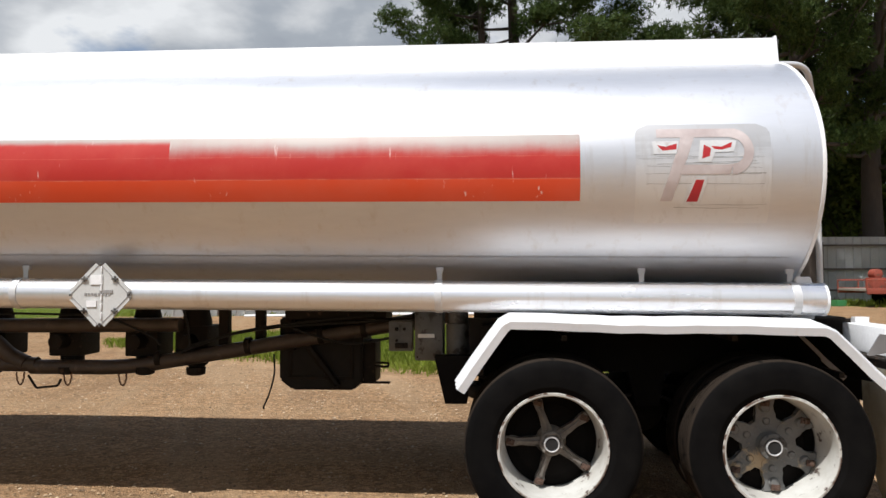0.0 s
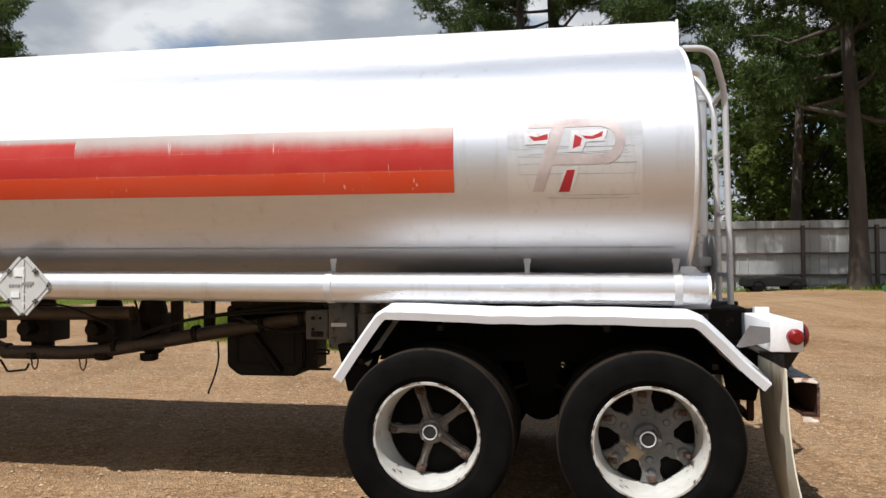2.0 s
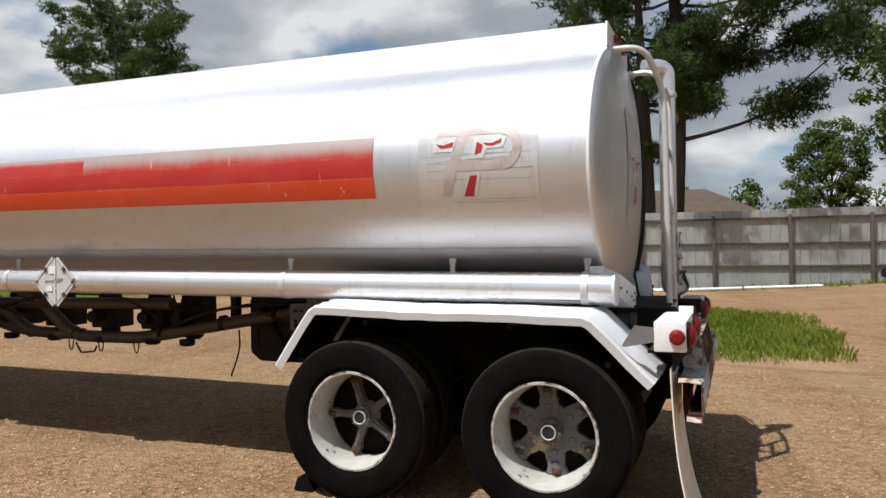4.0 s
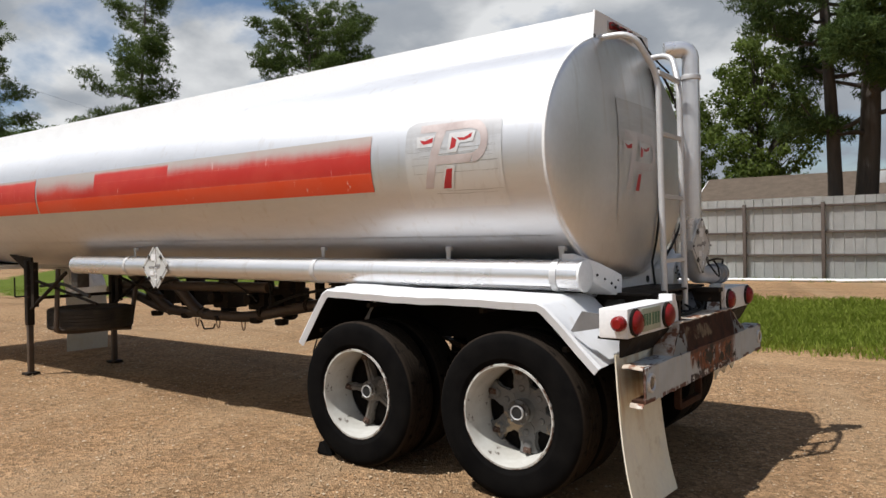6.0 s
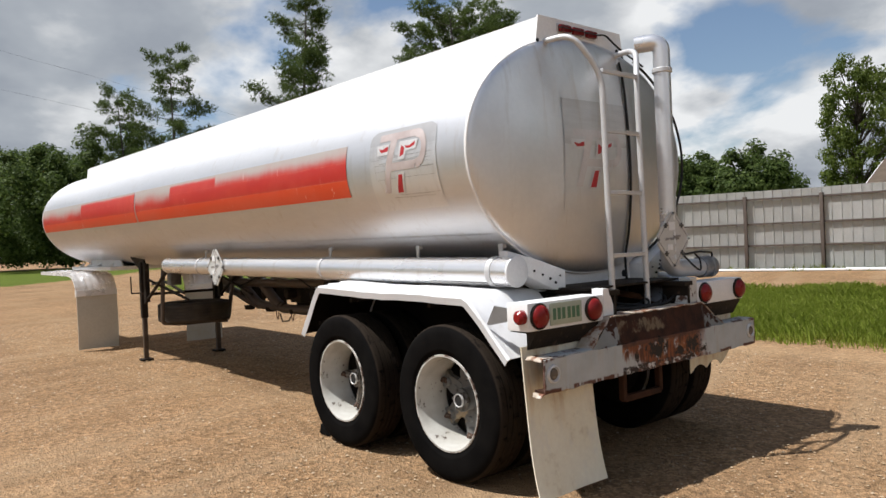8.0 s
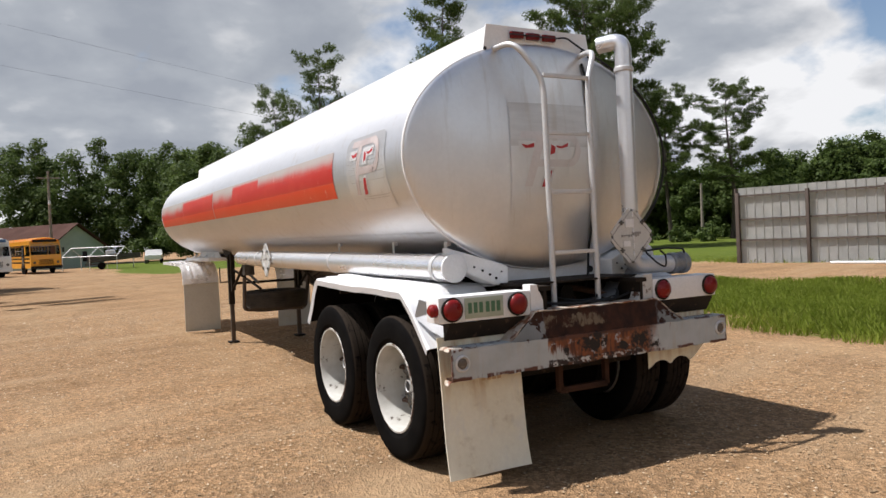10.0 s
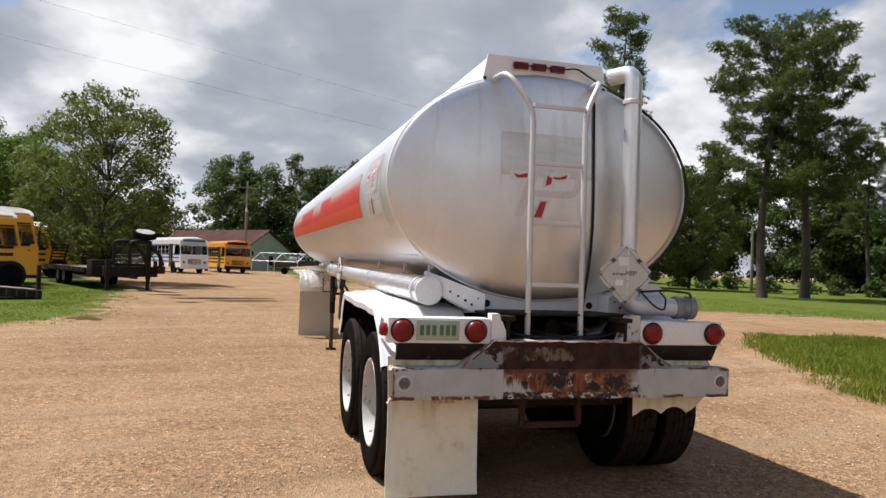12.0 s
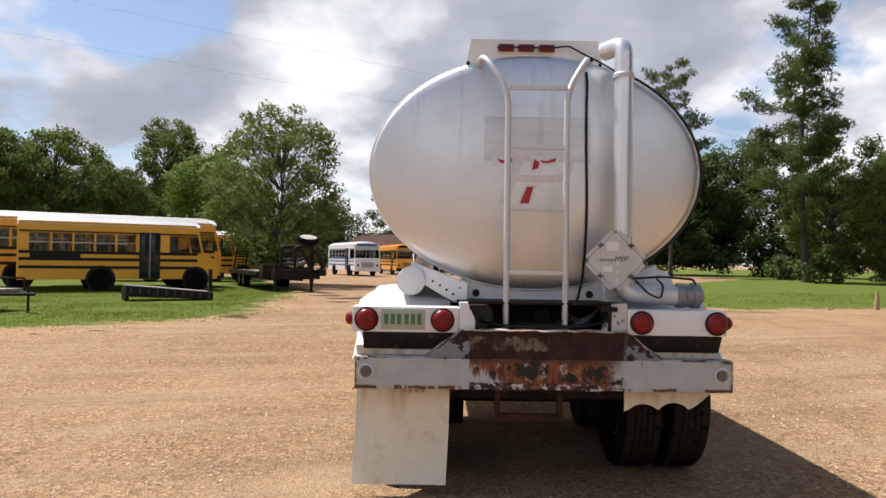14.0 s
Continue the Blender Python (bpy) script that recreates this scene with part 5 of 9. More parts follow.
# folded wings that carry the tank's flanks
for side in (-1, 1):
    bm = fresh()
    prism(bm, [(CY + side * a, z) for a, z in ((0.86, 1.462), (0.70, 1.402), (0.466, 1.318), (0.468, 1.190), (0.575, 1.196), (0.765, 1.300), (0.86, 1.385))], 0, 2.38, 2.597)
    bmesh.ops.bevel(bm, geom=list(bm.edges), offset=0.004, segments=1, affect="EDGES")
    for v in bm.verts:
        if v.co.x > 2.5:
            v.co.x -= max(0.0, abs(v.co.y - CY) - 0.60) * 0.52
    wing = part("cradle_wing", bm, WHITE, trailer, "white folded wing of the tank cradle")
    for a, z, r in ((0.705, 1.325, 0.008), (0.655, 1.298, 0.008), (0.610, 1.270, 0.009), (0.565, 1.242, 0.009), (0.52, 1.285, 0.006)):
        bm = fresh()
        x = 2.597 - max(0.0, a - 0.60) * 0.52
        lathe(bm, [(x - 0.004, r), (x + 0.003, r)], "x", 10, (0, CY + side * a, z))
        part("bolt_hole", bm, CABLE, wing)

# bogie frame, axles, springs
for y in (5.08, 5.92):
    bm = fresh()
    block(bm, 0.42, 2.95, y - 0.05, y + 0.05, 1.16, 1.19)
    block(bm, 0.42, 2.95, y - 0.05, y + 0.05, 0.92, 0.95)
    block(bm, 0.42, 2.95, y - 0.012, y + 0.012, 0.95, 1.16)
    part("frame_rail", bm, BLACK_STEEL, trailer, "dark oily steel frame rail")
for x in (0.55, 1.56, 2.30):
    bm = fresh()
    block(bm, x - 0.04, x + 0.04, 4.98, 6.02, 0.95, 1.15, 0.006)
    part("cross_member", bm, BLACK_STEEL, trailer)
bm = fresh()
block(bm, 2.81, 2.89, 4.98, 6.02, 0.90, 1.01, 0.006)
part("cross_member", bm, BLACK_STEEL, trailer)
bm = fresh()
block(bm, 2.30, 2.80, 4.96, 6.04, 1.19, 1.205, 0.004)
part("rear_deck", bm, BLACK_STEEL, trailer, "dark steel rear deck plate")
bm = fresh()
prism(bm, [(4.968, 1.205), (5.020, 1.205), (5.095, 1.035), (4.968, 1.035)], 0, 2.86, 2.944)
part("corner_gusset", bm, WHITE, trailer, "clean white gusset by the lamp box")
bm = fresh()
prism(bm, [(6.032, 1.212), (5.950, 1.205), (5.935, 1.150), (5.885, 1.035), (6.032, 1.035)], 0, 2.86, 2.944)
part("corner_gusset", bm, WHITE_WORN, trailer, "chipped white gusset by the lamp box")
AXLES = (0.927, 2.166)
for x in AXLES:
    bm = fresh()
    lathe(bm, [(4.52, 0.050), (4.9, 0.062), (6.1, 0.062), (6.48, 0.050)], "y", 16, (x, 0, 0.50))
    part("axle", bm, BLACK_STEEL, trailer)
    for y in (4.99, 6.01):
        bm = fresh()
        for k in range(6):
            ln = 0.54 - 0.07 * k
            for sx in (-1, 1):
                for q in range(4):
                    x0, x1 = x + sx * ln * q / 4, x + sx * ln * (q + 1) / 4
                    zz = lambda v: 0.60 + 0.012 * k * -1 + 0.10 * ((v - x) / 0.54) ** 2
                    a = [bm.verts.new(p) for p in ((x0, y - 0.04, zz(x0)), (x1, y - 0.04, zz(x1)), (x1, y + 0.04, zz(x1)), (x0, y + 0.04, zz(x0)))]
                    b = [bm.verts.new((v.co.x, v.co.y, v.co.z + 0.010)) for v in a]
                    for i in range(4):
                        bm.faces.new((a[i], a[(i + 1) % 4], b[(i + 1) % 4], b[i]))
                    bm.faces.new(b), bm.faces.new(list(reversed(a)))
        part("leaf_spring", bm, BLACK_STEEL, trailer)
        bm = fresh()
        block(bm, x - 0.07, x + 0.07, y - 0.05, y + 0.05, 0.50, 0.66, 0.008)
        part("spring_seat", bm, BLACK_STEEL, trailer)
# hangers blackened to carry the deep shade between the wheels
for y in (4.99, 6.01):
    for x in (0.34, 1.563, 2.78):
        bm = fresh()
        prism(bm, [(x - 0.14, 0.95), (x + 0.14, 0.95), (x + 0.07, 0.64), (x - 0.07, 0.64)], 1, y - 0.055, y + 0.055)
        part("spring_hanger", bm, SHADE_GRIME, trailer)
for x in AXLES:
    for y in (5.02, 5.98):
        bm = fresh()
        lathe(bm, [(0, 0.03), (0.01, 0.085), (0.08, 0.085), (0.10, 0.06), (0.17, 0.06)], "x", 16, (x + 0.18, y + (0.15 if y < 5.5 else -0.15), 0.62))
        part("brake_chamber", bm, BLACK_STEEL, trailer)


# wheels: a white rim with its tyre and cast spoke hub
def tyre_mesh():
    bm = fresh()
    R, w, ri = 0.504, 0.135, 0.300
    prof = [(-w * 0.82, ri), (-w * 0.93, ri + 0.02), (-w * 0.97, ri + 0.040), (-w * 0.995, ri + 0.044), (-w * 1.00, ri + 0.050), (-w * 1.01, ri + 0.060), (-w * 1.03, ri + 0.085), (-w * 1.035, ri + 0.105), (-w * 1.03, R - 0.084), (-w * 1.025, R - 0.066), (-w * 1.01, R - 0.050), (-w * 0.98, R - 0.034), (-w * 0.91, R - 0.014), (-w * 0.82, R - 0.003)]
    ribs = [-0.78, -0.50, -0.44, -0.18, -0.12, 0.12, 0.18, 0.44, 0.50, 0.78]
    for i, q in enumerate(ribs):
        prof.append((w * q, R))
        if 0 < i < len(ribs) - 1 and i % 2 == 1:
            prof += [(w * (q + 0.008), R - 0.012), (w * (ribs[i + 1] - 0.008), R - 0.012)]
    prof += [(-a, r) for a, r in reversed(prof[:14])]
    lathe(bm, prof, "y", 72, (0, 0, 0), True)
    return bm


def rim_mesh():
    bm = fresh()
    prof = [(-0.115, 0.318), (-0.128, 0.312), (-0.128, 0.300), (-0.112, 0.292), (-0.02, 0.286), (0.06, 0.272), (0.13, 0.268), (0.13, 0.279), (-0.02, 0.296), (-0.10, 0.303)]
    lathe(bm, prof, "y", 64, (0, 0, 0), True)
    return bm


def hub_mesh(wide):
    """A cast hub: slim spokes, or a star with scalloped cut-outs."""
    bm = fresh()
    lathe(bm, [(-0.045, 0.030), (-0.050, 0.045), (-0.045, 0.058), (0.0, 0.066), (0.02, 0.085), (0.12, 0.10)], "y", 24)
    if wide:
        lathe(bm, [(0.013, 0.06), (0.016, 0.150), (0.05, 0.155)], "y", 36)
    arms = 6 if wide else 5
    for k in range(arms):
        a = 2 * math.pi * k / arms + 0.31
        m = Matrix.Rotation(a, 4, "Y")
        if wide:
            half = [(0.05, 0.027), (0.10, 0.055), (0.125, 0.066), (0.145, 0.062), (0.165, 0.050), (0.19, 0.042), (0.22, 0.041), (0.245, 0.052), (0.268, 0.078)]
        else:
            half = [(0.05, 0.036), (0.10, 0.025), (0.18, 0.019), (0.23, 0.020), (0.268, 0.030)]
        outline = [(r, -w) for r, w in half] + [(r, w) for r, w in reversed(half)]
        b2 = fresh()
        prism(b2, outline, 1, 0.012 if wide else 0.0, 0.055)
        bmesh.ops.bevel(b2, geom=list(b2.edges), offset=0.008, segments=2, affect="EDGES")
        # raised rib along the spoke
        if wide:
            lathe(b2, [(-0.004, 0.022), (0.004, 0.030), (0.02, 0.034)], "y", 14, (0.215, 0, 0))
            lathe(b2, [(0.004, 0.016), (0.010, 0.022), (0.02, 0.024)], "y", 12, (0.135, 0, 0))
        else:
            block(b2, 0.06, 0.21, -0.014, 0.004, -0.009, 0.009, 0.004)
        bmesh.ops.transform(b2, matrix=m, verts=b2.verts)
        tmp = bpy.data.meshes.new("spoke")
        b2.to_mesh(tmp)
        b2.free()
        bm.from_mesh(tmp)
        bpy.data.meshes.remove(tmp)
    return bm


def cap_mesh(wide):
    """A bolted cover on the hub, with a raised collar."""
    bm = fresh()
    r = 0.078 if wide else 0.070
    lathe(bm, [(-0.040, r), (-0.056, r - 0.002), (-0.060, r - 0.008), (-0.060, 0.052), (-0.068, 0.049), (-0.070, 0.014)], "y", 32)
    for k in range(6):
        a = math.pi * k / 3
        lathe(bm, [(-0.072, 0.0055), (-0.070, 0.008), (-0.058, 0.0085)], "y", 6, ((r - 0.012) * math.cos(a), 0, (r - 0.012) * math.sin(a)))
    return bm


def clamp_mesh():
    bm = fresh()
    lathe(bm, [(-0.032, 0.011), (-0.028, 0.014), (0.004, 0.014)], "y", 6)
    block(bm, -0.024, 0.026, -0.012, 0.006, -0.017, 0.017, 0.004)
    return bm


HUB_IN = 0.062


def back_drum():
    bm = fresh()
    # wide flange covers the pale back of the rim
    lathe(bm, [(0.055, 0.05), (0.055, 0.205), (0.060, 0.215), (0.066, 0.222), (0.069, 0.286), (0.075, 0.286), (0.075, 0.222), (0.20, 0.222), (0.20, 0.10)], "y", 40)
    return bm


wheel_protos = {}
for x, wide in zip(AXLES, (False, True)):
    for y, face in ((4.445, 1), (4.765, 1), (6.555, -1), (6.235, -1)):
        key = wide
        m = pose(x, y, 0.500, 0, 0, 0 if face > 0 else 180) @ Matrix.Rotation(0.11 if wide else 0.31, 4, "Y")
        if key not in wheel_protos:
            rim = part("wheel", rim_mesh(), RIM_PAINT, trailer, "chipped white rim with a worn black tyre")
            rim.matrix_basis = m
            part("tyre", tyre_mesh(), TYRE_RUBBER, rim, "worn black truck tyre")
            hub = part("spoke_hub", hub_mesh(wide), HUB_STAR if wide else HUB_SLIM, rim, "grey cast six-armed hub" if wide else "greasy cast five-spoke hub")
            hub.matrix_basis = pose(0, HUB_IN, 0)
            cl = None
            arms = 6 if wide else 5
            for k in range(arms):
                a = 2 * math.pi * k / arms + 0.31
                cm = pose(0.240 * math.cos(a), HUB_IN, -0.240 * math.sin(a))
                if cl is None:
                    cl = part("clamp", clamp_mesh(), CLAMP_RUST, rim, "rusty rim clamp")
                    cl.matrix_basis = cm
                else:
                    again(cl, cm)
            cap = part("hub_cap", cap_mesh(wide), CAST_GREY if wide else HUB_SLIM, rim, "bolted round hub cap")
            cap.matrix_basis = pose(0, HUB_IN, 0)
            bm = fresh()
            lathe(bm, [(-0.076, 0.037), (-0.080, 0.0395), (-0.080, 0.0435), (-0.074, 0.046), (-0.066, 0.046), (-0.066, 0.037)], "y", 28, (0, 0, 0), True)
            part("cap_ring", bm, SILVER, rim, "bare bright metal ring").matrix_basis = pose(0, HUB_IN, 0)
            # flat dark disc stands for the shaded hole in the hub's middle
            bm = fresh()
            lathe(bm, [(-0.074, 0.037), (-0.070, 0.030), (-0.066, 0.010)], "y", 24)
            part("cap_window", bm, CABLE, rim, "dark disc drawn for the hub's centre hole").matrix_basis = pose(0, HUB_IN, 0)
            part("brake_drum", back_drum(), SHADE_GRIME, rim).matrix_basis = pose(0, HUB_IN, 0)
            wheel_protos[key] = rim
        else:
            again(wheel_protos[key], m, "wheel")


# fenders over the bogie
def fender(side):
    yo, yi = CY + side * 1.21, CY + side * 0.58
    line = [(0.385, 0.835), (0.48, 0.975), (0.58, 1.115), (0.640, 1.195), (0.69, 1.225), (0.90, 1.222), (1.05, 1.214), (1.18, 1.211), (1.30, 1.203), (1.42, 1.206), (1.55, 1.201), (1.72, 1.206), (1.85, 1.203), (2.00, 1.203), (2.15, 1.197), (2.40, 1.192), (2.455, 1.168), (2.56, 1.065), (2.67, 0.950), (2.785, 0.845)]
    bm = fresh()
    nrm = []
    for i, (x, z) in enumerate(line):
        a, b = line[max(0, i - 1)], line[min(len(line) - 1, i + 1)]
        t = Vector((b[0] - a[0], 0, b[1] - a[1])).normalized()
        nrm.append(Vector((-t.z, 0, t.x)))
    rows = []
    for (x, z), n in zip(line, nrm):
        j = 0.006 * math.sin(x * 9.0) + 0.004 * math.sin(x * 23.0 + 1.0)
        p = Vector((x, 0, z))
        row = [p - n * 0.055 + Vector((0, yo + side * -0.004 + side * j, 0)), p - n * 0.010 + Vector((0, yo + side * (j + 0.004), 0)), p + n * 0.004 + Vector((0, yo - side * 0.012, 0)),
               p + n * 0.005 + Vector((0, yo - side * 0.085, 0)), p + n * 0.016 + Vector((0, yo - side * 0.100, 0)), p + n * 0.016 + Vector((0, yo - side * 0.20, 0)), p + n * 0.027 + Vector((0, yo - side * 0.215, 0)), p + n * 0.027 + Vector((0, (yo + yi) / 2, 0)), p + n * 0.008 + Vector((0, yi, 0)), p - n * 0.04 + Vector((0, yi, 0))]
        rows.append([bm.verts.new(q) for q in row])
    for a, b in zip(rows, rows[1:]):
        for k in range(len(a) - 1):
            bm.faces.new((a[k], a[k + 1], b[k + 1], b[k]))
    bmesh.ops.recalc_face_normals(bm, faces=bm.faces)
    bmesh.ops.solidify(bm, geom=bm.faces[:], thickness=0.004)
    f = part("fender", bm, FENDER, trailer, "dented pale ribbed sheet-metal fender over the wheels")
    # sheet added inside the fender, its black holding dirt and shade
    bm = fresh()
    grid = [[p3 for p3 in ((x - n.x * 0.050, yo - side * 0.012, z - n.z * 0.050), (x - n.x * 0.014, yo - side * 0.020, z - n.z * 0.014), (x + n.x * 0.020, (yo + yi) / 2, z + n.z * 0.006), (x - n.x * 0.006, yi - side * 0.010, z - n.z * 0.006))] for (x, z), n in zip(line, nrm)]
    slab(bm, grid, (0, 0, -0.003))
    part("fender_liner", bm, SHADE_GRIME, f, "underside black with road dirt and painted shade")
    for x in (0.52, 1.0, 1.95, 2.52):
        bm = fresh()
        block(bm, x - 0.015, x + 0.015, min(yo - side * 0.10, yi - side * 0.1), max(yo - side * 0.10, yi - side * 0.1), 1.10 if 0.6 < x < 2.4 else 0.90, 1.13 if 0.6 < x < 2.4 else 0.93)
        part("fender_stay", bm, BLACK_STEEL, f)
    # panel closing the wheel well, coloured as dark as the shade there
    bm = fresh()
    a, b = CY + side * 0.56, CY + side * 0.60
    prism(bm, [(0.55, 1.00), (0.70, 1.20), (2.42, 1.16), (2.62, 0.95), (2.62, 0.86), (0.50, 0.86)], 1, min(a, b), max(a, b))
    part("inner_panel", bm, SHADE_GRIME, f)


fender(-1)
fender(1)

# mud flaps
bm = fresh()
grid = []
for i in range(19):
    t = i / 18
    grid.append([(2.865 + 0.030 * t + 0.085 * t ** 3 + 0.004 * math.sin(k * 0.9) * t, 4.312 + 0.592 * k / 8 + 0.010 * math.sin(t * 4), 0.92 - 0.855 * t) for k in range(9)])
slab(bm, grid, (-0.008, 0, 0))
part("mud_flap", bm, FLAP, trailer, "dusty off-white mud flap bowed outward at the foot")
for k in range(4):
    bm = fresh()
    block(bm, 2.8795, 2.8835, 4.612 + 0.039 * k, 4.638 + 0.039 * k, 0.622, 0.662)
    part("worn_mark", bm, FLAP_MARK, trailer, "faded orange mark on the flap")
bm = fresh()
low = [(6.62, 0.655), (6.56, 0.605), (6.50, 0.555)]
for y0, y1, top in ((6.455, 6.265, 0.575), (6.250, 6.075, 0.565)):
    low += [(y0 + (y1 - y0) * k / 8, 0.532 + (top - 0.532) * math.sin(math.pi * k / 8) ** 0.7) for k in range(9)]
low += [(6.04, 0.515)]
prism(bm, [(6.04, 0.90), (6.62, 0.90)] + low, 0, 2.86, 2.868)
part("mud_flap", bm, FLAP, trailer, "torn-off stub of a dusty mud flap")

# rear bumper: a channel with a bent upper plate
bm = fresh()
rng = random.Random(9)
def ragged(y0, y1, z, amp, step=0.06):
    pts, y = [], y0
    s = 1 if y1 > y0 else -1
    while (y1 - y) * s > 0:
        pts.append((y, z + amp * (rng.random() - 0.5)))
        y += s * step
    pts.append((y1, z))
    return pts
prism(bm, ragged(4.322, 6.676, 0.672, 0.010) + list(reversed(ragged(4.322, 6.676, 0.862, 0.006))), 0, 3.014, 3.026)
bumper = part("bumper", bm, BUMPER, trailer, "grey-white steel bumper channel eaten by rust")
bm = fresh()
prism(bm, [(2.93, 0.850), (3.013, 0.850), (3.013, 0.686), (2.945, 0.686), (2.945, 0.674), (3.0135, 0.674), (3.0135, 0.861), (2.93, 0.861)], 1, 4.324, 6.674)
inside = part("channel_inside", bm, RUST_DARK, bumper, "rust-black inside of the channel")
# black plate added behind the open channel in place of the shade inside it
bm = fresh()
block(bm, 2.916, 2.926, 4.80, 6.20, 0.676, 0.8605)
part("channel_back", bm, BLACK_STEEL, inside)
bm = fresh()
slab(bm, [[(2.900 + 0.116 * k / 3, 4.306 + 0.016 * j + 0.010 * math.sin(k * 2.1 + j) * (1 if j == 0 else 0), 0.864 - (0.014 if j == 0 else 0.0) + 0.004 * math.sin(k * 1.3)) for k in range(4)] for j in range(7)], (0, 0, 0.005))
part("bent_end", bm, FLAKED, bumper, "torn flaking corner of the bumper")
bm = fresh()
slab(bm, [[(2.940 + 0.078 * k / 3, 4.300 + 0.014 * j + 0.012 * math.sin(k * 1.7 + 1) * (1 if j == 0 else 0), 0.672 - (0.018 if j == 0 else 0.0)) for k in range(4)] for j in range(5)], (0, 0, -0.005))
part("bent_end", bm, FLAKED, bumper, "torn flaking corner of the bumper")
bm = fresh()
block(bm, 2.905, 3.015, 4.42, 6.672, 0.8625, 0.8675)
part("top_flange", bm, BUMPER, bumper, "rust-edged top of the channel")
bm = fresh()
cols = 24
rows = []
for j in range(5):
    t = j / 4
    ya, yb = 4.76 + 0.22 * t, 6.24 - 0.22 * t
    rows.append([bm.verts.new((3.018 - 0.035 * t + 0.0025 * math.sin(k * 0.9 + j), ya + (yb - ya) * k / cols, 0.862 + 0.168 * t + (0.006 * math.sin(k * 2.3) if j == 4 else 0))) for k in range(cols + 1)])
for a, b in zip(rows, rows[1:]):
    for k in range(cols):
        bm.faces.new((a[k], a[k + 1], b[k + 1], b[k]))
bmesh.ops.solidify(bm, geom=bm.faces[:], thickness=0.010)
plate_ob = part("upper_plate", bm, BUMPER, bumper, "rust-brown upper plate with flaking paint")
bm = fresh()
slab(bm, [[(2.860 + 0.132 * k / 3, 4.975 + 1.050 * j / 20, 1.030 + 0.003 * math.sin(j * 1.7)) for k in range(4)] for j in range(21)], (0, 0, 0.007))
part("plate_top", bm, FLAKED, plate_ob, "pale flaking top of the plate")
for ya, yb in ((4.758, 4.978), (6.242, 6.022)):
    bm = fresh()
    slab(bm, [[(3.018 - 0.035 * j / 5 - 0.120 * k / 3 + 0.004 * math.sin(j * 2.1 + k), ya + (yb - ya) * j / 5 + 0.006 * math.sin(j * 1.9), 0.868 + 0.164 * j / 5) for k in range(4)] for j in range(6)], (0, 0.008 if ya > yb else -0.008, 0))
    part("plate_end", bm, FLAKED, plate_ob, "white flange patched with orange rust")
for y in (4.392, 6.606):
    bm = fresh()
    lathe(bm, [(3.026, 0.052), (3.036, 0.051), (3.040, 0.042), (3.030, 0.036)], "x", 24, (0, y, 0.775))
    ring = part("marker_ring", bm, SILVER, bumper)
    bm = fresh()
    lathe(bm, [(3.027, 0.036), (3.036, 0.030), (3.040, 0.010)], "x", 20, (0, y, 0.775))
    part("marker_lens", bm, LENS_CLEAR, ring)
# solid bars over the flaps; their black stands for the shade in the hollow
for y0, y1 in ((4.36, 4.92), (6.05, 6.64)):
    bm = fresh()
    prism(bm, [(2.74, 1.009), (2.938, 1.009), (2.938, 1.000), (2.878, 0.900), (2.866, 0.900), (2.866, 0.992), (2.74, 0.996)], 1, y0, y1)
    part("flap_bar", bm, BLACK_STEEL, trailer, "dark flap bar filling the shaded hollow above the bumper")
# hanging step frame in the middle
bm = fresh()
for y in (5.22, 5.62):
    block(bm, 2.86, 2.90, y - 0.018, y + 0.018, 0.47, 0.92, 0.003)
block(bm, 2.86, 2.90, 5.22, 5.62, 0.455, 0.495, 0.003)
part("step_frame", bm, RUST_DARK, trailer, "rusty hanging step frame")
bm = fresh()
block(bm, 2.52, 2.62, 4.90, 6.10, 0.545, 0.655, 0.008)
part("rear_beam", bm, BLACK_STEEL, trailer, "dark beam under the rear")
# added tank, not a known part: hides the sunlit ground beyond the axles
bm = fresh()
lathe(bm, [(5.02, 0.06), (5.05, 0.13), (5.12, 0.155), (5.88, 0.155), (5.95, 0.13), (5.98, 0.06)], "y", 24, (1.55, 0, 0.60))
part("air_tank", bm, SHADE_GRIME, trailer, "black tank added across the frame to close the view beneath")


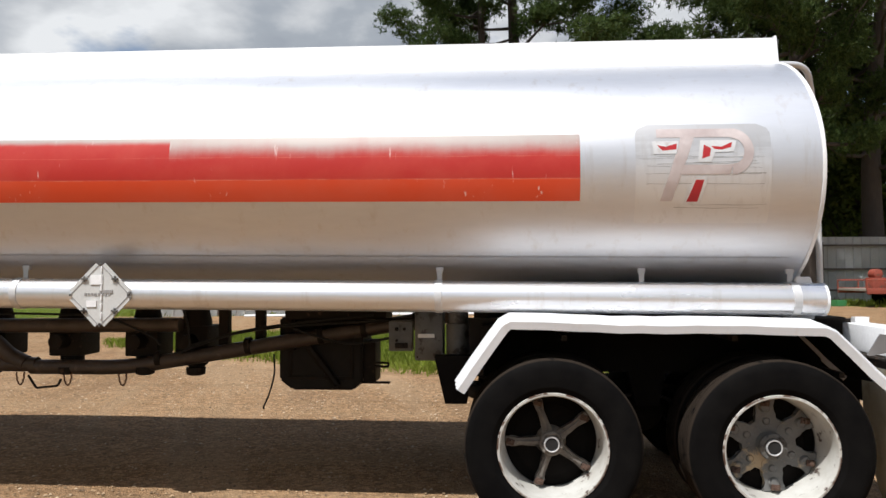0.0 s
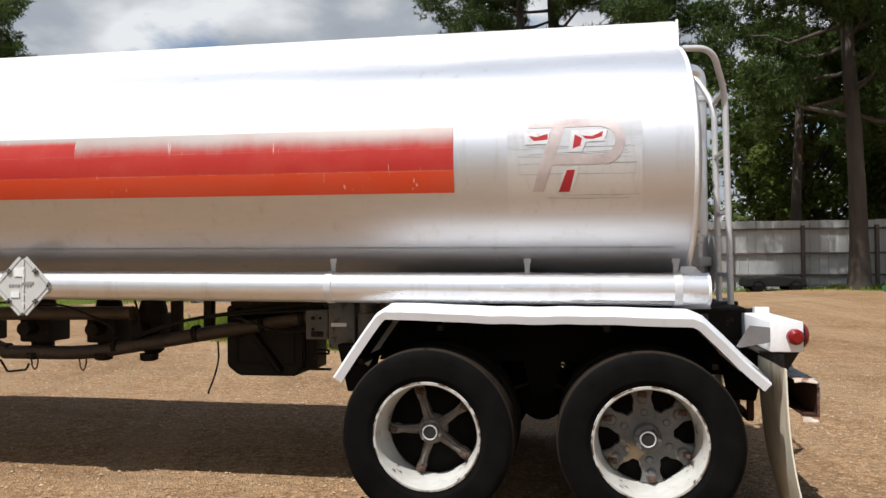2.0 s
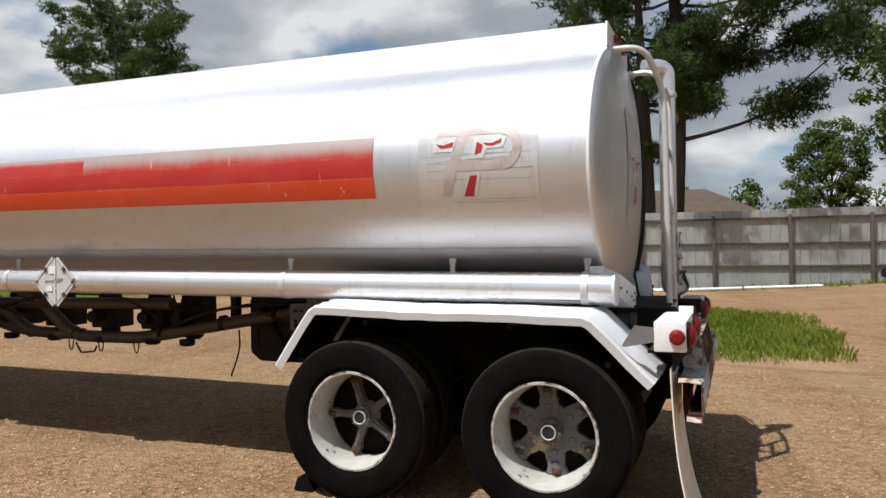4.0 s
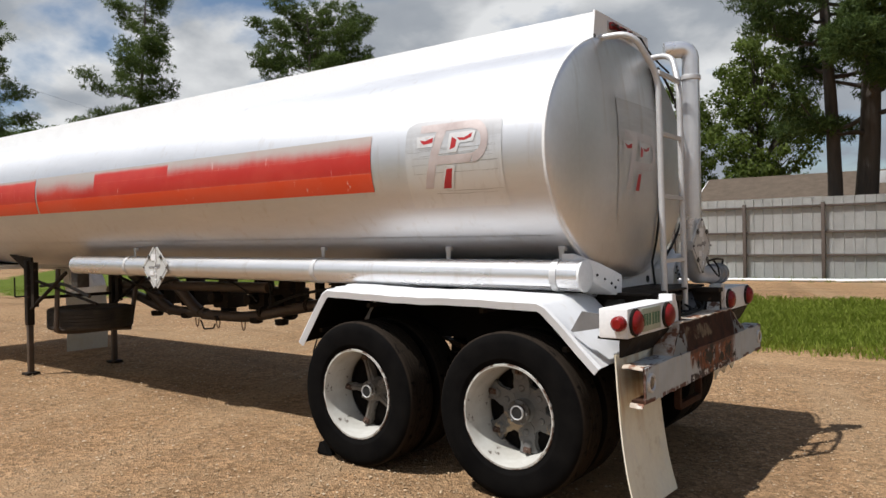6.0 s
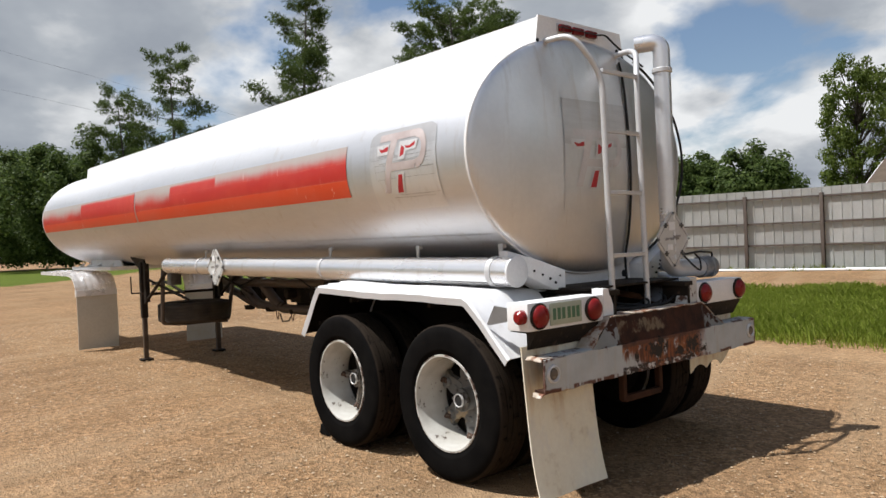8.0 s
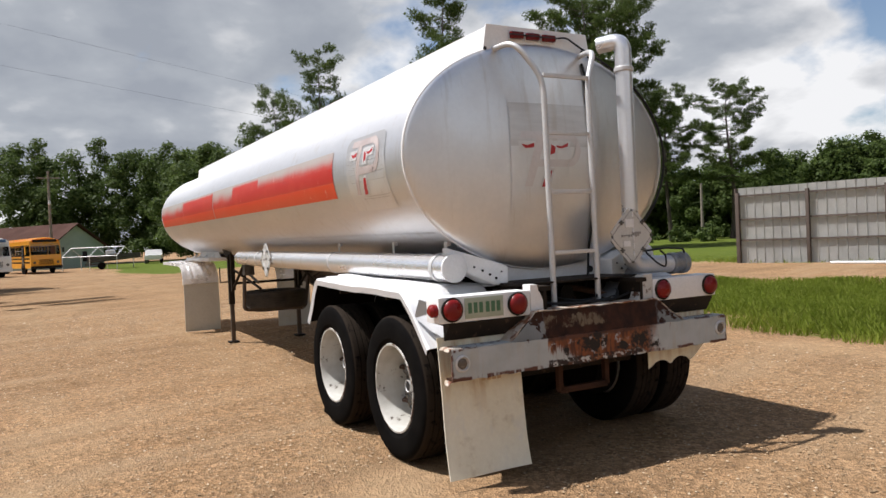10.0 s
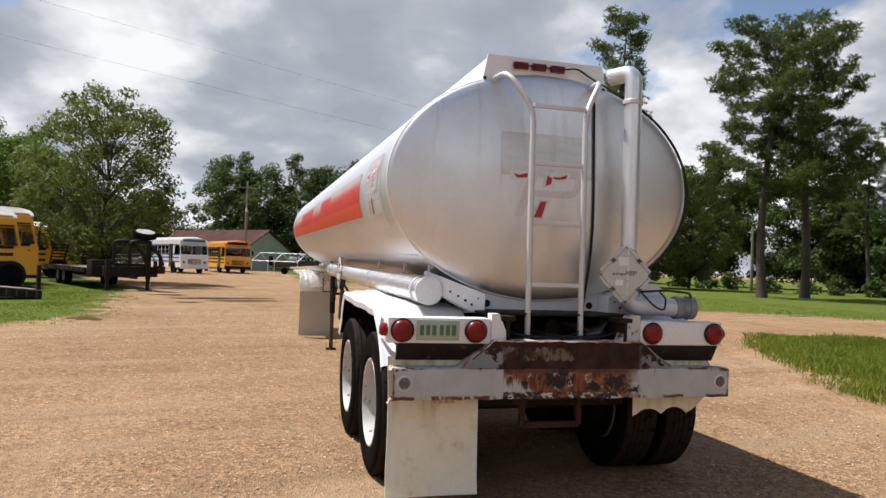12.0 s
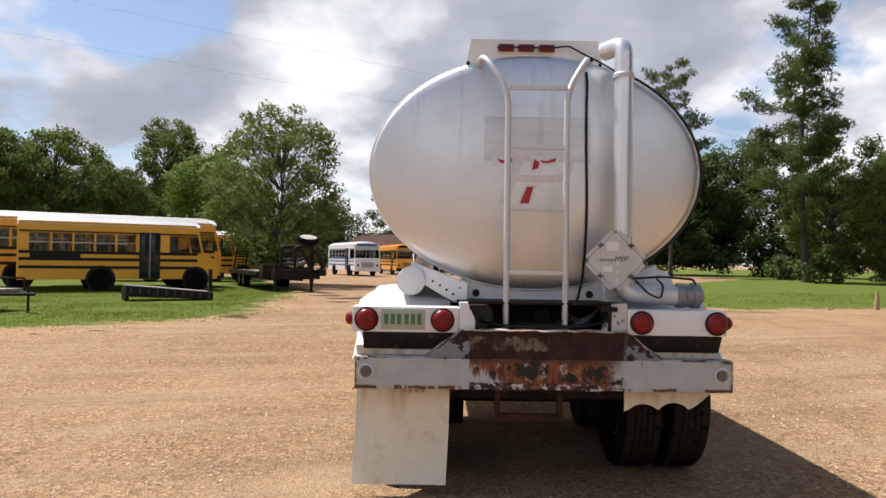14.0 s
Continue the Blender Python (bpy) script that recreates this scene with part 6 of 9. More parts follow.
# lamp boxes
def lamp_box(y0, y1, lamps, side, plate):
    bm = fresh()
    block(bm, 2.78, 2.945, y0, y1, 1.012, 1.172, 0.008)
    box_ob = part("lamp_box", bm, WHITE, trailer, "white steel box of tail lamps")
    for y in lamps:
        bm = fresh()
        lathe(bm, [(2.945, 0.074), (2.955, 0.076), (2.960, 0.070)], "x", 32, (0, y, 1.093))
        ring = part("lamp_ring", bm, BLACK_STEEL, box_ob)
        bm = fresh()
        lathe(bm, [(2.950, 0.068), (2.972, 0.062), (2.985, 0.045), (2.992, 0.02)], "x", 32, (0, y, 1.093))
        part("lens", bm, LENS, ring, "round red tail lamp lens")
    bm = fresh()
    ys = y0 if side < 0 else y1
    lathe(bm, [(0, 0.042), (side * 0.03, 0.040), (side * 0.046, 0.024)], "y", 20, (2.90, ys, 1.093))
    part("side_lamp", bm, LENS, box_ob, "small red side lamp")
    bm = fresh()
    prism(bm, [(2.612, 1.040), (2.680, 1.150), (2.78, 1.140), (2.78, 1.062), (2.625, 1.032)], 1, min(ys, ys - side * 0.01), max(ys, ys - side * 0.01))
    part("side_gusset", bm, GUSSET, box_ob, "dull grey bracket plate")
    if plate:
        bm = fresh()
        block(bm, 2.946, 2.952, 4.472, 4.752, 1.030, 1.158, 0.002)
        pl = part("registration_plate", bm, PLATE, box_ob, "faded pale green registration plate")
        bm = fresh()
        for k in range(6):
            y = 4.494 + 0.040 * k + (0.008 if k > 2 else 0)
            block(bm, 2.952, 2.954, y, y + 0.026, 1.062, 1.128)
        part("plate_bar", bm, PLATE_MARK, pl)


lamp_box(4.292, 4.965, (4.382, 4.862), -1, True)
lamp_box(6.035, 6.668, (6.125, 6.602), 1, False)

# ladder at the rear
bm = fresh()
for s, y, yt in ((-1, 5.277, 5.09), (1, 5.665, 5.85)):
    pts = rounded([(2.785, y, 1.02), (2.765, y, 2.60), (2.66, yt + (y - yt) * 0.15, 2.86), (2.44, yt, 2.86)], 0.12, 6)
    sweep(bm, pts, 0.0205, 12)
ladder = part("ladder", bm, SILVER, trailer, "bent silver pipe ladder")
for z in (2.620, 2.225, 1.816, 1.397):
    bm = fresh()
    xx = 2.785 - 0.02 * (z - 1.02) / 1.58
    block(bm, xx - 0.012, xx + 0.012, 5.277, 5.665, z - 0.014, z + 0.014, 0.003)
    part("rung", bm, SILVER, ladder)

# vapour pipe up the rear, with its elbow and the coupling at its foot
bm = fresh()
sweep(bm, rounded([(2.72, 6.055, 1.42), (2.72, 6.050, 2.935), (2.56, 5.955, 2.925)], 0.12, 8), 0.061, 24)
pipe_ob = part("vapour_pipe", bm, ALU_TUBE, trailer, "fat silver vapour pipe with an elbow at the top")
bm = fresh()
lathe(bm, [(2.70, 0.068), (2.705, 0.072), (2.73, 0.072), (2.735, 0.068)], "z", 24, (2.72, 6.050, 0))
part("pipe_clamp", bm, SILVER, pipe_ob)
bm = fresh()
sweep(bm, rounded([(2.72, 6.055, 1.45), (2.72, 6.06, 1.27), (2.74, 6.30, 1.265), (2.75, 6.42, 1.26)], 0.09, 6), 0.066, 20)
part("lower_elbow", bm, SILVER, pipe_ob)
bm = fresh()
lathe(bm, [(6.40, 0.072), (6.41, 0.082), (6.45, 0.082), (6.46, 0.074), (6.50, 0.074), (6.505, 0.084), (6.55, 0.084), (6.56, 0.05), (6.575, 0.05)], "y", 24, (2.75, 0, 1.262))
part("hose_coupling", bm, GALV, pipe_ob, "grey ribbed hose coupling")
bm = fresh()
sweep(bm, rounded([(2.80, 6.10, 1.37), (2.82, 6.30, 1.385), (2.80, 6.50, 1.37), (2.79, 6.52, 1.34)], 0.04), 0.008, 6)
sweep(bm, rounded([(2.80, 6.12, 1.36), (2.84, 6.20, 1.27), (2.84, 6.28, 1.24), (2.82, 6.30, 1.33), (2.80, 6.26, 1.37)], 0.05), 0.007, 6)
part("air_line", bm, CABLE, trailer, "black looped air line")

# hose lines on the head and round its rim
bm = fresh()
pts = [on_head(5.845, 2.80, 0.012)] + [on_head(5.850 - 0.008 * math.sin(k * 0.7) - 0.012 * k / 9, 2.72 - 0.15 * k, 0.014) for k in range(10)]
pts += [Vector((2.52, 5.80, 1.22)), Vector((2.56, 5.74, 1.12))]
sweep(bm, pts, 0.009, 8)
part("black_hose", bm, CABLE, trailer, "thin black hose hanging down the tank head")
bm = fresh()
pts = []
for k in range(31):
    a = radians(62 - 120 * k / 30)
    pts.append((REAR + 0.036, CY + (HALF_W + 0.004) * math.cos(a), tank_z(REAR) + (HALF_H + 0.004) * math.sin(a)))
sweep(bm, pts, 0.010, 8)
part("black_hose", bm, CABLE, trailer, "black air hose clipped round the tank rim")
bm = fresh()
sweep(bm, rounded([(2.5, 5.30, 1.12), (2.62, 5.20, 1.07), (2.70, 5.35, 1.045), (2.78, 5.60, 1.05), (2.62, 5.86, 1.09), (2.5, 5.95, 1.15)], 0.1), 0.010, 6)
sweep(bm, rounded([(2.5, 5.80, 1.18), (2.60, 5.70, 1.10), (2.66, 5.75, 1.06), (2.7, 5.95, 1.08)], 0.06), 0.008, 6)
part("air_line", bm, CABLE, trailer, "tangle of black air lines")
bm = fresh()
lathe(bm, [(2.30, 0.075), (2.55, 0.075), (2.56, 0.09), (2.60, 0.09), (2.60, 0.06)], "x", 20, (0, 5.12, 1.10))
part("rear_outlet", bm, CAST_GREY, trailer, "dark pipe end under the tank head")
bm = fresh()
lathe(bm, [(2.30, 0.05), (2.55, 0.05), (2.58, 0.06)], "x", 20, (0, 5.55, 1.09))
part("rear_outlet", bm, BLACK_STEEL, trailer, "dark pipe ends under the tank head")

for pts in (
    [(2.62, 5.05, 1.16), (2.80, 5.16, 1.085), (2.88, 5.36, 1.052), (2.87, 5.62, 1.06), (2.80, 5.84, 1.10), (2.66, 5.96, 1.17)],
    [(2.66, 5.30, 1.14), (2.86, 5.45, 1.07), (2.89, 5.70, 1.048), (2.84, 5.90, 1.12), (2.82, 5.98, 1.20)],
    [(2.70, 5.72, 1.18), (2.85, 5.60, 1.10), (2.90, 5.46, 1.045), (2.86, 5.24, 1.06), (2.72, 5.10, 1.10)],
    [(2.74, 5.86, 1.20), (2.85, 5.80, 1.13), (2.88, 5.72, 1.06), (2.88, 5.50, 1.045)],
):
    bm = fresh()
    sweep(bm, rounded([(x, y, 1.046 + 0.45 * (z - 1.046)) for x, y, z in pts], 0.12), 0.008, 6)
    part("air_line", bm, CABLE, trailer, "thin black air line in the rear bay")
bm = fresh()
slab(bm, [[(2.70 + 0.05 * k - 0.03 * j, 5.72 + 0.055 * j + 0.012 * math.sin(2.2 * k + j), 1.055 + 0.028 * j + 0.010 * math.sin(1.7 * j + k)) for k in range(4)] for j in range(6)], (0, 0, -0.004))
part("bent_sheet", bm, GALV, trailer, "crumpled grey sheet lying in the rear bay")
bm = fresh()
sweep(bm, rounded([(2.40, 5.70, 1.12), (2.62, 5.72, 1.10), (2.76, 5.80, 1.06)], 0.06), 0.022, 10)
part("air_tank_hose", bm, RUST, trailer, "rusty hose end in the rear bay")

# ---- under the belly: the pipework hangs on the far side ----
FAR_Y = 6.10
bm = fresh()
sweep(bm, rounded([(-3.35, FAR_Y, 0.715), (-2.50, FAR_Y, 0.715), (-0.95, FAR_Y, 0.965), (0.25, FAR_Y, 1.16)], 0.25), 0.062, 18)
p = part("discharge_pipe", bm, BROWN_PIPE, trailer, "grimy brown discharge pipe")
for t in (0.12, 0.42, 0.66, 0.80, 0.97):
    a, b = Vector((-2.55, FAR_Y, 0.735)), Vector((0.0, FAR_Y, 1.115))
    q = a.lerp(b, t)
    bm = fresh()
    sweep(bm, [q, q + (b - a).normalized() * 0.045], 0.074, 18)
    part("pipe_flange", bm, BLACK_STEEL, p)
bm = fresh()
sweep(bm, rounded([(-5.55, FAR_Y, 0.98), (-4.85, FAR_Y, 0.92), (-4.35, FAR_Y, 0.78), (-3.9, FAR_Y, 0.735), (-3.3, FAR_Y, 0.735)], 0.3), 0.062, 16)
part("header_pipe", bm, BROWN_PIPE, trailer, "grimy lower header pipe")
for x0, x1 in ((-4.75, -4.15), (-4.05, -3.5)):
    bm = fresh()
    sweep(bm, rounded([(x0, FAR_Y - 0.12, 1.20), (x0 + 0.22, FAR_Y - 0.10, 1.12), (x1 - 0.05, FAR_Y, 0.80), (x1 + 0.1, FAR_Y, 0.74)], 0.2), 0.070, 16)
    part("branch_pipe", bm, BROWN_PIPE, trailer, "brown branch pipe with an elbow")
bm = fresh()
sweep(bm, [(-5.2, FAR_Y - 0.1, 1.06), (-2.0, FAR_Y - 0.1, 1.08)], 0.060, 16)
part("upper_pipe", bm, BROWN_PIPE, trailer, "brown upper pipe along the valves")
for x in (-4.45, -3.78, -3.10, -2.42, -1.98):
    bm = fresh()
    lathe(bm, [(0.70, 0.06), (0.73, 0.095), (0.84, 0.10), (0.88, 0.075), (1.04, 0.075), (1.05, 0.125), (1.09, 0.125), (1.26, 0.085)], "z", 18, (x, FAR_Y + 0.18, 0))
    v = part("outlet_valve", bm, BLACK_STEEL, trailer, "oily black outlet valve")
    bm = fresh()
    block(bm, x - 0.14, x + 0.15, FAR_Y + 0.05, FAR_Y + 0.36, 0.80, 1.06, 0.02)
    part("valve_body", bm, BLACK_STEEL, v)
    bm = fresh()
    lathe(bm, [(FAR_Y - 0.09, 0.035), (FAR_Y - 0.08, 0.062), (FAR_Y + 0.06, 0.066)], "y", 14, (x, 0, 0.93))
    part("valve_cap", bm, BLACK_STEEL, v)
    bm = fresh()
    lathe(bm, [(0.655, 0.05), (0.665, 0.075), (0.72, 0.08)], "z", 14, (x + 0.07, FAR_Y, 0))
    part("drain_cup", bm, BLACK_STEEL, v)
for x in (-3.00, -2.52, -3.42):
    bm = fresh()
    sweep(bm, [(x + 0.034 * math.cos(a) + 0.004 * (-1) ** k, FAR_Y - 0.05, 0.675 - 0.105 * math.sin(a)) for k, a in enumerate(np.linspace(0, math.pi, 15))], 0.007, 6)
    part("drain_chain", bm, RUST, trailer, "short rusty drain chain")
bm = fresh()
sweep(bm, rounded([(-3.35, FAR_Y - 0.05, 0.65), (-3.27, FAR_Y - 0.06, 0.545), (-3.08, FAR_Y - 0.06, 0.565), (-3.06, FAR_Y - 0.05, 0.62)], 0.02), 0.010, 6)
part("handle_ring", bm, BLACK_STEEL, trailer)
for x, r in ((-1.70, 0.042), (-1.39, 0.038), (-1.13, 0.042)):
    bm = fresh()
    block(bm, x - r, x + r, FAR_Y + 0.06, FAR_Y + 0.14, 0.86, 1.36, 0.006)
    part("support_post", bm, BLACK_STEEL, trailer)
for pts, r in (
    ([(-2.0, FAR_Y - 0.08, 0.86), (-1.62, FAR_Y - 0.06, 1.0), (-1.15, FAR_Y - 0.08, 1.07), (-0.6, FAR_Y - 0.08, 1.10), (0.0, FAR_Y - 0.1, 1.13)], 0.012),
    ([(-1.95, FAR_Y - 0.08, 0.90), (-1.5, FAR_Y - 0.06, 1.03), (-1.0, FAR_Y - 0.08, 1.10), (-0.4, FAR_Y - 0.08, 1.16)], 0.011),
    ([(-1.05, FAR_Y - 0.1, 1.05), (-0.6, FAR_Y - 0.12, 0.91), (-0.15, FAR_Y - 0.1, 1.0), (0.0, FAR_Y - 0.1, 1.09)], 0.011),
    ([(-1.22, FAR_Y - 0.08, 0.84), (-1.21, FAR_Y - 0.08, 0.68), (-1.25, FAR_Y - 0.1, 0.52), (-1.30, FAR_Y - 0.1, 0.41), (-1.29, FAR_Y - 0.1, 0.40)], 0.008),
    ([(-4.4, FAR_Y - 0.16, 1.0), (-3.6, FAR_Y - 0.18, 1.18), (-2.6, FAR_Y - 0.16, 1.16), (-2.2, FAR_Y - 0.16, 0.98), (-2.15, FAR_Y - 0.15, 0.92)], 0.010),
    ([(-2.0, FAR_Y - 0.15, 1.30), (-1.92, FAR_Y - 0.15, 1.12), (-1.90, FAR_Y - 0.15, 0.90), (-1.97, FAR_Y - 0.15, 0.86)], 0.010),
):
    bm = fresh()
    sweep(bm, rounded(pts, 0.25), r, 6)
    part("cable", bm, CABLE, trailer, "loose black cable under the tank")
# tool box
bm = fresh()
prism(bm, [(-1.120, 0.525), (-0.600, 0.525), (-0.520, 0.61), (-0.520, 1.13), (-1.230, 1.13), (-1.230, 0.61)], 1, 6.20, 6.62)
bmesh.ops.bevel(bm, geom=list(bm.edges), offset=0.015, segments=2, affect="EDGES")
tb = part("tool_box", bm, TOOLBOX, trailer, "dusty black tool box")
for a in ((-1.150, -0.600, 0.61, 0.64), (-1.150, -0.600, 1.01, 1.04), (-1.150, -1.120, 0.64, 1.01), (-0.630, -0.600, 0.64, 1.01)):
    bm = fresh()
    block(bm, a[0], a[1], 6.188, 6.202, a[2], a[3], 0.004)
    part("door_bead", bm, BLACK_STEEL, tb)
bm = fresh()
sweep(bm, [(-1.140, 6.16, 1.12), (-0.720, 6.15, 0.57)], 0.030, 8)
part("brace", bm, BLACK_STEEL, tb)
bm = fresh()
block(bm, -0.520, -0.420, 6.24, 6.50, 0.59, 0.93, 0.006)
sweep(bm, rounded([(-0.420, 6.24, 0.75), (-0.310, 6.24, 0.75), (-0.310, 6.24, 0.72), (-0.420, 6.24, 0.72)], 0.01), 0.010, 6)
block(bm, -0.540, -0.300, 6.23, 6.28, 0.578, 0.592)
part("latch_bracket", bm, BLACK_STEEL, tb)
bm = fresh()
block(bm, -1.100, -0.300, 6.05, 6.40, 1.12, 1.20, 0.006)
part("shelf", bm, BLACK_STEEL, tb)
# air control box and valves before the wheels
bm = fresh()
block(bm, -0.155, 0.015, 5.28, 5.36, 0.945, 1.155, 0.010)
vb = part("control_box", bm, CAST_GREY, trailer, "worn grey control box")
for x, z, r in ((-0.10, 1.10, 0.015), (-0.045, 1.10, 0.011), (-0.10, 1.02, 0.011)):
    bm = fresh()
    lathe(bm, [(5.262, r * 0.7), (5.28, r)], "y", 10, (x, 0, z))
    part("knob", bm, BLACK_STEEL, vb)
bm = fresh()
block(bm, -0.11, -0.02, 5.265, 5.282, 0.965, 1.005, 0.006)
lathe(bm, [(5.258, 0.012), (5.266, 0.016)], "y", 10, (-0.06, 0, 0.985))
part("latch", bm, BLACK_STEEL, vb)
bm = fresh()
block(bm, 0.035, 0.235, 5.22, 5.40, 0.885, 1.235, 0.02)
vb = part("valve_cabinet", bm, CAST_GREY, trailer, "grey valve cabinet with a worn label")
bm = fresh()
block(bm, 0.060, 0.175, 5.212, 5.221, 1.045, 1.072, 0.003)
part("label_bar", bm, WHITE, vb)
for x, z in ((0.055, 1.21), (0.215, 1.21), (0.215, 0.91), (0.055, 0.91)):
    bm = fresh()
    lathe(bm, [(5.213, 0.006), (5.221, 0.008)], "y", 8, (x, 0, z))
    part("screw", bm, BLACK_STEEL, vb)
bm = fresh()
lathe(bm, [(0.88, 0.05), (0.89, 0.085), (1.14, 0.085), (1.15, 0.07), (1.24, 0.07)], "z", 24, (0.34, 5.24, 0))
part("filter_can", bm, CAST_GREY, trailer, "grey filter can")
bm = fresh()
lathe(bm, [(4.80, 0.03), (4.81, 0.045), (4.96, 0.05)], "y", 14, (0.47, 0, 0.74))
part("valve_block", bm, BLACK_STEEL, trailer)

# landing legs
for y in (4.83, 5.92):
    bm = fresh()
    block(bm, -5.190, -5.105, y - 0.043, y + 0.043, 0.62, 1.42, 0.006)
    leg = part("landing_leg", bm, BLACK_STEEL, trailer, "dark steel landing leg")
    bm = fresh()
    block(bm, -5.178, -5.117, y - 0.031, y + 0.031, 0.03, 0.70, 0.005)
    part("inner_leg", bm, BROWN_PIPE, leg)
    bm = fresh()
    block(bm, -5.225, -5.070, y - 0.08, y + 0.08, 0.0, 0.03, 0.006)
    part("foot", bm, BLACK_STEEL, leg)
    bm = fresh()
    prism(bm, [(-5.650, 1.50), (-5.050, 1.46), (-5.050, 1.34), (-5.220, 1.30)], 1, y - 0.012, y + 0.012)
    block(bm, -5.040, -4.960, y - 0.03, y + 0.03, 0.85, 1.40)
    part("gusset", bm, BLACK_STEEL, leg)
    bm = fresh()
    sweep(bm, [(-5.100, y, 0.82), (-4.2, y, 1.28)], 0.022, 8)
    sweep(bm, [(-5.100, y, 1.20), (-3.7, y + (0.1 if y < 5.5 else -0.1), 0.92)], 0.018, 8)
    part("brace", bm, BLACK_STEEL, leg)
bm = fresh()
sweep(bm, [(-5.145, 4.83, 0.95), (-5.145, 5.92, 0.95)], 0.02, 8)
sweep(bm, rounded([(-5.145, 4.83, 0.98), (-5.145, 4.66, 0.98), (-5.145, 4.66, 1.22)], 0.02), 0.010, 6)
part("cross_shaft", bm, BLACK_STEEL, trailer)
# spare wheel slung flat in its carrier
bm = tyre_mesh()
bmesh.ops.transform(bm, matrix=pose(-4.85, 5.45, 0.68, 90, 0, 0), verts=bm.verts)
sp = part("spare_tyre", bm, RUBBER_DUST, trailer, "dusty spare tyre slung flat under the tank")
bm = fresh()
sweep(bm, rounded([(-4.6, 4.93, 1.32), (-4.62, 4.90, 0.56), (-4.7, 5.2, 0.52), (-4.7, 5.9, 0.52), (-4.6, 5.98, 1.30)], 0.06), 0.03, 8)
sweep(bm, rounded([(-5.2, 5.15, 0.52), (-4.5, 5.8, 0.52)], 0.06), 0.025, 8)
part("carrier", bm, BROWN_PIPE, sp)
bm = fresh()
sweep(bm, rounded([(-5.1, 4.95, 1.10), (-4.5, 4.93, 1.15), (-3.9, 4.95, 1.0)], 0.2), 0.02, 8)
block(bm, -3.86, -3.72, 4.72, 4.86, 1.12, 1.30, 0.01)
part("tube_hanger", bm, CAST, trailer)
# upper coupler under the nose
bm = fresh()
block(bm, -8.6, -6.3, 4.72, 6.28, 1.30, 1.36, 0.006)
for x in (-8.2, -7.6, -6.9):
    prism(bm, [(4.85, 1.36), (6.15, 1.36), (6.0, 1.46), (5.0, 1.46)], 0, x - 0.012, x + 0.012)
for y in (4.95, 6.05):
    prism(bm, [(-8.4, 1.36), (-6.4, 1.36), (-6.7, 1.55), (-8.0, 1.55)], 1, y - 0.01, y + 0.01)
part("upper_coupler", bm, WHITE, trailer, "pale aluminium coupler frame under the nose")


def nose_fender(side, dx=0.0):
    y0, y1 = CY + side * 1.09, CY + side * 0.47
    line = [(-7.13, 0.93), (-7.14, 1.00), (-7.18, 1.08), (-7.26, 1.17), (-7.38, 1.235), (-7.55, 1.265), (-7.9, 1.27), (-8.5, 1.275), (-9.55, 1.28)]
    line = [(x + dx, z) for x, z in line]
    bm = fresh()
    rows = []
    for i, (x, z) in enumerate(line):
        rows.append([bm.verts.new((x + 0.007 * math.sin(k * 2.2 + i), y0 + (y1 - y0) * k / 24, z + 0.012 * math.sin(k / 24 * math.pi) + 0.006 * math.sin(k * 1.57))) for k in range(25)])
    for a, b in zip(rows, rows[1:]):
        for k in range(24):
            bm.faces.new((a[k], a[k + 1], b[k + 1], b[k]))
    bmesh.ops.solidify(bm, geom=bm.faces[:], thickness=0.006)
    prism(bm, [(x, z + 0.006) for x, z in line] + [(x + (0.0 if i > 1 else -0.05), z - 0.05) for i, (x, z) in reversed(list(enumerate(line)))], 1, min(y0, y0 + side * 0.006), max(y0, y0 + side * 0.006))
    f = part("nose_fender", bm, POLISHED, trailer, "polished ribbed fender under the nose")
    at = pose(dx, 0, 0)
    bm = fresh()
    lo, hi = min(y0, y1), max(y0, y1)
    grid = [[(-7.135 + 0.03 * math.sin(i / 8 * 3) + 0.002 * k * i / 8, lo + (hi - lo) * k / 5, 0.945 - 0.915 * i / 8) for k in range(6)] for i in range(9)]
    slab(bm, grid, (-0.008, 0, 0))
    part("mud_flap", bm, FLAP_PLAIN, f, "plain grey-tan mud flap").matrix_basis = at
    bm = fresh()
    block(bm, -7.127, -7.105, lo, hi, 0.895, 0.985, 0.003)
    block(bm, -7.108, -7.098, lo, hi, 0.972, 0.992, 0.004)
    block(bm, -7.108, -7.098, lo, hi, 0.893, 0.908, 0.004)
    for k in range(8):
        lathe(bm, [(-7.105, 0.010), (-7.098, 0.008)], "x", 6, (0, lo + 0.05 + (hi - lo - 0.1) * k / 7, 0.94))
    part("flap_strip", bm, POLISHED, f, "riveted aluminium strip holding the flap").matrix_basis = at
    bm = fresh()
    sweep(bm, [(-7.6, CY + side * 0.75, 1.26), (-7.6, CY + side * 0.55, 1.40)], 0.02, 8)
    sweep(bm, [(-8.7, CY + side * 0.75, 1.27), (-8.7, CY + side * 0.55, 1.40)], 0.02, 8)
    part("stay", bm, SILVER, f).matrix_basis = at


nose_fender(-1)
nose_fender(1, 0.55)
bm = fresh()
block(bm, -9.06, -8.92, 4.86, 5.00, 2.70, 2.84, 0.01)
part("front_lamp_box", bm, WHITE, trailer)

# a chock against the tyre
bm = fresh()
prism(bm, [(0.455, 0.0), (0.60, 0.0), (0.555, 0.045), (0.515, 0.090), (0.485, 0.090)], 1, 4.38, 4.49)
bmesh.ops.bevel(bm, geom=list(bm.edges), offset=0.008, segments=2, affect="EDGES")
solo("wheel_chock", bm, RUBBER, "black rubber chock against the trailer tyre", "chock")


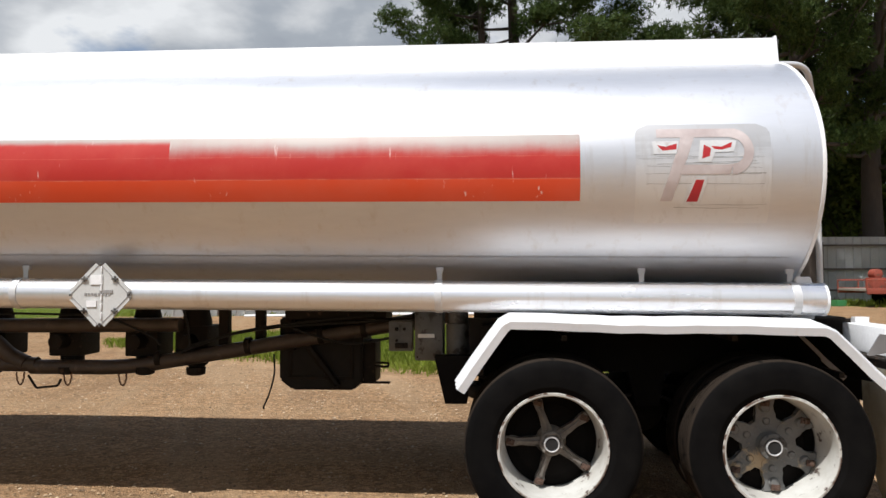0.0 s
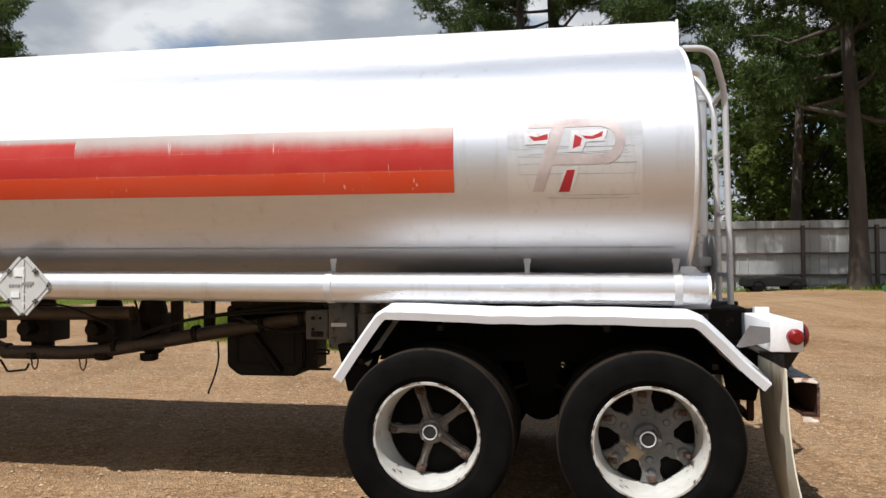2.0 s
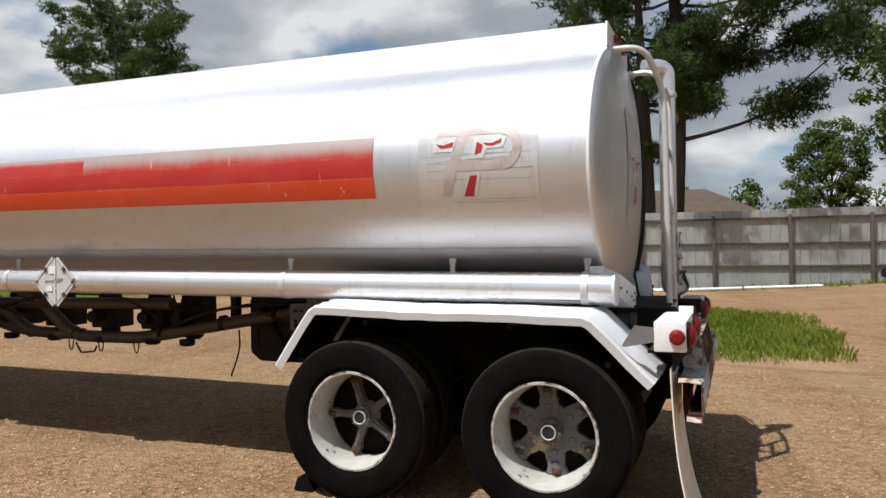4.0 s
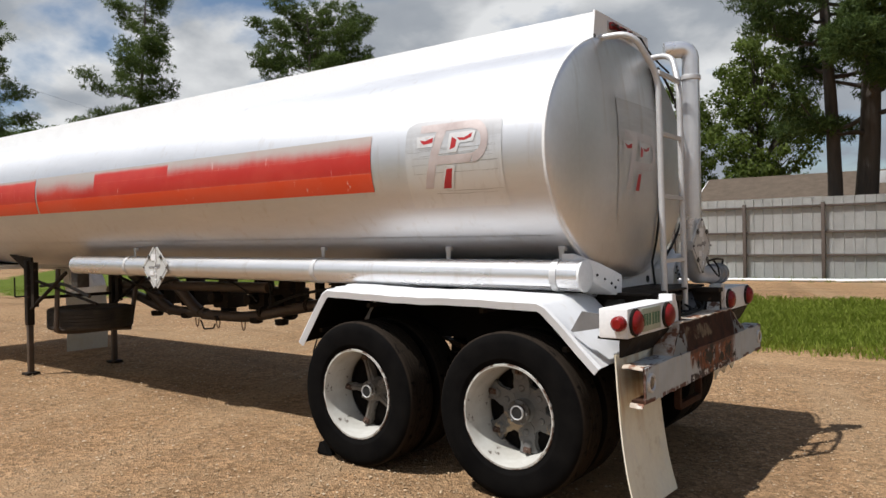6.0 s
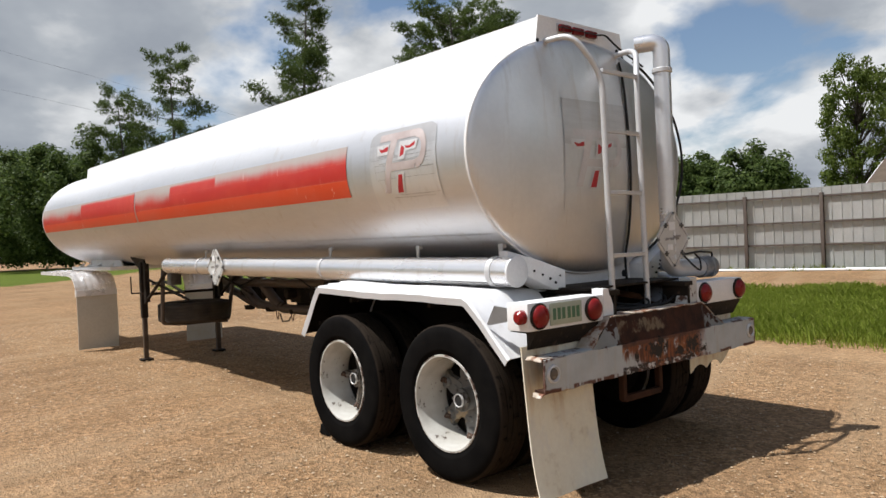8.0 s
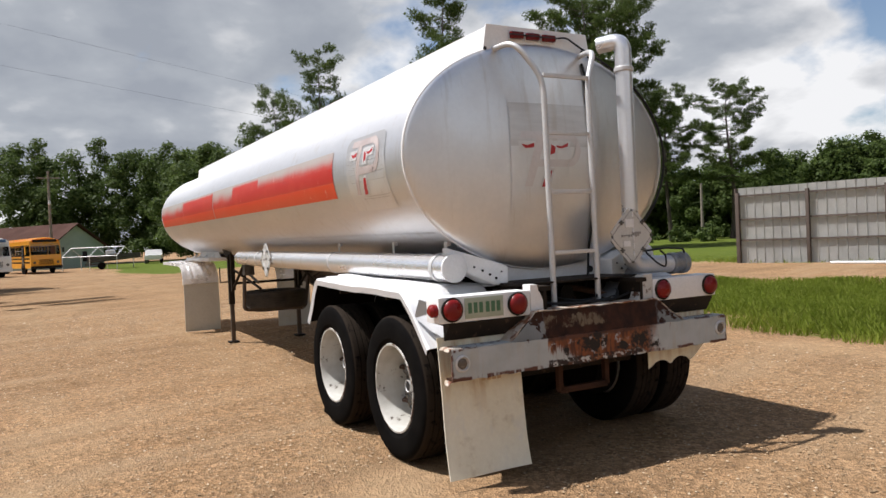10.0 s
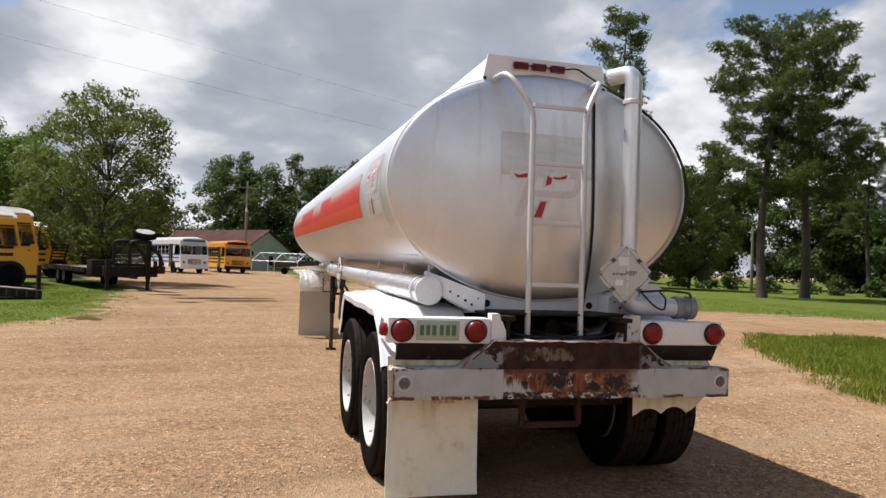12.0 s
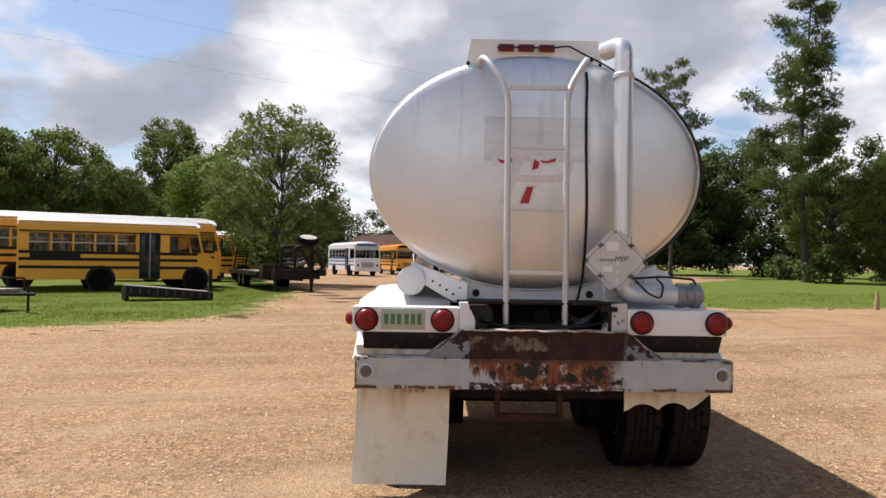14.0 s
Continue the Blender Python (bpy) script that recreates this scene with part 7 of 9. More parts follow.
# ---- trees ----
def tube_arrays(V, F, pts, rs, seg=7):
    base = len(V)
    up = None
    for i, p in enumerate(pts):
        d = (pts[min(i + 1, len(pts) - 1)] - pts[max(i - 1, 0)]).normalized()
        up = d.orthogonal().normalized() if up is None else (up - d * up.dot(d)).normalized()
        s = d.cross(up)
        for k in range(seg):
            a = 2 * math.pi * k / seg
            V.append(p + (up * math.cos(a) + s * math.sin(a)) * rs[i])
    for i in range(len(pts) - 1):
        for k in range(seg):
            k2 = (k + 1) % seg
            F.append((base + i * seg + k, base + i * seg + k2, base + (i + 1) * seg + k2, base + (i + 1) * seg + k))


def blades(centres, outward, count, length, width, rng):
    """Tufts of narrow blades round each centre."""
    n = len(centres)
    c = np.repeat(np.asarray(centres), count, axis=0)
    o = np.repeat(np.asarray(outward), count, axis=0)
    d = rng.normal(size=(n * count, 3)) + o * 0.7
    d /= np.linalg.norm(d, axis=1)[:, None] + 1e-9
    side = np.cross(d, rng.normal(size=d.shape))
    side /= np.linalg.norm(side, axis=1)[:, None] + 1e-9
    L = length * (0.6 + 0.7 * rng.random((n * count, 1)))
    w = width * (0.7 + 0.6 * rng.random((n * count, 1)))
    a = c + d * L * 0.1
    V = np.stack([a - side * w * 0.5, a + side * w * 0.5, a + d * L], axis=1).reshape(-1, 3)
    return V, np.arange(len(V)).reshape(-1, 3)


def leaves(centres, outward, size, rng):
    """Small leaf blades that face mostly outward and up."""
    n = len(centres)
    f = outward + np.array([0, 0, 0.45]) + rng.normal(size=(n, 3)) * 0.55
    f /= np.linalg.norm(f, axis=1)[:, None] + 1e-9
    d = np.cross(f, rng.normal(size=(n, 3)))
    d /= np.linalg.norm(d, axis=1)[:, None] + 1e-9
    s = np.cross(f, d)
    z = size * (0.6 + 0.8 * rng.random((n, 1)))
    V = np.stack([centres - d * z * 0.5 - s * z * 0.3, centres - d * z * 0.3 + s * z * 0.45, centres + d * z * 0.6], axis=1).reshape(-1, 3)
    return V, np.arange(len(V)).reshape(-1, 3)


def tree_thing(name, label, trunkVF, crownVF, bark, leaf):
    root = thing(name, label, "tree")
    for nm, (V, F), mat in (("trunk", trunkVF, bark), ("crown", crownVF, leaf)):
        ob = new(nm, from_arrays(nm, [tuple(v) for v in V] if nm == "trunk" else V, F, mat, nm == "trunk"))
        ob.parent = root
    return root


def make_pine(seed, H, bare, spread, trunk_r, limbs=44, per=34, tuft=0.22, round_top=False, blade=7, wide=0.24, ragged=False):
    """A pine: bent limbs that end in flattened clumps of needle tufts."""
    rng = np.random.default_rng(seed)
    TV, TF = [], []
    pts = [Vector((0.25 * math.sin(k * 0.5 + seed), 0.25 * math.cos(k * 0.4 + seed) - 0.25 * math.cos(seed), H * k / 12)) for k in range(13)]
    off = pts[0].copy()
    pts = [p - Vector((off.x, off.y, 0)) for p in pts]
    tube_arrays(TV, TF, pts, [trunk_r * (1 - 0.93 * (k / 12) ** 1.1) * (1.25 if k == 0 else 1) for k in range(13)], 9)

    def axis(z):
        t = z / H * 12
        i = min(11, int(t))
        return pts[i].lerp(pts[i + 1], t - i)
    C, O = [], []
    for b in range(limbs):
        t = (b + rng.random()) / limbs
        z = H * (bare + (0.99 - bare) * t)
        env = (1 - t) ** 0.7 * (0.55 + 0.6 * min(1, t * 4)) + 0.08
        if round_top:
            env = 0.30 + 0.70 * math.sin(math.pi * min(0.97, 0.28 + 0.66 * t))
        if ragged:
            env = (0.40 + 0.60 * math.sin(math.pi * (0.14 + 0.66 * t))) * (1 - 0.50 * t)
        L = spread * env * (rng.uniform(0.30, 1.25) if ragged else rng.uniform(0.45, 1.2))
        a = b * 2.4 + rng.normal(0, 0.5)
        lift = rng.uniform(-0.12, 0.35) + 0.40 * t
        if ragged:
            lift = rng.uniform(-0.20, 0.18) + 0.28 * t
        p0 = axis(z)
        bp = []
        for k in range(6):
            s = k / 5
            bp.append(p0 + Vector((math.cos(a) * L * s, math.sin(a) * L * s, L * (lift * s + 0.15 * s * s - 0.10 * math.sin(s * 3)))) + Vector(tuple(rng.normal(0, 0.05 * L * s, 3))))
        tube_arrays(TV, TF, bp, [max(0.012, trunk_r * 0.24 * (1 - t * 0.6) * (1 - 0.85 * k / 5)) for k in range(6)], 5)
        n = max(2, int(1.5 + 1.15 * L))
        for k in range(n):
            s = 1.0 - 0.68 * (k + rng.random() * 0.6) / n
            i = min(4, int(s * 5))
            q = bp[i].lerp(bp[i + 1], s * 5 - i)
            ta = a + rng.choice((-1, 1)) * rng.uniform(0.3, 1.3)
            tl = 0.0 if k == 0 else (0.25 + 0.20 * L * (1.1 - s)) * rng.uniform(0.5, 1.4)
            e = q + Vector((math.cos(ta) * tl, math.sin(ta) * tl, tl * rng.uniform(-0.1, 0.4)))
            if tl:
                tube_arrays(TV, TF, [q, e], [0.020, 0.008], 4)
            r = (0.34 + 0.06 * L) * rng.uniform(0.65, 1.25) * (1.45 if ragged else 1.0)
            m = int(per * (r / 0.5) ** 1.6)
            p = rng.normal(size=(m, 3))
            p /= np.linalg.norm(p, axis=1)[:, None]
            p *= rng.random((m, 1)) ** 0.45
            O.append(p * 0.6 + np.array((math.cos(a) * 0.3, math.sin(a) * 0.3, 0.5)))
            C.append(np.array(tuple(e)) + p * r * np.array((1.25, 1.25, 0.62)) + np.array((0, 0, 0.08)))
    V, F = blades(np.concatenate(C), np.concatenate(O), blade, tuft, tuft * wide, rng)
    return (TV, TF), (V, F)


def make_broadleaf(seed, H, R, trunk_r, lumps, per, leaf, base=0.25, open_=1.0):
    """A broadleaf tree: a crown of many small leafy clumps with gaps between them."""
    rng = np.random.default_rng(seed)
    TV, TF = [], []
    top = H * 0.72
    main = [Vector((0.12 * math.sin(k + seed), 0.12 * math.cos(k * 1.3 + seed), top * k / 7)) for k in range(8)]
    tube_arrays(TV, TF, main, [trunk_r * (1 - 0.11 * k) for k in range(8)], 9)
    C, N = [], []
    bulge = [(rng.uniform(0, 6.28), rng.uniform(-0.6, 0.9), rng.uniform(0.75, 1.15)) for _ in range(7)]
    for b in range(lumps):
        a = b * 2.399 + rng.normal(0, 0.3)
        k = 2 * (b + 0.5) / lumps - 1
        # uneven outline: some sides stand out, others fall back
        side = 0.80
        for ba, bk, bs in bulge:
            near = math.exp(-((math.cos(a - ba) - 1) ** 2 * 3 + (k - bk) ** 2 * 4))
            side += (bs - 0.80) * near
        far = side * (rng.uniform(0.78, 1.05) if b % 4 else rng.uniform(0.35, 0.7))
        lr = R * rng.uniform(0.14, 0.27) * open_
        r = (R - lr) * math.sqrt(1 - k * k * 0.97) * far
        z = H * (base + (1 - base) * 0.5) + k * (H * (1 - base) * 0.5 - lr * 0.8) * (0.55 + 0.45 * min(1.1, far / 0.9))
        c = Vector((math.cos(a) * r, math.sin(a) * r, z))
        i = max(1, min(6, int((z - r * 0.7) / top * 7)))
        st = main[i]
        mid = st.lerp(c, 0.55) + Vector((0, 0, 0.10 * r))
        tube_arrays(TV, TF, [st, mid, c], [trunk_r * 0.26, trunk_r * 0.13, 0.015], 5)
        m = int(per * (lr / (0.2 * R * open_)) ** 1.5)
        p = rng.normal(size=(m, 3))
        p /= np.linalg.norm(p, axis=1)[:, None]
        N.append(p.copy())
        p = p * lr * (0.25 + 0.80 * rng.random((m, 1)) ** 0.6) * np.array([1.2, 1.2, 0.72]) + np.array(tuple(c))
        C.append(p)
    V, F = leaves(np.concatenate(C), np.concatenate(N), leaf, rng)
    return (TV, TF), (V, F)


def plant(proto, x, y, H, turn, label=None, wide=1.0):
    """A copy of a tree, scaled to height H."""
    root, h0 = proto
    k = H / h0
    o = copy_thing(root, pose(x, y, rise(x, y) - 0.05, 0, 0, turn))
    o.scale = (k * wide, k * wide, k)
    if label:
        o["label"] = label
    return o


def proto_tree(name, label, vf, leaf, H):
    root = tree_thing(name, label, vf[0], vf[1], BARK, leaf)
    return (root, H)


def settle(proto, x, y, H, turn, wide=1.0):
    """The first tree of a kind stands in its own place."""
    root, h0 = proto
    k = H / h0
    root.matrix_basis = pose(x, y, rise(x, y) - 0.05, 0, 0, turn) @ Matrix.Diagonal((k * wide, k * wide, k, 1))


pine_a = proto_tree("pine_tree", "tall loblolly pine with a bare straight trunk", make_pine(1, 20, 0.34, 4.6, 0.38, 46, 80, 0.19, True, 7, 0.21), PINE_LEAF, 20)
pine_b = proto_tree("pine_tree", "slim tall pine with an open see-through crown", make_pine(2, 22, 0.28, 4.3, 0.22, 40, 24, 0.27, False, 7, 0.22, True), PINE_FAR, 22)
pine_c = proto_tree("pine_tree", "big dense pine with heavy dark limbs", make_pine(3, 18, 0.25, 5.2, 0.38, 44, 84, 0.19, True, 7, 0.21), PINE_LEAF, 18)
pine_d = proto_tree("pine_tree", "tall broad pine with tiers of open limbs", make_pine(8, 25, 0.30, 5.2, 0.30, 52, 24, 0.27, False, 7, 0.22, True), PINE_FAR, 25)
pine_e = proto_tree("pine_tree", "far round-headed pine on a bare trunk", make_pine(9, 20, 0.36, 4.6, 0.30, 50, 40, 0.25, True, 7, 0.22), PINE_FAR, 20)
oak_a = proto_tree("oak_tree", "dense dark green broadleaf tree at the wood's edge", make_broadleaf(4, 13, 4.8, 0.28, 120, 170, 0.235, 0.12, 0.82), OAK_LEAF, 13)
oak_b = proto_tree("oak_tree", "tall dark broadleaf tree with an uneven crown", make_broadleaf(5, 15, 4.6, 0.28, 125, 160, 0.235, 0.10, 0.80), OAK_LEAF, 15)
ash = proto_tree("young_ash_tree", "light green airy tree behind the flatbed trailer", make_broadleaf(6, 10, 4.2, 0.14, 185, 118, 0.155, 0.03, 0.66), LIGHT_LEAF, 10)
lime = proto_tree("round_maple_tree", "bright green round-headed tree behind the buses", make_broadleaf(7, 9, 4.2, 0.22, 115, 230, 0.19, 0.08, 0.95), BRIGHT_LEAF, 9)

# pines on the far lawn and behind the trailer
settle(pine_d, -55.0, 36.7, 25.8, 20)
settle(pine_e, -34.8, 36.7, 18.2, 0, 1.15)
plant(pine_e, -36.3, 41.4, 18.8, 150, wide=1.1)
settle(pine_b, -71.2, 30.2, 23.0, 140)
plant(pine_b, -85.0, 28.6, 21.0, 250, "far thin pine among the wood's edge")
plant(pine_e, -49.0, 59.6, 15.6, 90)
plant(pine_e, -44.5, 63.5, 15.2, 200, wide=1.1)
plant(ash, -56.5, 39.8, 11.0, 30, "light leafy tree under a tall pine", 1.0)
plant(ash, -52.0, 42.5, 10.5, 130, "light leafy tree under a tall pine", 1.0)
# pines at and behind the fence
settle(pine_a, 0.05, 29.2, 20.0, 15, 0.72)
plant(pine_c, 0.75, 29.8, 20.0, 220, "big pine with foliage drooping over the fence")
settle(pine_c, 10.9, 26.0, 20.0, 75, 0.72)
plant(pine_b, 10.4, 31.2, 22.0, 200)
plant(pine_c, 15.4, 30.5, 21.0, 300)
settle(oak_a, 12.5, 37.0, 12.0, 0)
settle(oak_b, 17.5, 36.5, 15.0, 60)
plant(oak_b, 7.8, 44.0, 8.2, 200)
plant(oak_a, 24.0, 34.0, 15.0, 250)
plant(oak_b, -8.4, 54.0, 16.0, 120, "tall leafy tree behind the house roof", 0.85)
plant(oak_b, -15.0, 58.0, 13.8, 50, wide=0.75)
# broadleaf trees on the bus side
settle(ash, -34.0, -4.0, 10.2, 0)
settle(lime, -45.0, -10.8, 9.3, 0)
plant(oak_b, -63.0, -20.6, 15.0, 70)
plant(oak_a, -46.0, -23.0, 11.0, 20)
plant(oak_b, -50.0, -19.5, 8.5, 200)
plant(oak_a, -40.5, -24.5, 10.3, 120)
plant(oak_a, -42.0, -28.5, 11.0, 300)


def far_woods(name, spots, seed, label, leaf_size=0.34, per=4200):
    """Woods too far off to count their trees: crowns of many small leaves with dark gaps."""
    rng = np.random.default_rng(seed)
    C, N = [], []
    for x, y, h, r in spots:
        n = per
        k = 20
        for b in range(k):
            t = (b + 0.5) / k
            a = rng.random() * 6.28
            rr = r * math.sin(math.pi * min(0.95, 0.25 + 0.72 * t)) * rng.uniform(0.2, 1.0)
            c = np.array((x + math.cos(a) * rr, y + math.sin(a) * rr, h * (0.10 + 0.82 * t)))
            p = rng.normal(size=(n // k, 3))
            p /= np.linalg.norm(p, axis=1)[:, None]
            N.append(p.copy())
            C.append(c + p * (r * 0.36) * rng.uniform(0.7, 1.25) * rng.random((n // k, 1)) ** 0.4 * np.array([1, 1, 0.75]))
    V, F = leaves(np.concatenate(C), np.concatenate(N), leaf_size, rng)
    ob = new(name, from_arrays(name, V, F, WOODS_LEAF))
    tagged(ob, label, "woods", kind="stuff")


def row(rng, pts, step, h, r, depth=2, gap=5.0):
    out = []
    for (x0, y0), (x1, y1) in zip(pts, pts[1:]):
        L = math.hypot(x1 - x0, y1 - y0)
        n = max(1, int(L / step))
        nx, ny = -(y1 - y0) / L, (x1 - x0) / L
        for i in range(n):
            for d in range(depth):
                t = (i + rng.random()) / n
                w = d * gap + rng.random() * 2.5
                out.append((x0 + (x1 - x0) * t + nx * w, y0 + (y1 - y0) * t + ny * w, h * rng.uniform(0.75, 1.15) * (1 + 0.12 * d), r * rng.uniform(0.8, 1.2)))
    return out


rw = random.Random(21)
far_woods("woods", row(rw, [(-90, -34), (-104, -18), (-108, -7)], 3.0, 9.6, 4.2, 3, 4.0), 30, "low dark wood behind the pale building")
far_woods("woods", row(rw, [(-107, -4), (-104, 10), (-92, 24)], 2.6, 14.5, 4.4, 3, 4.0), 31, "dark green wood behind the pale building")
far_woods("woods", row(rw, [(-82, 16), (-80, 30), (-83, 44)], 2.8, 15.0, 4.0, 2), 38, "tall dark wood behind the trailer's nose")
far_woods("woods", row(rw, [(-92, 34), (-80, 50), (-57, 67)], 2.7, 15.5, 4.0, 2, 4.0), 32, "dark wood beyond the far lawn")
far_woods("woods", row(rw, [(-60, 64), (-50, 70), (-30, 78)], 2.3, 8.6, 3.4, 3, 3.0), 41, "dark low wood beyond the far lawn")
far_woods("woods", row(rw, [(-10, -70), (-36, -42), (-48, -33), (-62, -30), (-86, -22)], 3.6, 10.0, 4.2, 2), 33, "dark wood behind the parked buses")
far_woods("woods", row(rw, [(12, 48), (20, 43), (36, 40), (60, 40)], 4.5, 13, 4.0), 34, "dense dark wood behind the fence")
far_woods("woods", row(rw, [(10, 75), (-8, 88), (-30, 92)], 5.0, 7.5, 3.4, 1), 39, "low far wood beyond the fence", 0.4, 1300)
far_woods("woods", row(rw, [(-45, 80), (-30, 88)], 4.5, 8.5, 3.8, 2), 40, "far wood beyond the lawn", 0.4, 1800)
far_woods("woods", row(rw, [(-10, -75), (30, -70), (70, -40), (80, 10), (60, 42)], 7.0, 11, 4.2, 1), 35, "woods round the far side of the yard", 0.8, 700)
far_woods("bushes", [(x, y, 1.6 * rw.uniform(0.6, 1.3), 1.2) for x, y in [(-60 + 3.1 * i - 2 * rw.random(), 47 + 1.1 * i) for i in range(8)]], 36, "low green brush at the wood's edge", 0.3, 500)
far_woods("bushes", [(-88 + 5 * i + 3 * rw.random(), 47 - 1.5 * i, 2.5 * rw.uniform(0.6, 1.3), 1.8) for i in range(8)], 37, "low green brush beyond the lawn", 0.35, 500)


# ---- fence ----
def fence_point(s):
    line = [(-11.75, 24.75), (-4.65, 26.95), (0.04, 27.25), (10.2, 27.75), (24.0, 28.2), (46.0, 30.0)]
    for a, b in zip(line, line[1:]):
        L = math.hypot(b[0] - a[0], b[1] - a[1])
        if s <= L:
            return (a[0] + (b[0] - a[0]) * s / L, a[1] + (b[1] - a[1]) * s / L)
        s -= L
    return b


def build_fence():
    f = thing("metal_fence", "tall weathered sheet-metal fence with brown steel rails", "fence")
    rng = random.Random(3)
    bay = 2.42
    spots = [fence_point(bay * i) for i in range(24)]
    for i, (a, b) in enumerate(zip(spots, spots[1:])):
        d = Vector((b[0] - a[0], b[1] - a[1], 0))
        L = d.length
        ang = math.degrees(math.atan2(d.y, d.x))
        m = pose(a[0], a[1], 0, 0, 0, ang)
        bm = fresh()
        ribs = 8
        xs = []
        for k in range(ribs):
            x = L * k / ribs
            xs += [(x, 0.0), (x + L / ribs - 0.05, 0.0), (x + L / ribs - 0.035, -0.022), (x + L / ribs - 0.015, -0.022)]
        xs.append((L, 0.0))
        top = 2.845 + rng.uniform(-0.012, 0.012)
        lo = [bm.verts.new((x, y + 0.06, -0.05)) for x, y in xs]
        hi = [bm.verts.new((x, y + 0.06, top)) for x, y in xs]
        for k in range(len(xs) - 1):
            bm.faces.new((lo[k], lo[k + 1], hi[k + 1], hi[k]))
        bmesh.ops.solidify(bm, geom=bm.faces[:], thickness=0.003)
        p = part("panel", bm, FENCE_SHEET, f, smooth=False)
        p.matrix_basis = m
        for z in (2.55, 1.69, 0.93):
            bm = fresh()
            block(bm, 0.0, L, -0.035, 0.035, z - 0.032, z + 0.032, 0.004)
            part("rail", bm, FENCE_STEEL, f).matrix_basis = m
        bm = fresh()
        block(bm, -0.055, 0.055, -0.10, 0.045, -0.3, 2.66, 0.006)
        part("post", bm, FENCE_STEEL, f).matrix_basis = m
    # return of the fence behind its end post
    bm = fresh()
    a = spots[0]
    block(bm, a[0] - 0.10, a[0] - 0.06, a[1] - 0.05, a[1] + 0.08, -0.05, 2.84, 0.004)
    part("end_cap", bm, FENCE_STEEL, f)


build_fence()
for k, (s0, s1, off) in enumerate(((3.6, 9.4, -0.9), (8.2, 14.2, -0.75), (12.6, 17.8, -1.0))):
    a, b = fence_point(s0), fence_point(s1)
    bm = fresh()
    za, zb = rise(*a) + 0.05, rise(*b) + 0.05
    pts = [Vector((a[0], a[1] + off, za)).lerp(Vector((b[0], b[1] + off, zb)), i / 8) + Vector((0, 0.03 * math.sin(i + k), 0.0)) for i in range(9)]
    sweep(bm, pts, 0.05, 12)
    solo("white_pipe", bm, WHITE, "long white plastic pipe lying along the fence", "pipe", group="pipes by the fence")

# house behind the fence
def gable_house(name, label, at, turn, L, W, eave, ridge, wall_mat, roof_mat, hip=0.0):
    h = thing(name, label, "house", at, turn)
    bm = fresh()
    prism(bm, [(0, 0), (W, 0), (W, eave), (W / 2, ridge - 0.15 if not hip else eave), (0, eave)], 0, 0.0, L)
    part("wall", bm, wall_mat, h, smooth=False)
    o = 0.45
    bm = fresh()
    k = (ridge - eave) / (W / 2)
    ze = eave - o * k
    for s in (0, 1):
        e = -o if s == 0 else W + o
        quad = [(-o, e, ze), (L + o, e, ze), (L + o - hip, W / 2, ridge), (-o, W / 2, ridge)]
        a = [bm.verts.new(p) for p in quad]
        b = [bm.verts.new((p[0], p[1], p[2] + 0.12)) for p in quad]
        for i in range(4):
            bm.faces.new((a[i], a[(i + 1) % 4], b[(i + 1) % 4], b[i]))
        bm.faces.new(b), bm.faces.new(list(reversed(a)))
    if hip:
        a = [bm.verts.new(p) for p in ((L + o, -o, ze + 0.10), (L + o, W + o, ze + 0.10), (L + o - hip, W / 2, ridge + 0.11))]
        bm.faces.new(a)
    part("roof", bm, roof_mat, h, smooth=False)
    bm = fresh()
    for y in (-o, W + o):
        block(bm, -o, L + o, y - 0.02, y + 0.02, ze - 0.12, ze + 0.03)
    for s in (-1, 1):
        a, b = Vector((-o - 0.02, W / 2, ridge)), Vector((-o - 0.02, W / 2 + s * (W / 2 + o), ze))
        sweep(bm, [a, b], 0.08, 4)
    part("fascia", bm, WHITE, h, smooth=False)
    return h


tan_house = gable_house("brown_roofed_house", "low house with a brown shingle roof behind the fence", (-8.8, 42, 0), 3, 14, 9, 3.0, 5.0, TAN_SIDING, SHINGLE, 4.0)
bm = fresh()
block(bm, -0.03, 0.02, 3.9, 5.1, 2.0, 3.2)
part("window", bm, GLASS, tan_house)
bm = fresh()
block(bm, 8.6, 9.0, 2.6, 3.0, 3.9, 4.9, 0.02)
part("vent_stack", bm, SILVER, tan_house)

green_house = gable_house("pale_green_building", "pale green building with a red-brown metal roof", (-97.2, -8.9, 0), 35, 20, 6.8, 2.4, 4.8, SIDING, RED_ROOF)
for x in (3.0, 7.5, 12.0):
    bm = fresh()
    block(bm, x, x + 1.1, -0.04, 0.02, 0.9, 2.0, 0.01)
    part("window", bm, GLASS, green_house)
bm = fresh()
block(bm, 5.3, 6.2, -0.05, 0.02, 0.0, 2.05, 0.01)
part("door", bm, WHITE, green_house)

# ---- parked vehicles ----
def wheel_parts(root, spots, r, w=0.24, hub=None):
    first = None
    for x, y, s in spots:
        m = pose(x, y, r, 0, 0, 0 if s < 0 else 180)
        if first is None:
            bm = fresh()
            lathe(bm, [(-w / 2 + 0.01, r * 0.58), (-w / 2, r * 0.66), (-w / 2, r * 0.92), (-w / 2 + 0.03, r), (w / 2 - 0.03, r), (w / 2, r * 0.9), (w / 2, r * 0.5)], "y", 28)
            first = part("wheel", bm, RUBBER, root)
            first.matrix_basis = m
            bm = fresh()
            lathe(bm, [(-w / 2 - 0.005, r * 0.16), (-w / 2 + 0.03, r * 0.30), (-w / 2 + 0.06, r * 0.50), (-w / 2 + 0.004, r * 0.58)], "y", 24)
            part("hub", bm, hub or RUBBER, first)
        else:
            again(first, m)


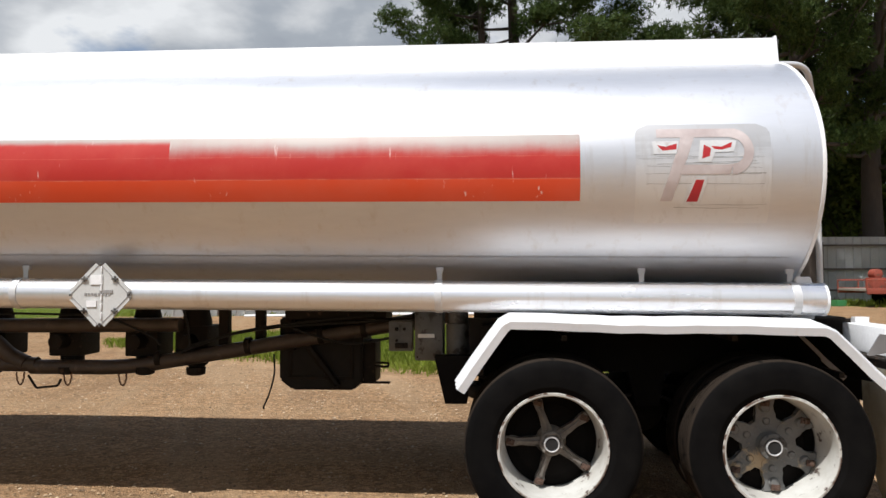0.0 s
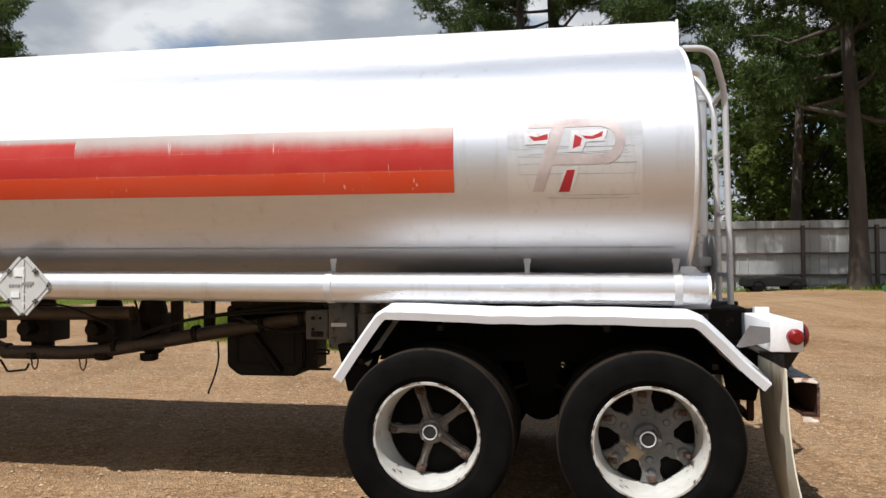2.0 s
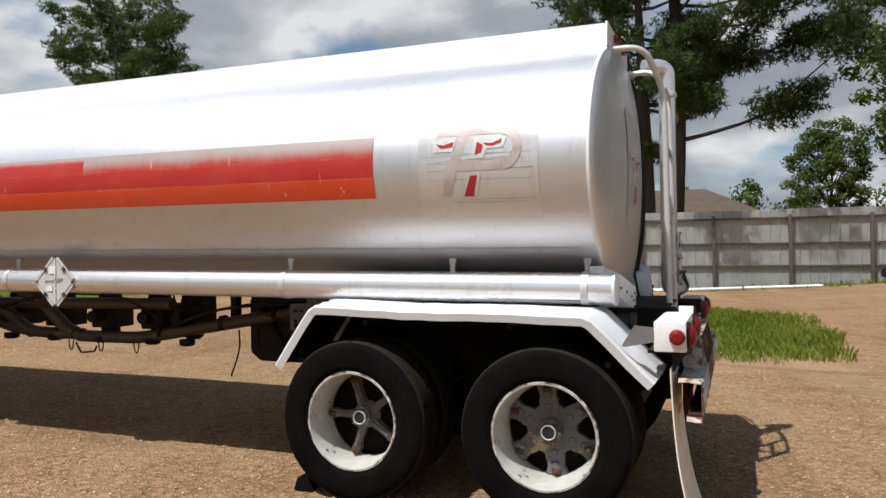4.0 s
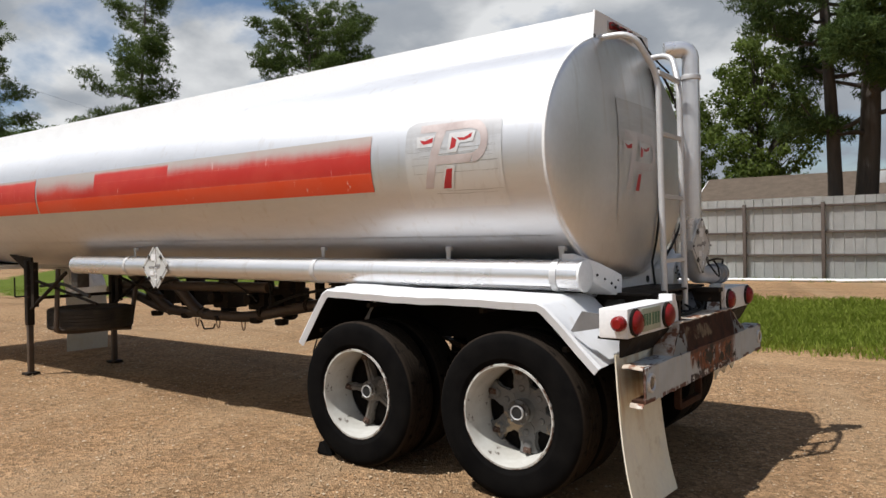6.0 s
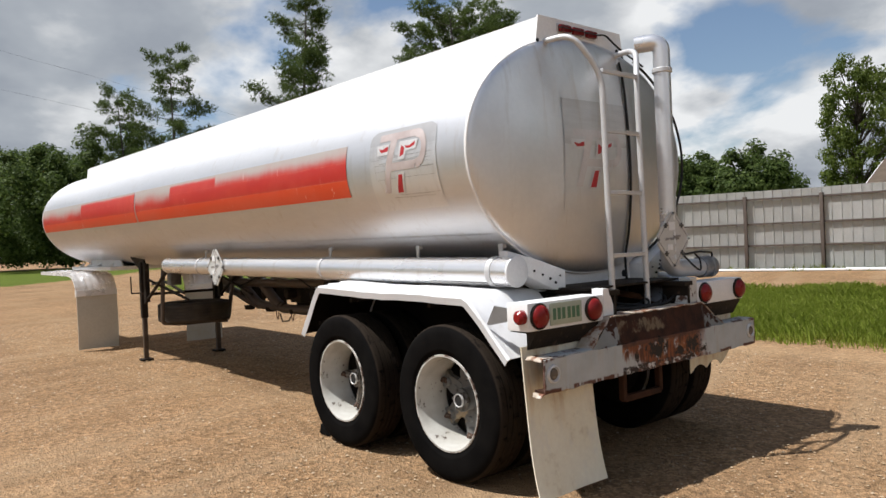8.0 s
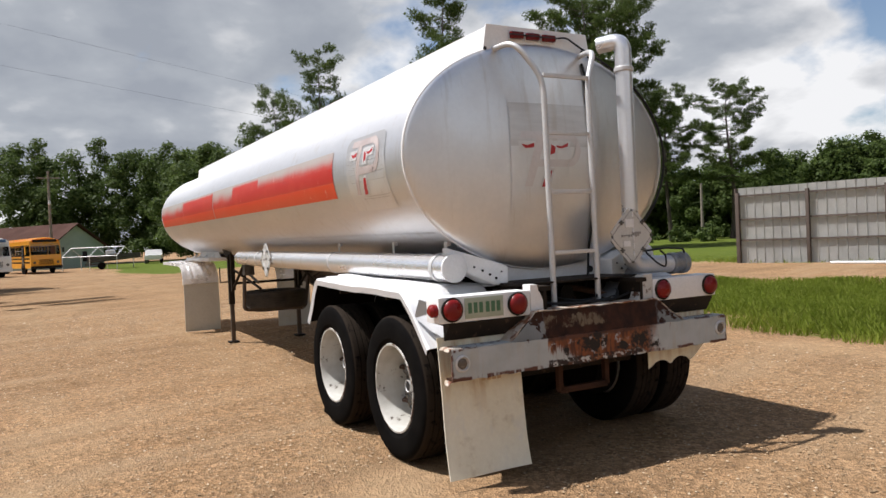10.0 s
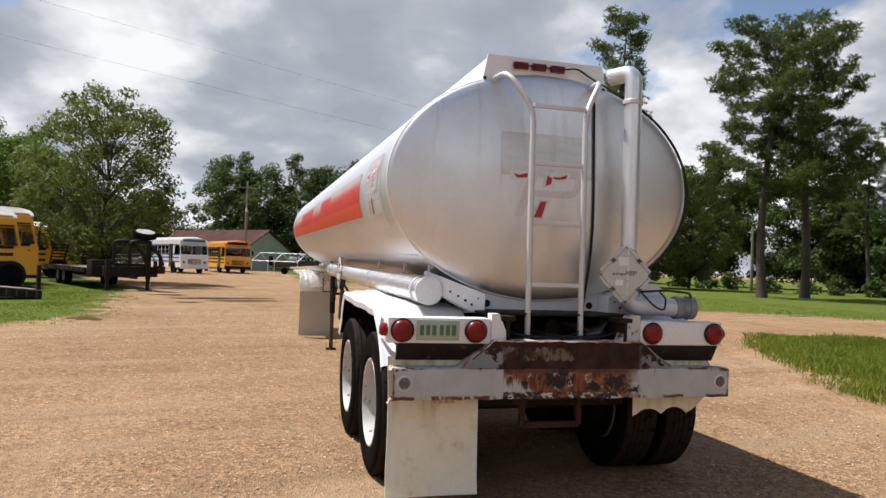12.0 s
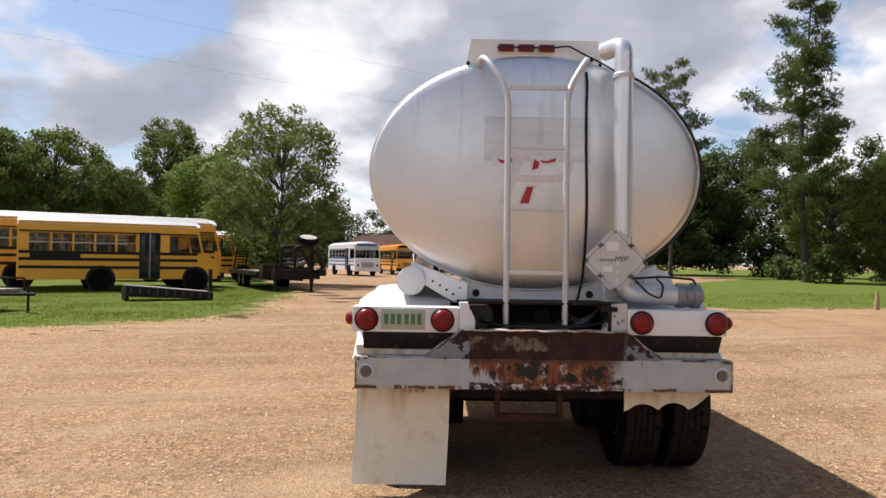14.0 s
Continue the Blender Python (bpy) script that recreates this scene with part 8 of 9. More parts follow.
def school_bus(label, at, turn, L, hood, paint, stripe, roof_mat, windows, rear_axle, front_axle, door=True, blind=(), group="parked buses"):
    """A bus along +x in its own space (front at x = L), the door on its right side (y = 0)."""
    W, z0 = 2.35, 0.48
    b = thing("school_bus" if stripe is BUS_BLACK else "shuttle_bus", label, "bus", at, turn, group)
    end = L - hood
    bm = fresh()
    sill, head_ = 1.60, 2.34
    nose = [(L - 0.06, 1.30), (L, 1.16), (L, 0.52)] if hood else [(end + 0.16, 1.5), (end + 0.18, 0.62), (end + 0.10, 0.5)]
    prism(bm, [(0.0, z0), (0.0, sill), (end + 0.12, sill)] + nose, 1, 0.0, W)
    prism(bm, [(0.0, head_), (0.0, 2.65), (0.04, 2.80), (end - 0.25, 2.80), (end - 0.10, 2.62), (end - 0.045, head_)], 1, 0.0, W)
    bay = (end - 2.6 - 0.35) / windows
    for y0, y1 in ((0.0, 0.05), (W - 0.05, W)):
        block(bm, 0.0, 0.39, y0, y1, sill - 0.02, head_ + 0.02)
        for i in range(1, windows + 1):
            x = 0.35 + bay * i
            block(bm, x - 0.045, x + 0.045, y0, y1, sill - 0.02, head_ + 0.02)
        block(bm, end - 2.56, end - 1.30, y0, y1, sill - 0.02, head_ + 0.02)
        prism(bm, [(end + 0.03, sill - 0.02), (end + 0.12, sill - 0.02), (end - 0.045, head_ + 0.02), (end - 0.135, head_ + 0.02)], 1, y0, y1)
    block(bm, 0.0, 0.05, 0.05, W - 0.05, sill - 0.02, head_ + 0.02)
    body = part("body", bm, paint, b)
    for i in range(windows):
        for y in (0.20, W - 0.95):
            bm = fresh()
            block(bm, 0.62 + bay * i, 0.72 + bay * i, y, y + 0.75, sill - 0.01, 1.88, 0.03)
            part("seat_back", bm, SEAT_VINYL, body)
    bm = fresh()
    rows = []
    for k in range(17):
        a = math.pi * k / 16
        rows.append([bm.verts.new((x, W / 2 - (W / 2 + 0.01) * math.cos(a), 2.68 + 0.39 * max(0.0, math.sin(a)) ** 1.15 * f)) for x, f in ((0.0, 0.85), (0.12, 1.0), (end - 0.35, 1.0), (end - 0.06, 0.80))])
    for p, q in zip(rows, rows[1:]):
        for k in range(3):
            bm.faces.new((p[k], p[k + 1], q[k + 1], q[k]))
    bmesh.ops.solidify(bm, geom=bm.faces[:], thickness=0.02)
    part("roof", bm, roof_mat, b, "white roof" if roof_mat is BUS_WHITE else "")
    for z in (0.98, 1.30, 1.57, 2.40):
        for y in (-0.012, W - 0.008):
            bm = fresh()
            block(bm, 0.05, end - 0.15, y, y + 0.02, z - (0.06 if z < 2 else 0.03), z + (0.06 if z < 2 else 0.03), 0.004)
            part("rub_rail", bm, stripe, body)
    x = 0.35
    wl_ = (end - 2.6 - 0.35) / windows
    for i in range(windows):
        for y in (-0.016, W - 0.004):
            bm = fresh()
            block(bm, x + 0.05, x + wl_ - 0.04, y, y + 0.02, 1.64, 2.30, 0.004)
            wdw = part("window", bm, BUS_BLACK if i in blind else PANE, body)
            bm = fresh()
            block(bm, x + 0.05, x + wl_ - 0.04, y - 0.006, y + 0.026, 1.96, 1.99)
            part("sash", bm, SILVER, wdw)
        x += wl_
    if door:
        bm = fresh()
        block(bm, end - 2.50, end - 1.68, -0.03, 0.02, 0.52, 2.45, 0.01)
        dr = part("door", bm, BUS_BLACK, b)
        for k in range(2):
            bm = fresh()
            block(bm, end - 2.45 + 0.40 * k, end - 2.13 + 0.40 * k, -0.042, -0.02, 0.80, 2.35, 0.005)
            part("pane", bm, GLASS, dr)
        bm = fresh()
        block(bm, end - 2.12, end - 2.06, -0.048, -0.02, 0.55, 2.42, 0.005)
        part("door_seal", bm, GALV, dr)
    for y in (-0.016, W - 0.004):
        bm = fresh()
        prism(bm, [(end - 1.30, 1.58), (end - 0.05, 1.58), (end - 0.20, 2.35), (end - 1.30, 2.35)], 1, y, y + 0.02)
        part("driver_window", bm, PANE, body)
    bm = fresh()
    v = [(end + 0.10 + 0.03, 0.12, 1.72), (end + 0.13, W - 0.12, 1.72), (end - 0.055, W - 0.16, 2.56), (end - 0.055, 0.16, 2.56)]
    bm.faces.new([bm.verts.new(p) for p in v])
    bmesh.ops.solidify(bm, geom=bm.faces[:], thickness=0.02)
    part("windscreen", bm, PANE, body)
    fx = L if hood else end + 0.18
    bm = fresh()
    block(bm, fx - 0.05, fx + 0.12, -0.02, W + 0.02, 0.42, 0.66, 0.02)
    part("bumper", bm, BUS_BLACK if stripe is BUS_BLACK else BUS_WHITE, b)
    for y in (0.28, W - 0.28):
        bm = fresh()
        lathe(bm, [(fx - 0.01, 0.11), (fx + 0.015, 0.10), (fx + 0.03, 0.04)], "x", 16, (0, y, 0.95))
        part("headlight", bm, LENS_CLEAR, body)
    bm = fresh()
    for k in range(5):
        block(bm, fx - 0.01, fx + 0.012, W / 2 - 0.55, W / 2 + 0.55, 0.80 + 0.09 * k, 0.84 + 0.09 * k)
    part("grille", bm, BUS_BLACK, body)
    bm = fresh()
    block(bm, end - 0.16, end - 0.02, 0.25, W - 0.25, 2.66, 2.88, 0.02)
    part("front_sign", bm, BUS_BLACK if stripe is BUS_BLACK else BLUE_TRIM, body)
    for y in (-0.22, W + 0.10):
        bm = fresh()
        block(bm, end + 0.10, end + 0.16, y, y + 0.16, 1.75, 2.15, 0.01)
        sweep(bm, [(end, 0.0 if y < 1 else W, 2.2), (end + 0.13, y + 0.08, 2.1)], 0.012, 6)
        part("mirror", bm, BUS_BLACK, body)
    for y0, y1 in ((-0.01, 0.05), (W - 0.05, W + 0.01)):
        for x in (rear_axle, front_axle):
            bm = fresh()
            lathe(bm, [(y0, 0.56), (y1, 0.56)], "y", 24, (x, 0, 0.50))
            part("wheel_arch", bm, BUS_BLACK, body)
    wheel_parts(b, [(rear_axle, 0.10, -1), (front_axle, 0.10, -1), (rear_axle, W - 0.10, 1), (front_axle, W - 0.10, 1)], 0.48)
    return b


near_bus = school_bus("short yellow school bus with a white roof, parked on grass", (-20.9, -11.28, 0), 120, 7.65, 0.75, BUS_YELLOW, BUS_BLACK, BUS_WHITE, 5, 2.95, 6.68)
bm = fresh()
block(bm, 0.42, 2.20, -0.020, 0.004, 1.33, 1.60, 0.004)
part("black_panel", bm, BUS_BLACK, near_bus, "plain black panel under the windows")
tall_bus = school_bus("yellow school bus with a white roof behind another bus", (-22.69, -15.25, 0), 120, 10.0, 0.0, BUS_YELLOW, BUS_BLACK, BUS_WHITE, 8, 2.4, 8.6)
tall_bus.scale = (1.10, 1.10, 1.10)
school_bus("yellow school bus with a long nose, parked far back", (-34.3, -13.65, 0), 110, 8.4, 1.5, BUS_YELLOW, BUS_BLACK, BUS_WHITE, 6, 2.2, 7.4)
school_bus("white shuttle bus with dark windows facing the yard", (-63.9, -5.5, 0), 25, 7.8, 0.0, BUS_WHITE, BLUE_TRIM, BUS_WHITE, 5, 1.9, 6.3)
school_bus("full-size yellow school bus facing the yard", (-73.2, -1.6, 0), 15, 10.6, 0.0, BUS_YELLOW, BUS_BLACK, BUS_YELLOW, 8, 2.6, 8.4)


def flatbed():
    """A gooseneck flatbed trailer with its neck towards the yard and its ramps folded up behind."""
    f = thing("gooseneck_flatbed", "black gooseneck flatbed trailer with folded ramps and a spare wheel", "trailer", (-32.75, -5.14, 0), 24.7)
    bm = fresh()
    block(bm, 0.0, 7.7, -1.2, 1.2, 0.74, 0.80, 0.01)
    for x in range(11):
        block(bm, 0.3 + 0.7 * x, 0.38 + 0.7 * x, -1.15, 1.15, 0.62, 0.74)
    deck = part("deck", bm, BLACK_STEEL, f)
    for k in range(9):
        bm = fresh()
        y = -1.14 + 0.255 * k
        block(bm, 0.02, 7.68, y, y + 0.235, 0.804, 0.85, 0.004)
        part("plank", bm, WOOD_GREY, deck)
    for y in (-1.24, 1.24):
        bm = fresh()
        block(bm, 0.0, 7.7, y - 0.04, y + 0.04, 0.66, 0.87, 0.006)
        rail = part("side_rail", bm, BLACK_STEEL, f)
        for k in range(9):
            bm = fresh()
            s = 0.03 if y > 0 else -0.05
            block(bm, 0.4 + 0.85 * k, 0.5 + 0.85 * k, y + s, y + s + 0.02, 0.70, 0.86)
            part("stake_pocket", bm, CAST, rail)
    for y in (-0.5, 0.5):
        bm = fresh()
        block(bm, 0.4, 8.6, y - 0.07, y + 0.07, 0.46, 0.735, 0.008)
        part("beam", bm, BLACK_STEEL, f)
    wheel_parts(f, [(2.3, -0.98, -1), (3.45, -0.98, -1), (2.3, 0.98, 1), (3.45, 0.98, 1)], 0.41, 0.30, GALV)
    bm = fresh()
    block(bm, 7.72, 7.80, -1.2, 1.2, 0.52, 1.08, 0.01)
    block(bm, 7.72, 8.55, -1.2, -0.30, 0.56, 1.20, 0.02)
    part("front_box", bm, BLACK_STEEL, f, "dark steel box across the front of the deck")
    bm = fresh()
    block(bm, 8.90, 9.12, -0.90, 1.20, 0.56, 0.98, 0.02)
    block(bm, 8.5, 8.95, 0.35, 1.15, 0.60, 0.92, 0.02)
    part("cross_beam", bm, BLACK_STEEL, f)
    # neck: an upright frame with two rails that bend down to the coupler
    for x, y0 in ((8.95, -0.50), (9.20, 0.05)):
        bm = fresh()
        sweep(bm, rounded([(x, y0, 0.9), (x, y0, 1.98), (x + 0.1, y0 + 0.62, 1.99), (x + 0.35, y0 + 1.05, 1.50), (x + 0.5, y0 + 1.15, 1.05)], 0.16), 0.075, 8)
        part("neck", bm, BLACK_STEEL, f)
    for y0, y1, z in ((-0.45, 0.75, 1.42), (-0.45, 0.80, 1.24), (-0.45, 0.35, 1.76)):
        bm = fresh()
        sweep(bm, [(9.02, y0, z), (9.06, y1, z + 0.05)], 0.035, 8)
        part("tie_bar", bm, CAST, f)
    bm = fresh()
    lathe(bm, [(0.10, 0.03), (0.10, 0.13), (0.14, 0.13), (0.14, 0.07), (0.42, 0.07), (0.42, 0.13), (0.46, 0.13), (0.46, 0.03)], "y", 16, (9.15, 0.0, 1.26))
    part("winch_drum", bm, GALV, f, "bare winch drum on the neck")
    bm = fresh()
    sweep(bm, [(9.20, -0.30 + 0.09 * k, 1.36 - 0.10 * math.sin(math.pi * k / 9)) for k in range(10)], 0.028, 6)
    part("chain", bm, GALV, f)
    bm = fresh()
    block(bm, 9.30, 9.75, 1.0, 1.30, 0.72, 1.02, 0.02)
    sweep(bm, [(9.5, 1.15, 0.98), (9.5, 1.15, 1.30)], 0.06, 8)
    part("coupler", bm, BLACK_STEEL, f)
    for y in (-0.79, 0.79):
        bm = fresh()
        block(bm, 9.13, 9.27, y - 0.08, y + 0.08, 0.42, 1.25 if y < 0 else 2.05, 0.008)
        block(bm, 9.15, 9.25, y - 0.06, y + 0.06, 0.04, 0.42)
        leg = part("jack_leg", bm, BLACK_STEEL, f)
        bm = fresh()
        block(bm, 9.06, 9.34, y - 0.14, y + 0.14, 0.0, 0.04, 0.004)
        part("foot", bm, BLACK_STEEL, leg)
    tilt = pose(8.98, 0.66, 2.16, 0, 17, 0)
    bm = fresh()
    lathe(bm, [(0.0, 0.27), (0.0, 0.36), (0.03, 0.44), (0.08, 0.465), (0.20, 0.465), (0.25, 0.44), (0.27, 0.36), (0.25, 0.28)], "z", 32)
    spare = part("spare_wheel", bm, RUBBER, f, "spare wheel lying tilted on top of the neck")
    spare.matrix_basis = tilt
    bm = fresh()
    lathe(bm, [(0.20, 0.07), (0.205, 0.17), (0.23, 0.22), (0.255, 0.30), (0.275, 0.37)], "z", 28)
    rim = part("rim", bm, RIM_CHALK, spare, "chalky worn white rim")
    for k in range(6):
        bm = fresh()
        a = math.tau * k / 6
        lathe(bm, [(0.205, 0.012), (0.225, 0.022), (0.236, 0.010)], "z", 8, (0.13 * math.cos(a), 0.13 * math.sin(a), 0))
        part("lug_nut", bm, RUBBER, rim)
    for y in (-0.73, 0.73):
        lean = 0.10 if y < 0 else 0.02
        for s in (-0.31, 0.31):
            bm = fresh()
            sweep(bm, [(0.10, y + s, 0.85), (0.10 + lean, y + s + (0.14 if y < 0 else 0.0), 1.90)], 0.045, 4)
            part("ramp_rail", bm, BLACK_STEEL, f)
        for k in range(7):
            bm = fresh()
            u = (k + 0.4) / 7
            o = (0.14 if y < 0 else 0.0) * u
            block(bm, 0.07 + lean * u, 0.14 + lean * u, y - 0.30 + o, y + 0.30 + o, 0.85 + 1.05 * u - 0.03, 0.85 + 1.05 * u + 0.035)
            part("ramp_slat", bm, BLACK_STEEL, f)


flatbed()


def deck_ramp():
    r = thing("steel_deck", "low dark steel trailer deck lying on the grass", "trailer deck", (-16.5, -5.32, 0), 119)
    r.scale = (0.93, 1, 1)
    bm = fresh()
    prism(bm, [(0, 0.16), (2.95, 0.04), (2.95, 0.26), (0, 0.50)], 1, -0.55, 0.55)
    part("frame", bm, BLACK_STEEL, r)
    for k in range(7):
        bm = fresh()
        y = -0.55 + 1.1 * k / 7
        a = [(0.02, y + 0.01, 0.505), (2.93, y + 0.01, 0.265), (2.93, y + 0.145, 0.265), (0.02, y + 0.145, 0.505)]
        q = [bm.verts.new(p) for p in a]
        w = [bm.verts.new((p[0], p[1], p[2] + 0.03)) for p in a]
        bm.faces.new(w)
        for i in range(4):
            bm.faces.new((q[i], q[(i + 1) % 4], w[(i + 1) % 4], w[i]))
        part("plank", bm, WOOD_GREY, r)
    for k in range(10):
        bm = fresh()
        x = 0.15 + 0.29 * k
        block(bm, x, x + 0.05, -0.565, -0.545, 0.28 - 0.075 * x, 0.46 - 0.075 * x)
        part("stake_pocket", bm, CAST, r)
    for a in ((2.80, 2.92, -0.50, -0.38, 0.0, 1.05), (0.0, 0.12, -0.5, 0.5, 0.0, 0.32), (2.70, 2.95, -0.52, 0.52, 0.0, 0.10)):
        bm = fresh()
        block(bm, *a, 0.006)
        part("stand", bm, BLACK_STEEL, r)


deck_ramp()


def utility_trailer(at, turn, label, paint, L=3.0):
    u = thing("utility_trailer", label, "trailer", at, turn)
    bm = fresh()
    block(bm, 0, L, -0.8, 0.8, 0.50, 0.58, 0.008)
    part("deck", bm, WOOD_GREY, u)
    for y in (-0.8, 0.8):
        bm = fresh()
        block(bm, 0, L, y - 0.03, y + 0.03, 0.42, 0.60, 0.006)
        block(bm, 0, L, y - 0.02, y + 0.02, 0.82, 0.87, 0.006)
        for k in range(6):
            block(bm, L * k / 5 - 0.02, L * k / 5 + 0.02, y - 0.02, y + 0.02, 0.55, 0.85)
        part("side_rail", bm, paint, u)
    bm = fresh()
    sweep(bm, rounded([(L, -0.6, 0.48), (L + 1.1, 0, 0.48), (L, 0.6, 0.48)], 0.05), 0.04, 8)
    sweep(bm, [(L + 0.9, 0, 0.02), (L + 0.9, 0, 0.75)], 0.03, 8)
    part("drawbar", bm, paint, u)
    wheel_parts(u, [(L * 0.45, -0.92, -1), (L * 0.45, 0.92, 1)], 0.32, 0.18)
    for y in (-0.92, 0.92):
        bm = fresh()
        for k in range(8):
            a0, a1 = math.pi * k / 8, math.pi * (k + 1) / 8
            q = [bm.verts.new((L * 0.45 + 0.40 * math.cos(a), yy, 0.34 + 0.40 * math.sin(a))) for a, yy in ((a0, y - 0.11), (a1, y - 0.11), (a1, y + 0.11), (a0, y + 0.11))]
            bm.faces.new(q)
        bmesh.ops.remove_doubles(bm, verts=bm.verts, dist=0.001)
        bmesh.ops.solidify(bm, geom=bm.faces[:], thickness=0.006)
        part("fender", bm, paint, u)
    return u


utility_trailer((-11.6, -8.6, 0), 75, "dark steel utility trailer at the lawn's edge", BLACK_STEEL, 2.6)
utility_trailer((11.7, 24.6, rise(12.5, 24.6)), 6, "rusty red utility trailer before the metal fence", RED_MACHINE, 3.4)
bm = fresh()
block(bm, 0, 0.45, 0, 0.4, 0, 0.34, 0.03)
lathe(bm, [(0.02, 0.10), (0.04, 0.15), (0.36, 0.15), (0.38, 0.10)], "y", 16, (0.22, 0, 0.46))
solo("red_machine", bm, RED_MACHINE, "faded red metal machine on a rusty trailer", "machine", (12.2, 24.3, rise(12.2, 24.6) + 0.58), 8)
bm = fresh()
prism(bm, [(0, 0), (0.36, 0), (0.40, 0.20), (-0.04, 0.20)], 1, 0, 0.3)
bmesh.ops.bevel(bm, geom=list(bm.edges), offset=0.02, segments=2, affect="EDGES")
solo("green_tub", bm, GREEN_BOX, "green plastic tub on the ground by a pine", "tub", (11.2, 24.5, rise(11.2, 24.5)), 20)


def cart():
    c = thing("golf_cart_frame", "low black cart parked against the fence", "cart", (7.5, 26.4, rise(7.5, 26.4) - 0.02), 4)
    bm = fresh()
    prism(bm, [(0, 0.22), (0.05, 0.50), (0.9, 0.55), (1.9, 0.50), (2.0, 0.22)], 1, 0, 1.0)
    bmesh.ops.bevel(bm, geom=list(bm.edges), offset=0.04, segments=2, affect="EDGES")
    part("body", bm, BUS_BLACK, c)
    wheel_parts(c, [(0.4, 0.08, -1), (1.6, 0.08, -1), (0.4, 0.92, 1), (1.6, 0.92, 1)], 0.22, 0.16)


cart()


def boat():
    b = thing("boat_on_trailer", "small white boat under a pipe frame by the building", "boat", (-68.0, 5.6, 0), 88)
    bm = fresh()
    rows = []
    for i in range(9):
        t = i / 8
        w = 0.95 * (1 - max(0, t - 0.55) ** 2 * 4.6)
        w = max(0.05, w)
        rows.append([bm.verts.new((4.6 * t, y, z)) for y, z in ((-w, 1.25 + 0.2 * t), (-w * 0.9, 0.85 + 0.2 * t), (0, 0.60 + 0.35 * t), (w * 0.9, 0.85 + 0.2 * t), (w, 1.25 + 0.2 * t))])
    for a, q in zip(rows, rows[1:]):
        for k in range(4):
            bm.faces.new((a[k], a[k + 1], q[k + 1], q[k]))
    bm.faces.new(rows[0])
    bmesh.ops.solidify(bm, geom=bm.faces[:], thickness=0.05)
    part("hull", bm, CAST_GREY, b)
    bm = fresh()
    block(bm, -0.35, 0.05, -0.25, 0.25, 0.8, 1.75, 0.06)
    part("outboard", bm, BUS_BLACK, b)
    bm = fresh()
    block(bm, -0.2, 5.2, -0.05, 0.05, 0.42, 0.56, 0.01)
    block(bm, 0.2, 0.35, -0.8, 0.8, 0.42, 0.66, 0.01)
    part("trailer_beam", bm, CAST_GREY, b)
    wheel_parts(b, [(1.2, -0.85, -1), (1.2, 0.85, 1)], 0.33, 0.2)
    bm = fresh()
    block(bm, 1.6, 2.4, -0.4, 0.4, 1.3, 1.75, 0.08)
    part("console", bm, BUS_WHITE, b)
    return b


boat()
shelter = thing("pipe_shelter", "bare white pipe roof frame over a boat", "shelter", (-69.4, 4.4, 0), 56)
for y in (-1.45, 1.45):
    for x in (0, 2.6, 5.2):
        bm = fresh()
        sweep(bm, [(x, y, 0), (x, y, 1.25)], 0.034, 6)
        part("post", bm, WHITE, shelter)
    bm = fresh()
    sweep(bm, [(0, y, 1.25), (5.2, y, 1.25)], 0.034, 6)
    part("rail", bm, WHITE, shelter)
for x in (0, 2.6, 5.2):
    bm = fresh()
    sweep(bm, [(x, -1.45, 1.25), (x, 0, 2.05), (x, 1.45, 1.25)], 0.034, 6)
    part("rafter", bm, WHITE, shelter)
bm = fresh()
sweep(bm, [(0, 0, 2.05), (5.2, 0, 2.05)], 0.034, 6)
part("ridge_pipe", bm, WHITE, shelter)


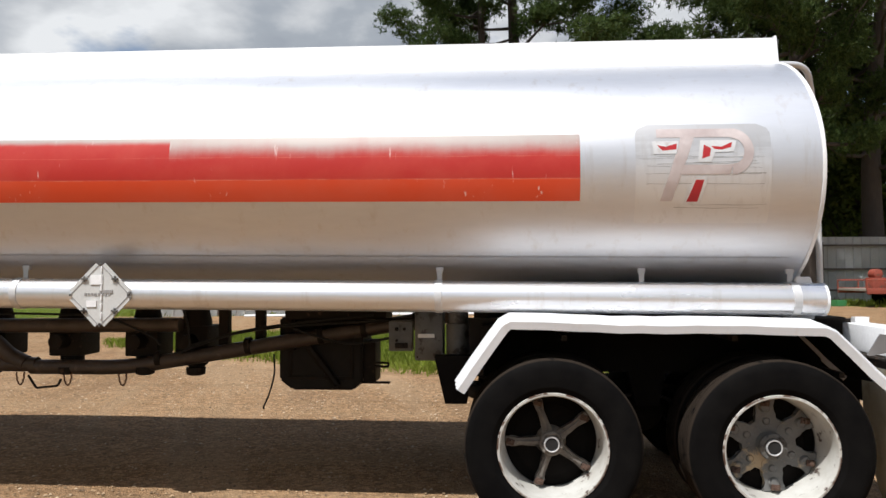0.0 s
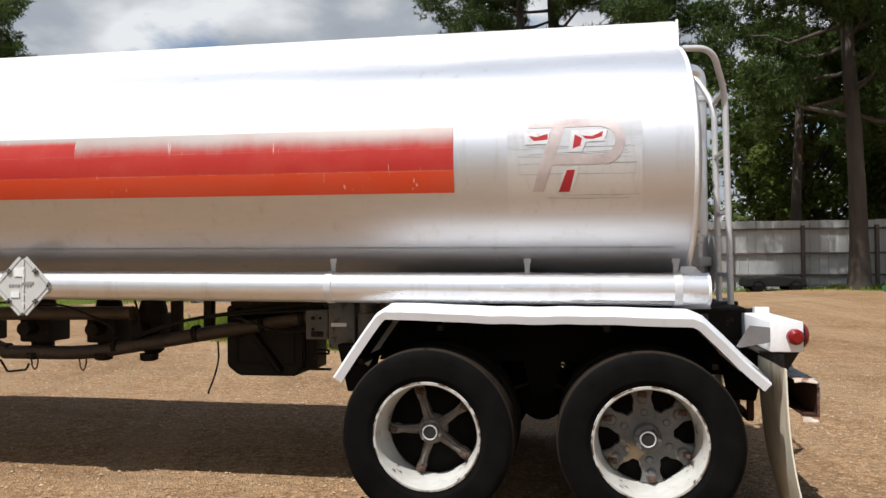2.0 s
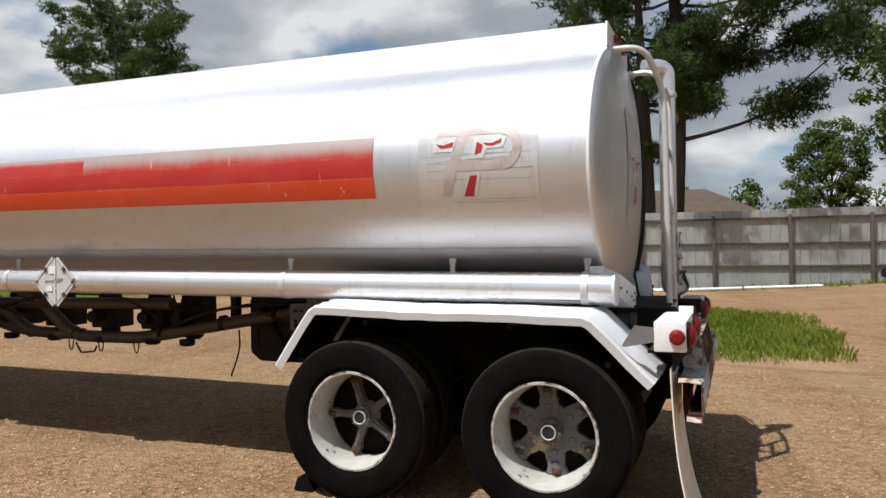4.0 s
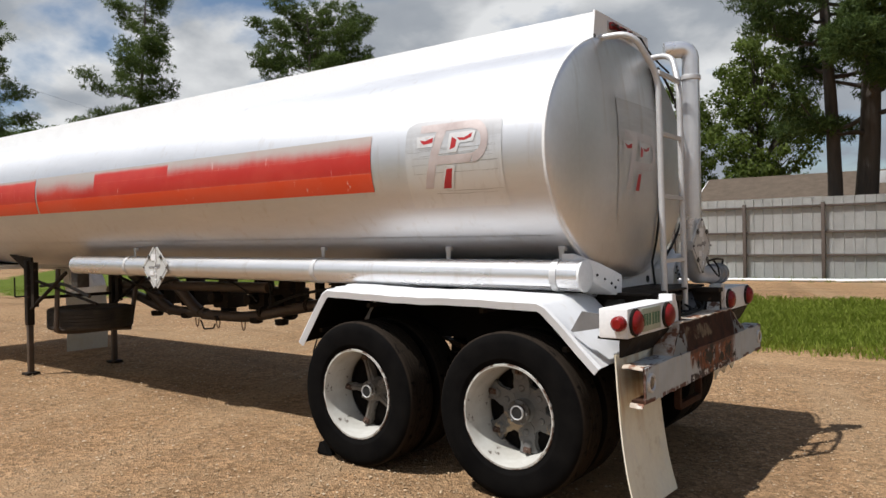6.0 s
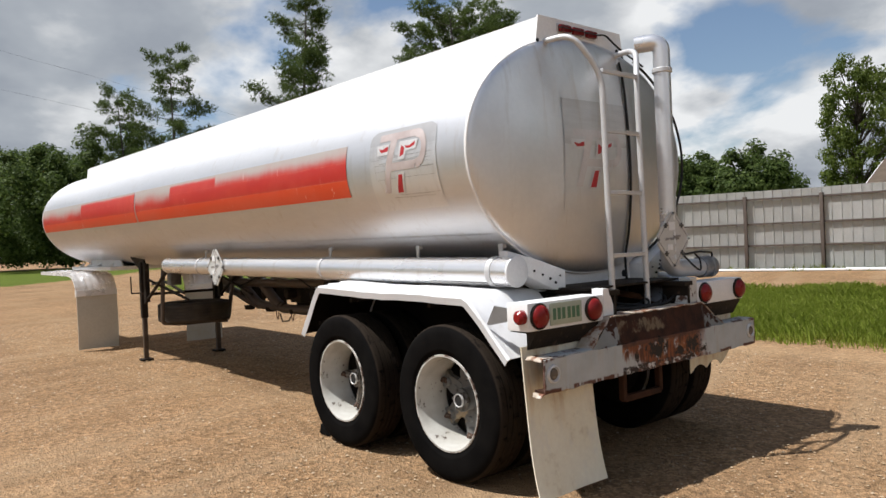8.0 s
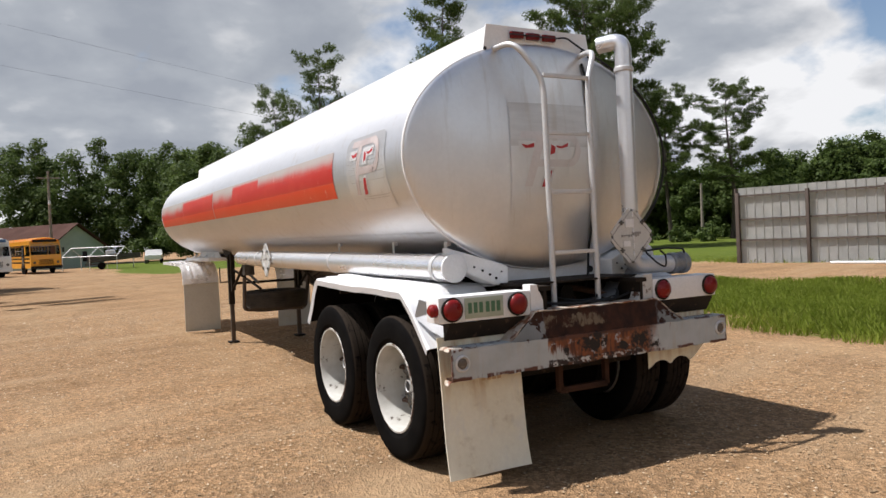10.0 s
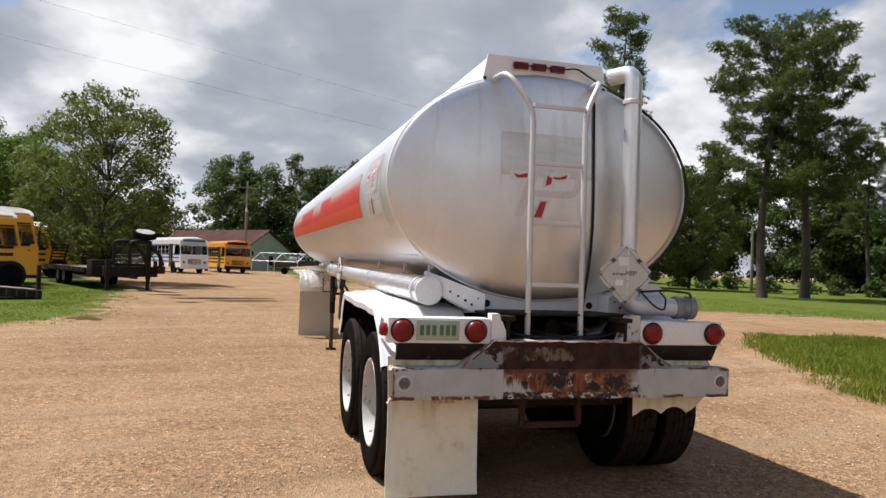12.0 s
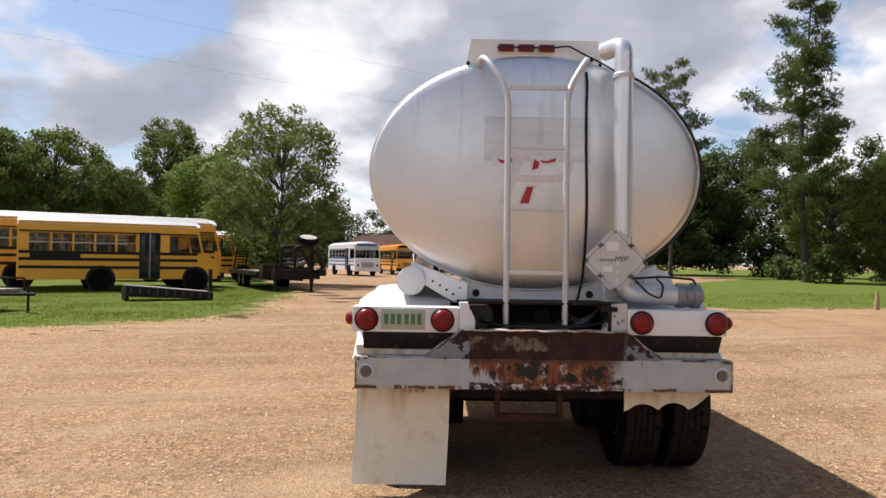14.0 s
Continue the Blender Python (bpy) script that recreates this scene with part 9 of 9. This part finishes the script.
def pickup(at, turn, label, paint):
    p = thing("pickup_truck", label, "truck", at, turn)
    bm = fresh()
    prism(bm, [(0, 0.45), (0, 1.0), (1.9, 1.02), (2.2, 1.62), (3.4, 1.65), (4.0, 1.08), (5.1, 0.98), (5.2, 0.5)], 1, 0, 1.85)
    bmesh.ops.bevel(bm, geom=list(bm.edges), offset=0.06, segments=2, affect="EDGES")
    part("body", bm, paint, p)
    for y in (-0.006, 1.826):
        bm = fresh()
        prism(bm, [(2.15, 1.08), (2.32, 1.54), (3.3, 1.56), (3.75, 1.1)], 1, y, y + 0.03)
        part("side_window", bm, GLASS, p)
    wheel_parts(p, [(1.0, 0.10, -1), (4.2, 0.10, -1), (1.0, 1.75, 1), (4.2, 1.75, 1)], 0.38)


pickup((-84.5, 14.2, 0), 170, "white pickup truck parked far off by the trees", BUS_WHITE)
pickup((-62.5, -11.2, 0), 14, "red pickup truck parked behind a flatbed trailer", RED_PAINT)

# poles and wires
def utility_pole(x, y, h, label, arm=True):
    u = thing("utility_pole", label, "pole", (x, y, 0))
    bm = fresh()
    sweep(bm, [(0, 0, -0.1), (0, 0, h * 0.5), (0.03, 0, h)], [0.15, 0.13, 0.10], 10)
    part("post", bm, WOOD_GREY, u)
    if arm:
        bm = fresh()
        block(bm, -0.06, 0.06, -1.0, 1.0, h - 0.75, h - 0.63, 0.01)
        part("cross_arm", bm, WOOD_GREY, u)
        bm = fresh()
        lathe(bm, [(h - 3.3, 0.10), (h - 3.2, 0.16), (h - 2.95, 0.10)], "z", 12, (0.35, 0, 0))
        sweep(bm, [(0.05, 0, h - 2.8), (0.35, 0, h - 2.9)], 0.03, 6)
        part("yard_lamp", bm, SILVER, u)


utility_pole(-72.9, 2.85, 9.6, "wooden utility pole with a yard lamp", True)
utility_pole(-43.5, 58.1, 5.6, "short weathered wooden pole on the lawn", False)
utility_pole(-52.2, 49.2, 6.2, "thin wooden pole beside the far pines", False)
bm = fresh()
for a, b in (((-30, -60, 23.6), (-34, 52, 3.6)), ((-30, -60, 20.2), (-34, 52, 2.9))):
    a, b = Vector(a), Vector(b)
    sweep(bm, [a.lerp(b, i / 24) - Vector((0, 0, 4 * 0.5 * (i / 24) * (1 - i / 24))) for i in range(25)], 0.0035, 5)
solo("power_line", bm, CABLE, "thin dark overhead power lines", "wires", kind="stuff")
bm = fresh()
sweep(bm, [(0, 0, 0), (0.02, 0.01, 0.28), (0.05, 0.0, 0.5), (0.04, 0, 0.68)], [0.10, 0.075, 0.06, 0.03], 9)
solo("tree_stump", bm, STUMP, "short broken tan stump at the lawn's edge", "stump", (-17.3, 19.9, 0))
